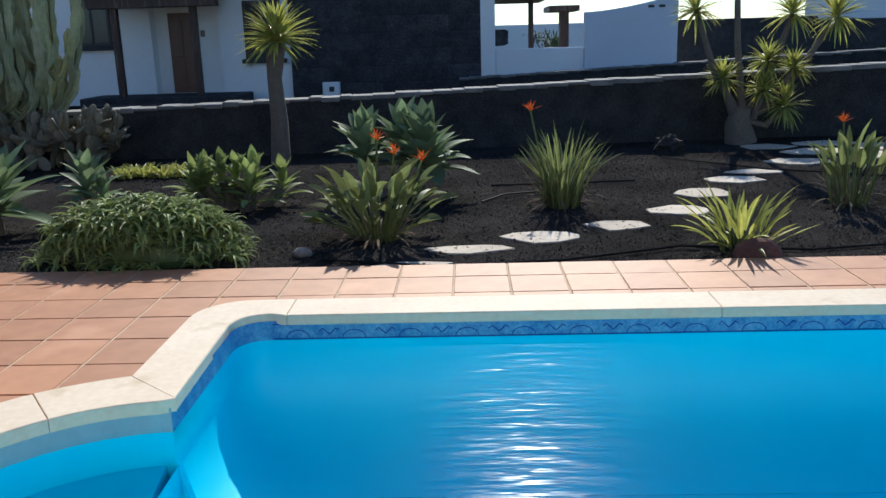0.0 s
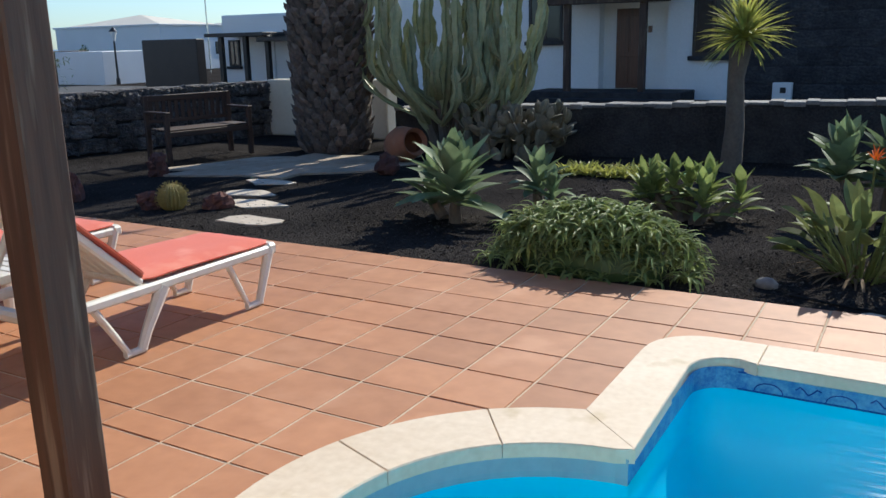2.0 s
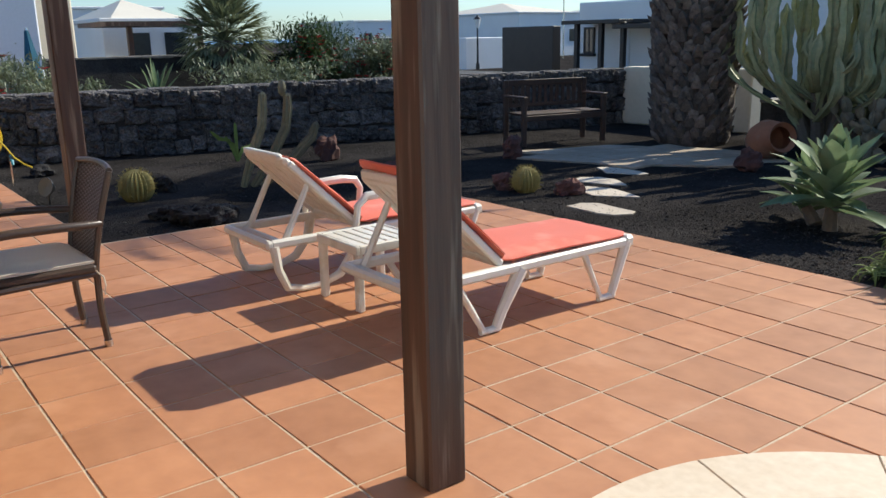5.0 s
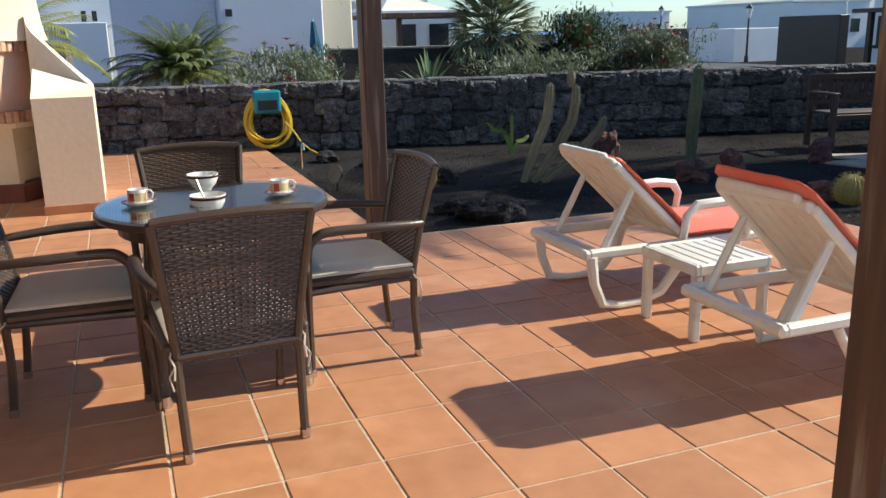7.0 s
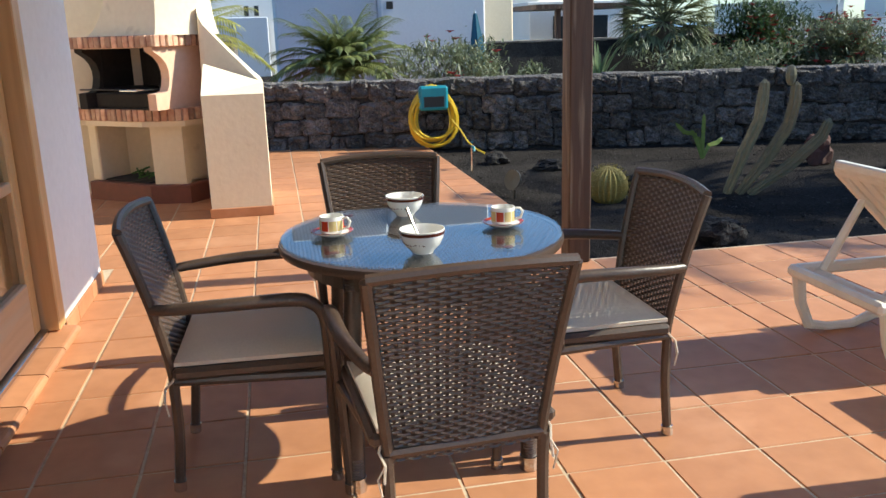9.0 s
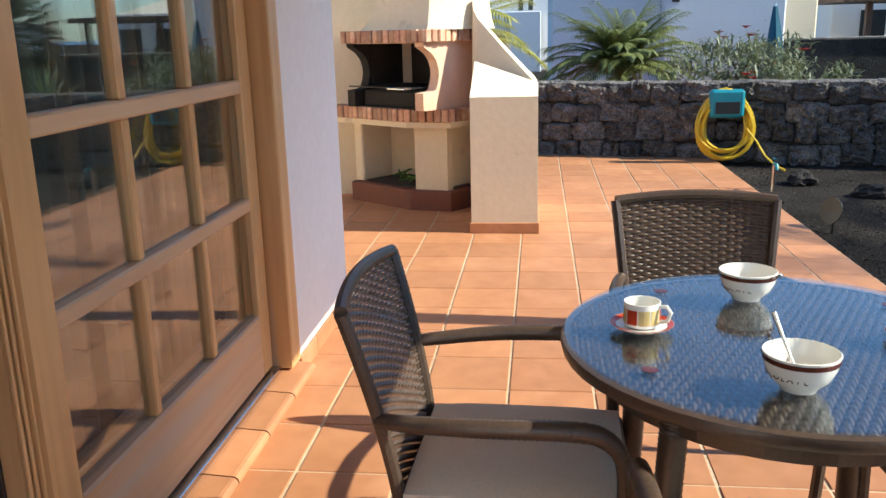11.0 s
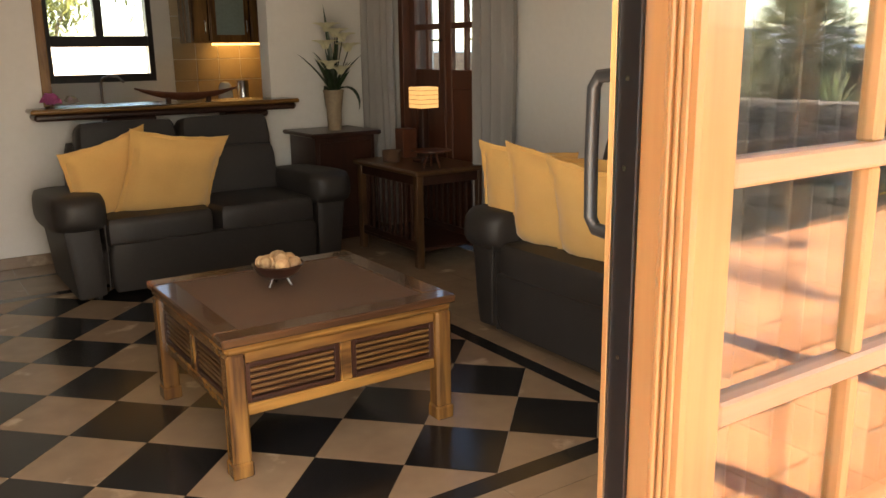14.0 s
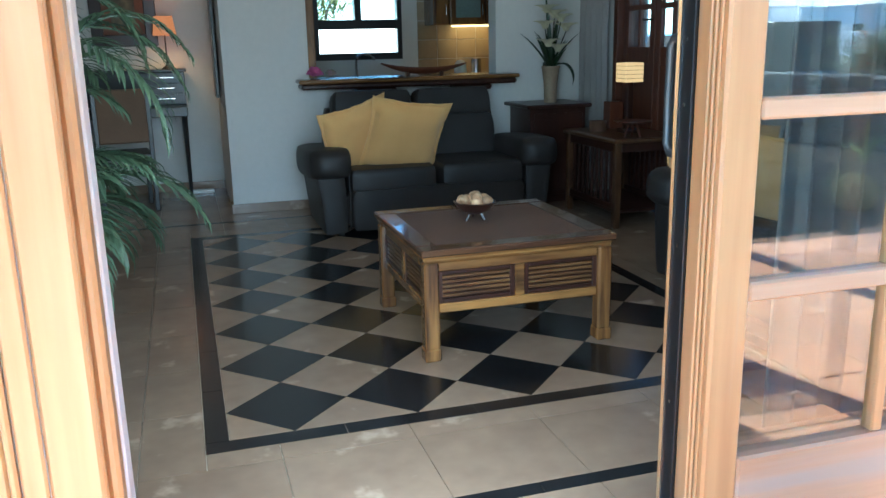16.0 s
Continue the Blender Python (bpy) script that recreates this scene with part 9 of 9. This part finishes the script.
# villa to the north-west with its porch
nw = thing("house", "white villa with dark timber porches beyond the bench", "house", pose(0, 0, 0))
part("wall", S().box((-22.5, 23.2, -0.3), (-13.2, 29, 2.45), 0.03), WHITEWASH, nw)
part("upper_wall", S().box((-19.2, 24.5, 2.45), (-13.5, 29, 3.2), 0.03), WHITEWASH, nw)
for x in (-21.4, -20.3, -19.35, -17.9):
    part("porch_post", S().box((x - 0.08, 21.9, -0.3), (x + 0.08, 22.06, 1.72), 0.01), SHUTTER, nw)
part("porch_roof", S().box((-21.9, 21.7, 1.70), (-19.3, 23.2, 1.82), 0.01), SHUTTER, nw)
part("porch_roof", S().box((-19.6, 21.7, 1.52), (-17.4, 23.2, 1.66), 0.01), SHUTTER, nw)
part("door", S().box((-20.9, 23.15, 0.0), (-20.1, 23.2, 1.6), 0.01), WHITEWASH, nw)
far_window(nw, -22.2, -21.7, 23.16, 0.7, 1.6)
far_window(nw, -18.6, -17.8, 23.16, 0.7, 1.4)


def street_lamp(x, y, h):
    t = thing("street_lamp", "black post lantern by the street", "street lamp", pose(x, y, -0.1), "street lamps")
    part("post", S().tube([(0, 0, 0), (0, 0, 0.3), (0, 0, 0.32), (0, 0, h - 0.45)], [0.09, 0.08, 0.05, 0.035], 8), BLACK_METAL, t)
    part("lantern", S().lathe([(0.06, h - 0.45), (0.15, h - 0.1), (0.16, h - 0.08)], 6), PORCELAIN, t, "pale lantern glass")
    part("cap", S().lathe([(0.18, h - 0.08), (0.06, h + 0.05), (0.001, h + 0.12)], 6), BLACK_METAL, t)


street_lamp(-29.8, 24.5, 2.25)
street_lamp(-42.5, 29.2, 2.6)
solo("mast", S().tube([(0, 0, 0), (0, 0, 4.2)], 0.035, 6), STEEL, "thin radio mast above the roofs", "mast", pose(-36, 36, -0.05))
crown(-40, 30.5, 0.9, 0.5, 0.5, 0.7, 500, 0.2, 18, DEEP_LEAF, "street_tree", "small round street tree far off", "tree")
for i, (x, y, h) in enumerate(((-60, 8, 3.6), (-63, 10, 3.2), (-66, 13, 3.4))):
    feather_palm(x, y, h, 1.6, 16, 40 + i, "distant palm against the sky", "distant palms")
crown(2.6, 26.5, 1.0, 0.8, 0.6, 0.5, 500, 0.2, 19, DEEP_LEAF, "distant_shrub", "dark shrub by the neighbour's terrace", "shrub")
crown(-5.75, -16.4, 2.5, 1.8, 0.7, 1.0, 2600, 0.22, 20, SUNNY_PALM, "yard_bush", "bright green bush outside the kitchen window", "shrub")
crown(-4.25, -16.3, 2.6, 1.5, 0.7, 1.0, 2200, 0.22, 22, SUNNY_PALM, "yard_bush", "bright green bush outside the kitchen window", "shrub")


# ---- floor tiles ----
def clip(poly, nx, ny, d):
    """What of an outline lies where nx*x + ny*y >= d."""
    out = []
    for i in range(len(poly)):
        p, q = poly[i - 1], poly[i]
        a, b = nx * p[0] + ny * p[1] - d, nx * q[0] + ny * q[1] - d
        if (a >= 0) != (b >= 0):
            u = a / (a - b)
            out.append((p[0] + (q[0] - p[0]) * u, p[1] + (q[1] - p[1]) * u))
        if b >= 0:
            out.append(q)
    return out


XP, YP, YN, J = 0.336, 0.3325, 0.3245, 0.005
TILE = S().prism([(-XP / 2 + J, -YP / 2 + J), (XP / 2 - J, -YP / 2 + J), (XP / 2 - J, YP / 2 - J), (-XP / 2 + J, YP / 2 - J)], -0.010, 0.0, 0.004).mesh("tile", TERRACOTTA)
TILE_N = S().prism([(-XP / 2 + J, -YN / 2 + J), (XP / 2 - J, -YN / 2 + J), (XP / 2 - J, YN / 2 - J), (-XP / 2 + J, YN / 2 - J)], -0.010, 0.0, 0.004).mesh("tile", TERRACOTTA)
rest, rng = S(), random.Random(23)
ylines = [0.01 + YP * k for k in range(-13, 8)] + [2.495 + YN * k for k in range(8)]
near = 0
xlines = [-4.44 + XP * k for k in range(-25, 10)] + [-1.08 + 0.3245 * k for k in range(33)]
for xa, xb in zip(xlines, xlines[1:]):
    for ya, yb in zip(ylines, ylines[1:] + [YE]):
        y0, y1, x0, x1 = ya, min(yb, YE), xa, xb
        if xb <= XE + 0.02:
            y1 = min(y1, YW)
        elif xa < XE:
            if y0 >= YW:
                x0 = XE
        if y1 - y0 < 0.03 or x1 - x0 < 0.03 or xb < -12.6 or xa > 8.9:
            continue
        if y1 <= HY + 0.02 and x1 > HW:
            continue
        if y0 < HY and x1 > HW:
            y0 = HY + 0.002
        if x1 < -9.0 and y1 < -1.5:
            continue
        poly = [(x0 + J, y0 + J), (x1 - J, y0 + J), (x1 - J, y1 - J), (x0 + J, y1 - J)]
        whole = x0 == xa and y0 == ya and min(abs(y1 - y0 - YP), abs(y1 - y0 - YN)) < 0.003
        cx_, cy_ = (x0 + x1) / 2, (y0 + y1) / 2
        # cut round the pool
        if x1 > PX0 - 0.22 and PY0 - 0.22 < y1 and y0 < PY1 + 0.22:
            whole = False
            if cx_ < PX0 - 0.22:
                poly = clip(poly, -1, 0, -(PX0 - 0.2))
            elif cy_ > PY1:
                poly = clip(poly, 0, 1, PY1 + 0.2)
            elif cy_ < PY0:
                poly = clip(poly, 0, -1, -(PY0 - 0.2))
            elif x0 > PX1:
                pass
            else:
                poly = clip(poly, -1, 0, -(PX0 - 0.2))
        dx, dy = cx_ - CX, cy_ - CY
        dd = math.hypot(dx, dy)
        if dd < RO + 0.3 and cx_ < PX0 - 0.05 and len(poly) > 2:
            whole = False
            poly = clip(poly, dx / dd, dy / dd, (dx * CX + dy * CY) / dd + 0.93)
        if len(poly) < 3 or max(p[0] for p in poly) - min(p[0] for p in poly) < 0.04 or max(p[1] for p in poly) - min(p[1] for p in poly) < 0.03:
            continue
        dz = rng.uniform(-0.0015, 0.0012)
        if whole and -6.6 < cx_ < -2.2 and -0.3 < cy_ < 5 and near < 300:
            ob = new("tile", TILE if abs(y1 - y0 - YP) < 0.003 else TILE_N)
            ob.parent = terrace
            ob.matrix_basis = pose(cx_, cy_, dz, rng.uniform(-0.12, 0.12), rng.uniform(-0.12, 0.12), rng.uniform(-0.3, 0.3))
            near += 1
        else:
            rest.prism(poly, -0.010, dz, 0.004)
ob = part("tiles", rest, TERRACOTTA, terrace)
ob["kind"] = "stuff"

# marble floor indoors: a chequered field laid cornerwise, black borders, plain slabs round it
fx0, fx1, fy0, fy1 = -5.745, -3.52, -5.21, -2.06
px_, py_, jn = 0.445, 0.45, 0.0016
zt = FLOOR_IN
floor_in = bpy.data.objects["floor"]
for i in range(-1, 11):
    for j in range(-1, 15):
        cx_, cy_ = fx1 - px_ / 2 * i, fy1 - py_ / 2 * j
        if (i + j) % 2:
            continue
        black = i % 2 == 1
        hx, hy = px_ / 2 - jn, py_ / 2 - jn
        poly = [(cx_ - hx, cy_), (cx_, cy_ - hy), (cx_ + hx, cy_), (cx_, cy_ + hy)]
        for nx, ny, d in ((1, 0, fx0), (-1, 0, -fx1), (0, 1, fy0), (0, -1, -fy1)):
            poly = clip(poly, nx, ny, d)
            if len(poly) < 3:
                break
        if len(poly) < 3 or max(p[0] for p in poly) - min(p[0] for p in poly) < 0.03 or max(p[1] for p in poly) - min(p[1] for p in poly) < 0.03:
            continue
        part("black_tile" if black else "beige_tile", S().prism(poly, zt - 0.006, zt), BLACK_MARBLE if black else BEIGE_MARBLE, floor_in)
bd = 0.08
ex0, ex1, ey0, ey1 = fx0 - bd, fx1 + bd, fy0 - bd, fy1 + bd
for (xa, ya, xb, yb) in ((ex0, fy1, ex1, ey1), (ex0, ey0, ex1, fy0), (ex0, fy0, fx0, fy1), (fx1, fy0, ex1, fy1)):
    along = xb - xa > yb - ya
    n = max(1, round((xb - xa if along else yb - ya) / 0.44))
    for k in range(n):
        if along:
            q = (xa + (xb - xa) * k / n, ya, xa + (xb - xa) * (k + 1) / n, yb)
        else:
            q = (xa, ya + (yb - ya) * k / n, xb, ya + (yb - ya) * (k + 1) / n)
        part("border_tile", S().box((q[0] + jn, q[1] + jn, zt - 0.006), (q[2] - jn, q[3] - jn, zt)), BLACK_MARBLE, floor_in)
LINES = (-1.46, -1.40, -5.76, -5.72)
for ya, yb in ((LINES[0], LINES[1]), (LINES[2], LINES[3])):
    for k in range(8):
        part("border_tile", S().box((-6.8 + 0.6 * k + jn, ya, zt - 0.006), (-6.2 + 0.6 * k - jn, yb, zt)), BLACK_MARBLE, floor_in)
slabs = S()
T = 0.45
for i in range(17):
    for j in range(17):
        xa, ya = HC + T * i, HI + 0.15 - T * (j + 1)
        rects = [(xa, ya, min(xa + T, -0.01), ya + T)]
        for bx0, by0, bx1, by1 in ((ex0, ey0, ex1, ey1), (-6.8, LINES[0], -2.0, LINES[1]), (-6.8, LINES[2], -2.0, LINES[3])):
            out = []
            for r in rects:
                if r[2] <= bx0 or r[0] >= bx1 or r[3] <= by0 or r[1] >= by1:
                    out.append(r)
                    continue
                out += [q for q in ((r[0], r[1], min(r[2], bx0), r[3]), (max(r[0], bx1), r[1], r[2], r[3]), (max(r[0], bx0), r[1], min(r[2], bx1), min(r[3], by0)), (max(r[0], bx0), max(r[1], by1), min(r[2], bx1), r[3])) if q[2] - q[0] > 0.01 and q[3] - q[1] > 0.01]
            rects = out
        for r in rects:
            if r[1] < -8.3:
                continue
            slabs.box((r[0] + jn, r[1] + jn, zt - 0.006), (r[2] - jn, r[3] - jn, zt))
ob = part("slabs", slabs, BEIGE_MARBLE, floor_in)
ob["kind"] = "stuff"
